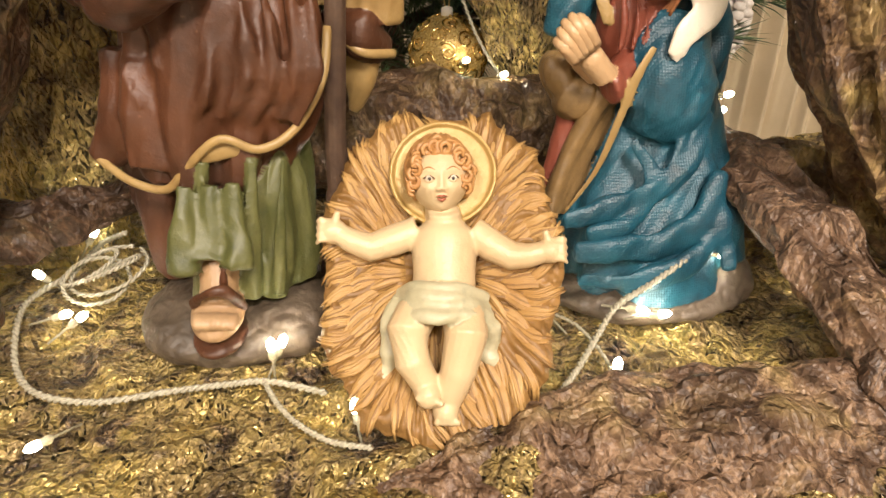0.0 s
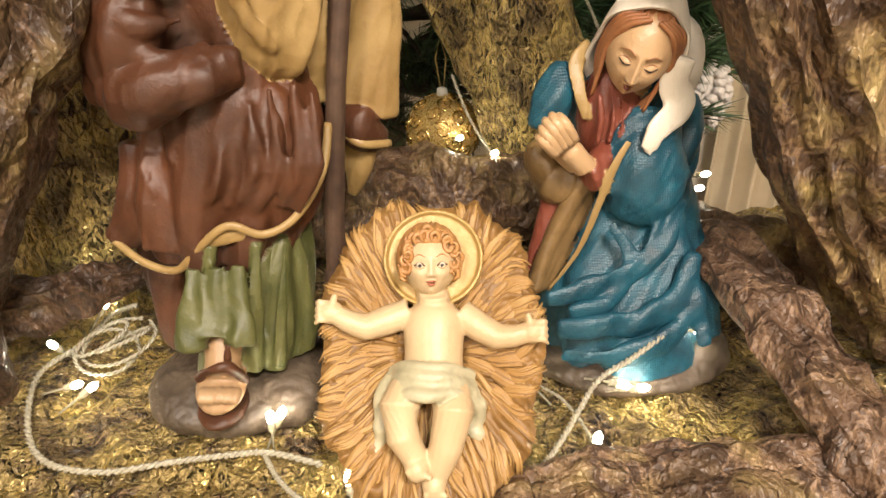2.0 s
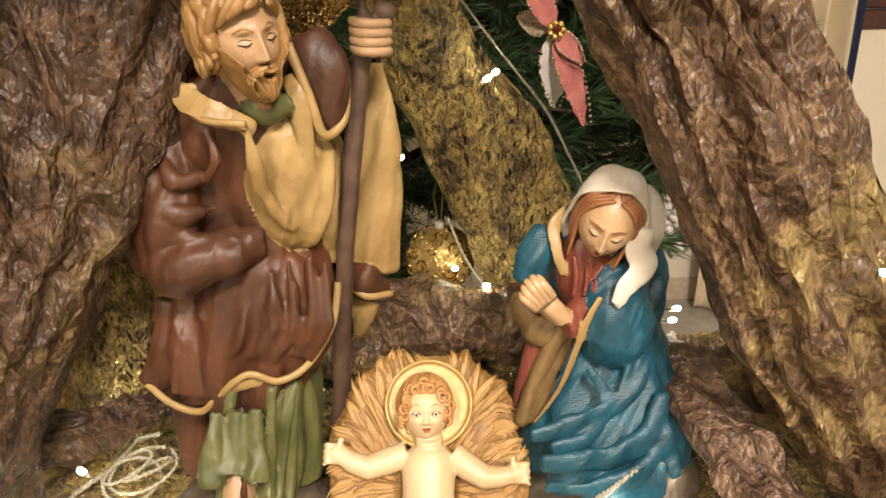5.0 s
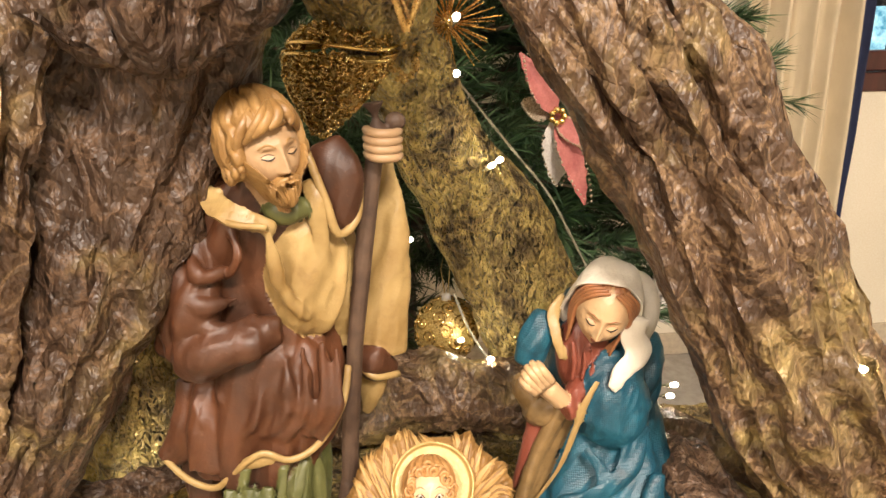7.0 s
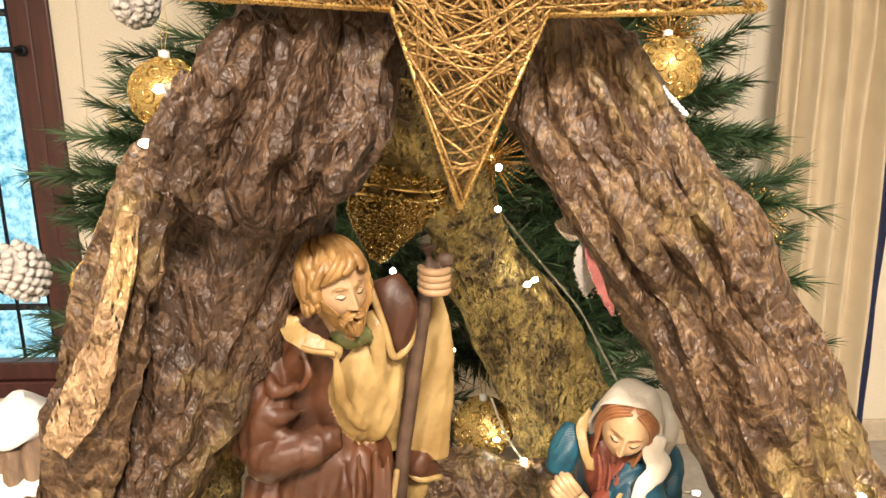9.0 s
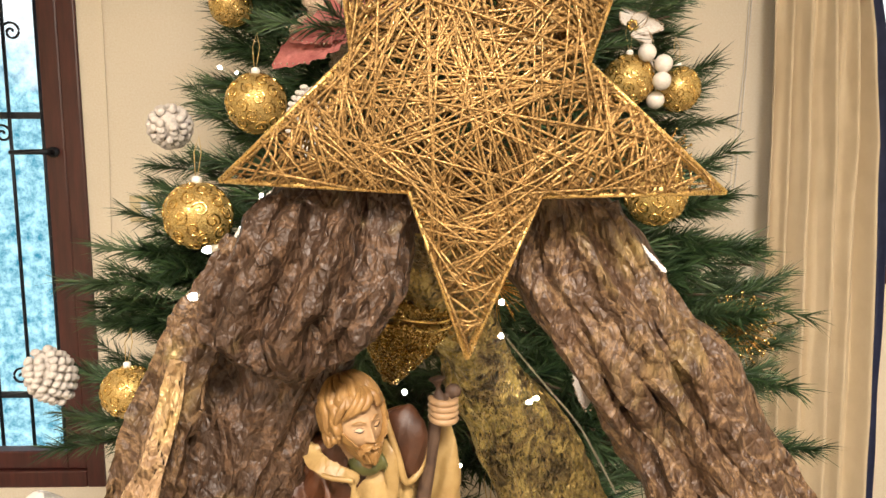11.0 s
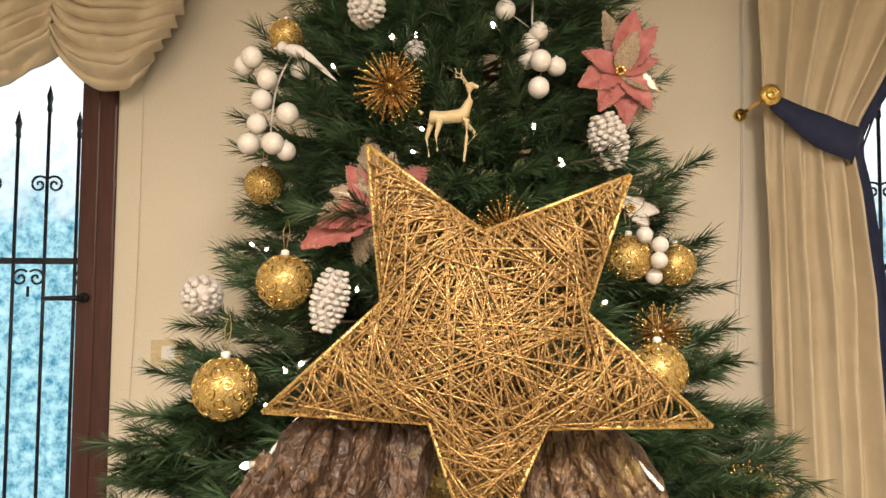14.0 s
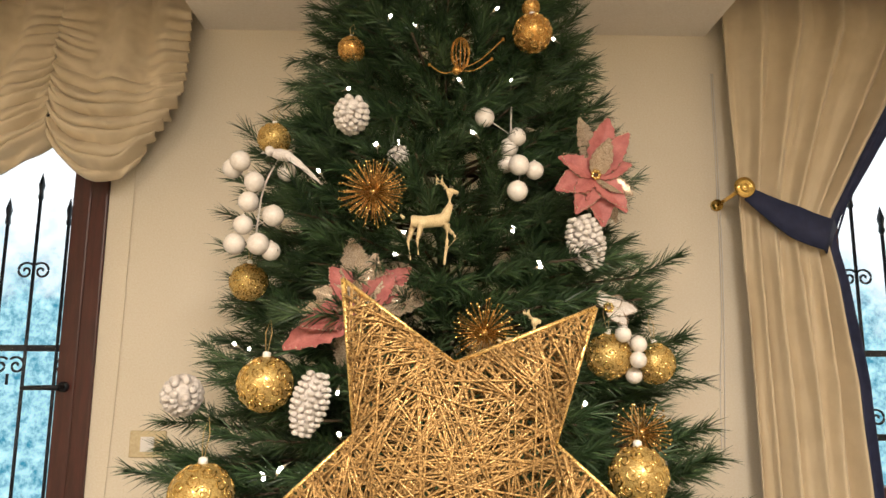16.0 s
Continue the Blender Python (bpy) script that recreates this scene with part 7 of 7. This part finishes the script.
reindeer((0.0070, 0.9600, 1.5450), "cream glitter reindeer hanging in the tree", 1.28)
reindeer((0.1598, 0.8500, 1.3121), "cream glitter reindeer half hidden behind the star", 0.85)
wh = thing("wire_ornament", "gold wire loop ornament in the tree", "wire ornament")
for k in range(6):
    c = Vector((0.0610, 1.0500, 1.9280))
    pts = []
    for j in range(25):
        g = 2 * math.pi * j / 24
        r = 0.036
        pts.append(c + Vector((r * 0.55 * math.sin(g) * math.cos(k * 0.52), r * 0.55 * math.sin(g) * math.sin(k * 0.52), r * math.cos(g))))
    Soup().tube(pts, 0.0011, n=5).build("wire_loop", COPPER, wh)
s = Soup()
for e in ((0.1510, 1.0400, 1.9570), (0.1270, 1.0400, 1.9120), (-0.0050, 1.0500, 1.9020)):
    s.tube(curve_points([(0.0530, 1.0500, 1.8900), (Vector(e) + Vector((0.0530, 1.0500, 1.8900))) / 2 + Vector((0, 0, -0.012)), e], 5), 0.0011, n=5)
    s.ball(e, 0.004, n=8)
s.ball((0.0530, 1.0500, 1.8900), 0.010, n=12)
s.build("stem", COPPER, wh)


# ---- filigree ornament hanging in the grotto ----
BRIGHT_GOLD = glitter("bright_gold_grains", (0.30, 0.175, 0.04), (0.66, 0.45, 0.15), 0.42, 500, 0.6)


def filigree():
    f = thing("filigree_ornament", "gold glitter filigree fruit ornament on a thread", "filigree ornament")
    c = Vector((-0.0350, 0.6000, 0.9310))
    rnd = random.Random(3)
    prof = [(-0.062, 0.006), (-0.045, 0.020), (-0.025, 0.035), (-0.005, 0.047), (0.012, 0.052), (0.022, 0.051), (0.036, 0.041), (0.047, 0.016)]
    rings = []
    for z, r in prof:
        rings.append([c + Vector((r * math.cos(2 * math.pi * j / 24) - 0.30 * (0.02 - z) + 0.006, r * 0.80 * math.sin(2 * math.pi * j / 24), z)) for j in range(24)])
    # a bowl, a dark slit and a lid
    Soup().loft(rings[:5]).build("bowl", BRIGHT_GOLD, f)
    Soup().loft([[p + Vector((0, 0.004, 0)) for p in r] for r in rings[5:]]).build("lid", BRIGHT_GOLD, f)
    s = Soup()
    for k in range(520):
        i = rnd.choice((0, 1, 1, 2, 2, 2, 3, 3, 3, 4, 5, 5, 6, 6))
        z0, r0 = prof[i]
        z1, r1 = prof[min(i + 1, 7)]
        t = rnd.random() if i != 4 else rnd.random() * 0.3
        a = rnd.uniform(math.pi * 0.85, math.pi * 2.15)
        z, r = z0 + (z1 - z0) * t, r0 + (r1 - r0) * t
        p = c + Vector((r * math.cos(a) - 0.30 * (0.02 - z) + 0.006, r * 0.82 * math.sin(a) - 0.001, z))
        g = rnd.random() * 6.3
        w = 0.0036
        s.tube([p + Vector((w * math.cos(g + q * 1.5), -0.001, w * math.sin(g + q * 1.5))) for q in range(4)], 0.0016, n=4)
    s.build("filigree", GOLD_SCROLL, f)["kind"] = "stuff"
    s = Soup()
    for i, off in ((4, 0.0), (5, 0.0)):
        z, r = prof[i]
        s.tube([c + Vector((r * 1.02 * math.cos(a) - 0.30 * (0.02 - z) + 0.006, r * 0.82 * math.sin(a), z + 0.004 * math.sin(a * 2))) for a in (2 * math.pi * k / 30 for k in range(31))], 0.0022, n=6)
    s.build("rim", GOLD_SCROLL, f)
    k = Soup()
    for q in range(60):
        d = Vector((rnd.gauss(0, 1), rnd.gauss(0, 0.6), rnd.gauss(0, 1.2))).normalized()
        k.ball(c + Vector((0.064, 0.0, 0.012)) + Vector((d.x * 0.014, d.y * 0.008, d.z * 0.026)), 0.0032, n=6)
    k.build("leaf_knot", BRIGHT_GOLD, f)
    Soup().tube([c + Vector((0.014, 0, 0.042)), c + Vector((0.010, 0.004, 0.075)), c + Vector((0.014, 0.008, 0.11)), c + Vector((0.017, 0.004, 0.075)), c + Vector((0.016, 0, 0.042))], 0.0009, n=4).build("thread", THREAD, f)


filigree()


# ---- lights ----
def bulb_on(parent, at, way, r=0.0033, mat=BULB, lead=0.02):
    """A lit mini bulb in a clear socket, on a short lead."""
    at, way = Vector(at), Vector(way).normalized()
    b = Soup().tube([at - way * 0.002, at + way * 0.002, at + way * 0.005, at + way * 0.0075], [r * 0.8, r, r * 0.85, r * 0.15], n=10).build("bulb", mat, parent)
    if lead:
        Soup().tube([at - way * (0.008 + lead), at - way * 0.010, at - way * 0.008, at - way * 0.0015], [0.0010, 0.0011, r * 0.95, r * 0.9], n=8).build("socket", CABLE, b)
    return b


def twisted(path, r, turns):
    """Two clear strands twisted round each other."""
    pts = curve_points(path, 14)
    s = Soup()
    L = len(pts)
    for ph in (0, math.pi):
        q = []
        for i, p in enumerate(pts):
            d = (pts[min(i + 1, L - 1)] - pts[max(i - 1, 0)]).normalized()
            sd = d.cross(Vector((0, 0, 1))).normalized()
            u = sd.cross(d)
            g = ph + turns * 2 * math.pi * i / L
            q.append(p + (sd * math.cos(g) + u * math.sin(g)) * r * 0.55)
        s.tube(q, r * 0.62, n=7)
    return s


ls = thing("string_lights", "lit string lights with clear twisted cable on the paper ground", "string lights")
twisted([(-0.215, 0.50, 0.520), (-0.245, 0.515, 0.502), (-0.262, 0.490, 0.492), (-0.288, 0.462, 0.486), (-0.285, 0.427, 0.482), (-0.270, 0.388, 0.477), (-0.245, 0.362, 0.476), (-0.205, 0.352, 0.474),
         (-0.160, 0.356, 0.474), (-0.120, 0.356, 0.476), (-0.089, 0.353, 0.478), (-0.050, 0.338, 0.477)], 0.0026, 46).build("cable", CABLE, ls)
twisted([(-0.092, 0.352, 0.477), (-0.082, 0.332, 0.477), (-0.068, 0.314, 0.476), (-0.046, 0.296, 0.476), (-0.020, 0.286, 0.478)], 0.0022, 18).build("cable", CABLE, ls)
twisted([(0.252, 0.425, 0.520), (0.225, 0.402, 0.524), (0.190, 0.386, 0.512), (0.162, 0.378, 0.500), (0.145, 0.366, 0.484), (0.122, 0.338, 0.478), (0.102, 0.315, 0.477), (0.088, 0.300, 0.474)], 0.0026, 30).build("cable", CABLE, ls)
twisted([(0.118, 0.404, 0.478), (0.135, 0.382, 0.479), (0.145, 0.345, 0.478), (0.142, 0.318, 0.478)], 0.0016, 14).build("cable", CABLE, ls)
for k, (cx, cy, r) in enumerate(((-0.232, 0.462, 0.020), (-0.224, 0.470, 0.024), (-0.238, 0.470, 0.018), (-0.216, 0.460, 0.017))):
    # loops of spare cable bundled behind the standing figure
    twisted([(cx + r * 1.3 * math.cos(q * 0.75 + k), cy + r * 0.9 * math.sin(q * 0.75 + k), 0.500 + 0.004 * k + 0.010 * math.sin(q * 0.75 + 1.7 * k)) for q in range(9)], 0.0017, 14).build("cable", CABLE, ls)
for p, w in (((-0.287, 0.488, 0.492), (-0.2, -0.2, 0.5)), ((-0.252, 0.436, 0.488), (1, 0, 0.25)), ((-0.238, 0.430, 0.488), (0.6, 0.4, 0.3)), ((-0.222, 0.306, 0.486), (-0.6, -0.7, 0.2)), ((-0.088, 0.372, 0.492), (0, 0.3, 1)), ((-0.082, 0.378, 0.490), (0.5, 0.4, 1)),
             ((-0.030, 0.315, 0.482), (-0.1, 0.5, 1)), ((0.112, 0.404, 0.482), (-0.5, 0.3, 0.5)), ((0.182, 0.386, 0.487), (0.8, -0.3, 0)), ((0.197, 0.380, 0.486), (0.8, -0.3, 0.3)), ((0.146, 0.328, 0.486), (0.2, 0.3, 0.6)), ((0.252, 0.412, 0.514), (1, -0.3, -0.2)),
             ((-0.254, 0.570, 0.512), (0.2, 0.2, 0.5)), ((-0.252, 0.522, 0.508), (0.4, 0.4, 0.6)), ((-0.1050, 0.5200, 0.5910), (0, 0, 1)), ((-0.0190, 0.5600, 0.5130), (0.3, 0, 1)), ((-0.0290, 0.5500, 0.5020), (0, -0.5, 0.6))):
    bulb_on(ls, p, w)
lb = thing("string_lights", "lit string lights along the grotto's back edge", "string lights")
twisted([(0.0600, 0.6750, 0.9530), (0.0940, 0.6700, 0.9040), (0.1470, 0.6750, 0.8380), (0.1930, 0.6800, 0.7820), (0.2250, 0.6900, 0.7270), (0.2530, 0.6900, 0.6740)], 0.0019, 30).build("cable", CABLE, lb)
twisted([(0.0810, 0.6600, 0.6680), (0.0980, 0.6550, 0.6240), (0.1230, 0.6500, 0.5840), (0.1530, 0.6400, 0.5700)], 0.0018, 14).build("cable", CABLE, lb)
twisted([(0.3090, 0.6000, 0.5480), (0.3180, 0.5800, 0.5410), (0.3420, 0.5700, 0.5320), (0.3710, 0.5600, 0.5330)], 0.0018, 12).build("cable", CABLE, lb)
for p in ((0.1230, 0.6550, 0.8200), (0.0860, 0.6550, 0.9000), (0.0920, 0.6950, 0.5880), (0.1220, 0.6400, 0.5890), (0.3200, 0.5800, 0.5630), (0.3210, 0.5750, 0.5800), (0.2890, 0.5800, 0.6360), (0.3600, 0.3550, 0.7200), (0.1310, 0.6500, 0.8270), (0.0140, 0.6200, 0.7750), (0.0290, 0.6200, 0.7490)):
    bulb_on(lb, p, (0.3, -0.5, 0.3), 0.0030)
lo = thing("string_lights", "lit string lights clipped along the paper grotto's outer edge", "string lights")
twisted([(-0.1410, 0.4200, 1.1150), (-0.1660, 0.4100, 1.0870), (-0.1910, 0.4050, 1.0510), (-0.2170, 0.4000, 1.0100), (-0.2420, 0.3950, 0.9690), (-0.2660, 0.3850, 0.9230)], 0.0024, 26).build("cable", WHITE_PL, lo)
twisted([(0.1420, 0.4250, 1.1190), (0.1580, 0.4200, 1.0930), (0.1810, 0.4150, 1.0660), (0.2100, 0.4050, 1.0330)], 0.0024, 16).build("cable", WHITE_PL, lo)
for p, w in (((-0.2020, 0.4000, 1.0560), (-1, 0, -0.2)), ((-0.2130, 0.3900, 1.0150), (-1, 0, 0)), ((0.0750, 0.5500, 0.9760), (0, -1, 0.3)), ((0.0800, 0.6000, 0.9240), (0, -1, 0.3)), ((-0.0380, 0.6000, 0.8540), (0, -1, 0.3)), ((-0.1890, 0.4700, 0.7550), (0, -0.5, 0.6))):
    bulb_on(lo, p, w, 0.0036, BULB_TREE)

tl = thing("tree_lights", "small lit string lights spread through the tree", "tree lights")
rnd = random.Random(77)
spots = [(-0.1690, 1.0000, 1.8260), (-0.2300, 1.0500, 1.6660), (-0.1090, 1.0000, 1.7080), (-0.0650, 1.0000, 1.7130), (0.0850, 1.0000, 1.7360), (0.1700, 1.0500, 1.5510), (0.2150, 1.0000, 1.4720), (0.0590, 1.0500, 1.8680), (0.1750, 1.1000, 1.8890), (-0.0670, 1.0000, 1.4870), (-0.3980, 1.1000, 1.3120), (-0.3690, 1.1000, 1.3040), (-0.2670, 0.9800, 1.0880),
         (-0.3050, 1.0000, 1.0730), (-0.1400, 0.8000, 1.1670), (-0.0370, 1.1000, 2.0170), (0.1430, 1.1000, 2.0580), (-0.0940, 1.1000, 2.0360), (0.2800, 1.1500, 2.0130), (0.3190, 1.1000, 1.2000), (-0.0650, 1.0000, 1.7130), (-0.1090, 1.0000, 1.7080), (0.1620, 1.0000, 1.5360), (0.0880, 1.0500, 1.7520),
         (0.2960, 1.0000, 1.2020), (-0.2550, 0.9000, 1.0950), (-0.2800, 0.9000, 1.0830), (-0.3000, 0.8500, 1.0320), (0.2150, 1.0000, 1.4640), (-0.0530, 1.0000, 1.5320), (-0.1650, 0.9500, 1.2250)]
for p in spots:
    bulb_on(tl, p, (rnd.uniform(-1, 1), -0.6, rnd.uniform(-0.5, 1)), 0.0032, BULB_TREE, 0.012)


# ---- snowy wooden cottage ornament beside the tree ----
ct = thing("snowy_cottage", "rough wooden lantern tower with white felt snow roofs", "cottage ornament")
for k in range(7):
    a = 2 * math.pi * k / 7
    Soup().tube([(-0.74 + 0.042 * math.cos(a), 1.0 + 0.042 * math.sin(a), FLOOR_Z + 0.001), (-0.735 + 0.040 * math.cos(a), 1.0 + 0.040 * math.sin(a), 0.20), (-0.73 + 0.036 * math.cos(a), 1.0 + 0.036 * math.sin(a), 0.47)], 0.021, n=9).build("post", BARKWOOD, ct)
for z, r in ((0.46, 0.062), (0.34, 0.085)):
    rings = []
    for i in range(15):
        t = i / 14
        rr = r * (1.02 - t ** 1.5) + 0.004
        rings.append([(-0.735 + (rr + 0.012 * noise.noise(Vector((math.cos(g) * 2, math.sin(g) * 2, z * 30 + t * 3)))) * math.cos(g), 1.0 + rr * math.sin(g), z + 0.07 * t - 0.012 * math.sin(g * 3) * (1 - t)) for g in (2 * math.pi * j / 36 for j in range(36))])
    Soup().loft(rings).build("snow_roof", SNOW, ct)
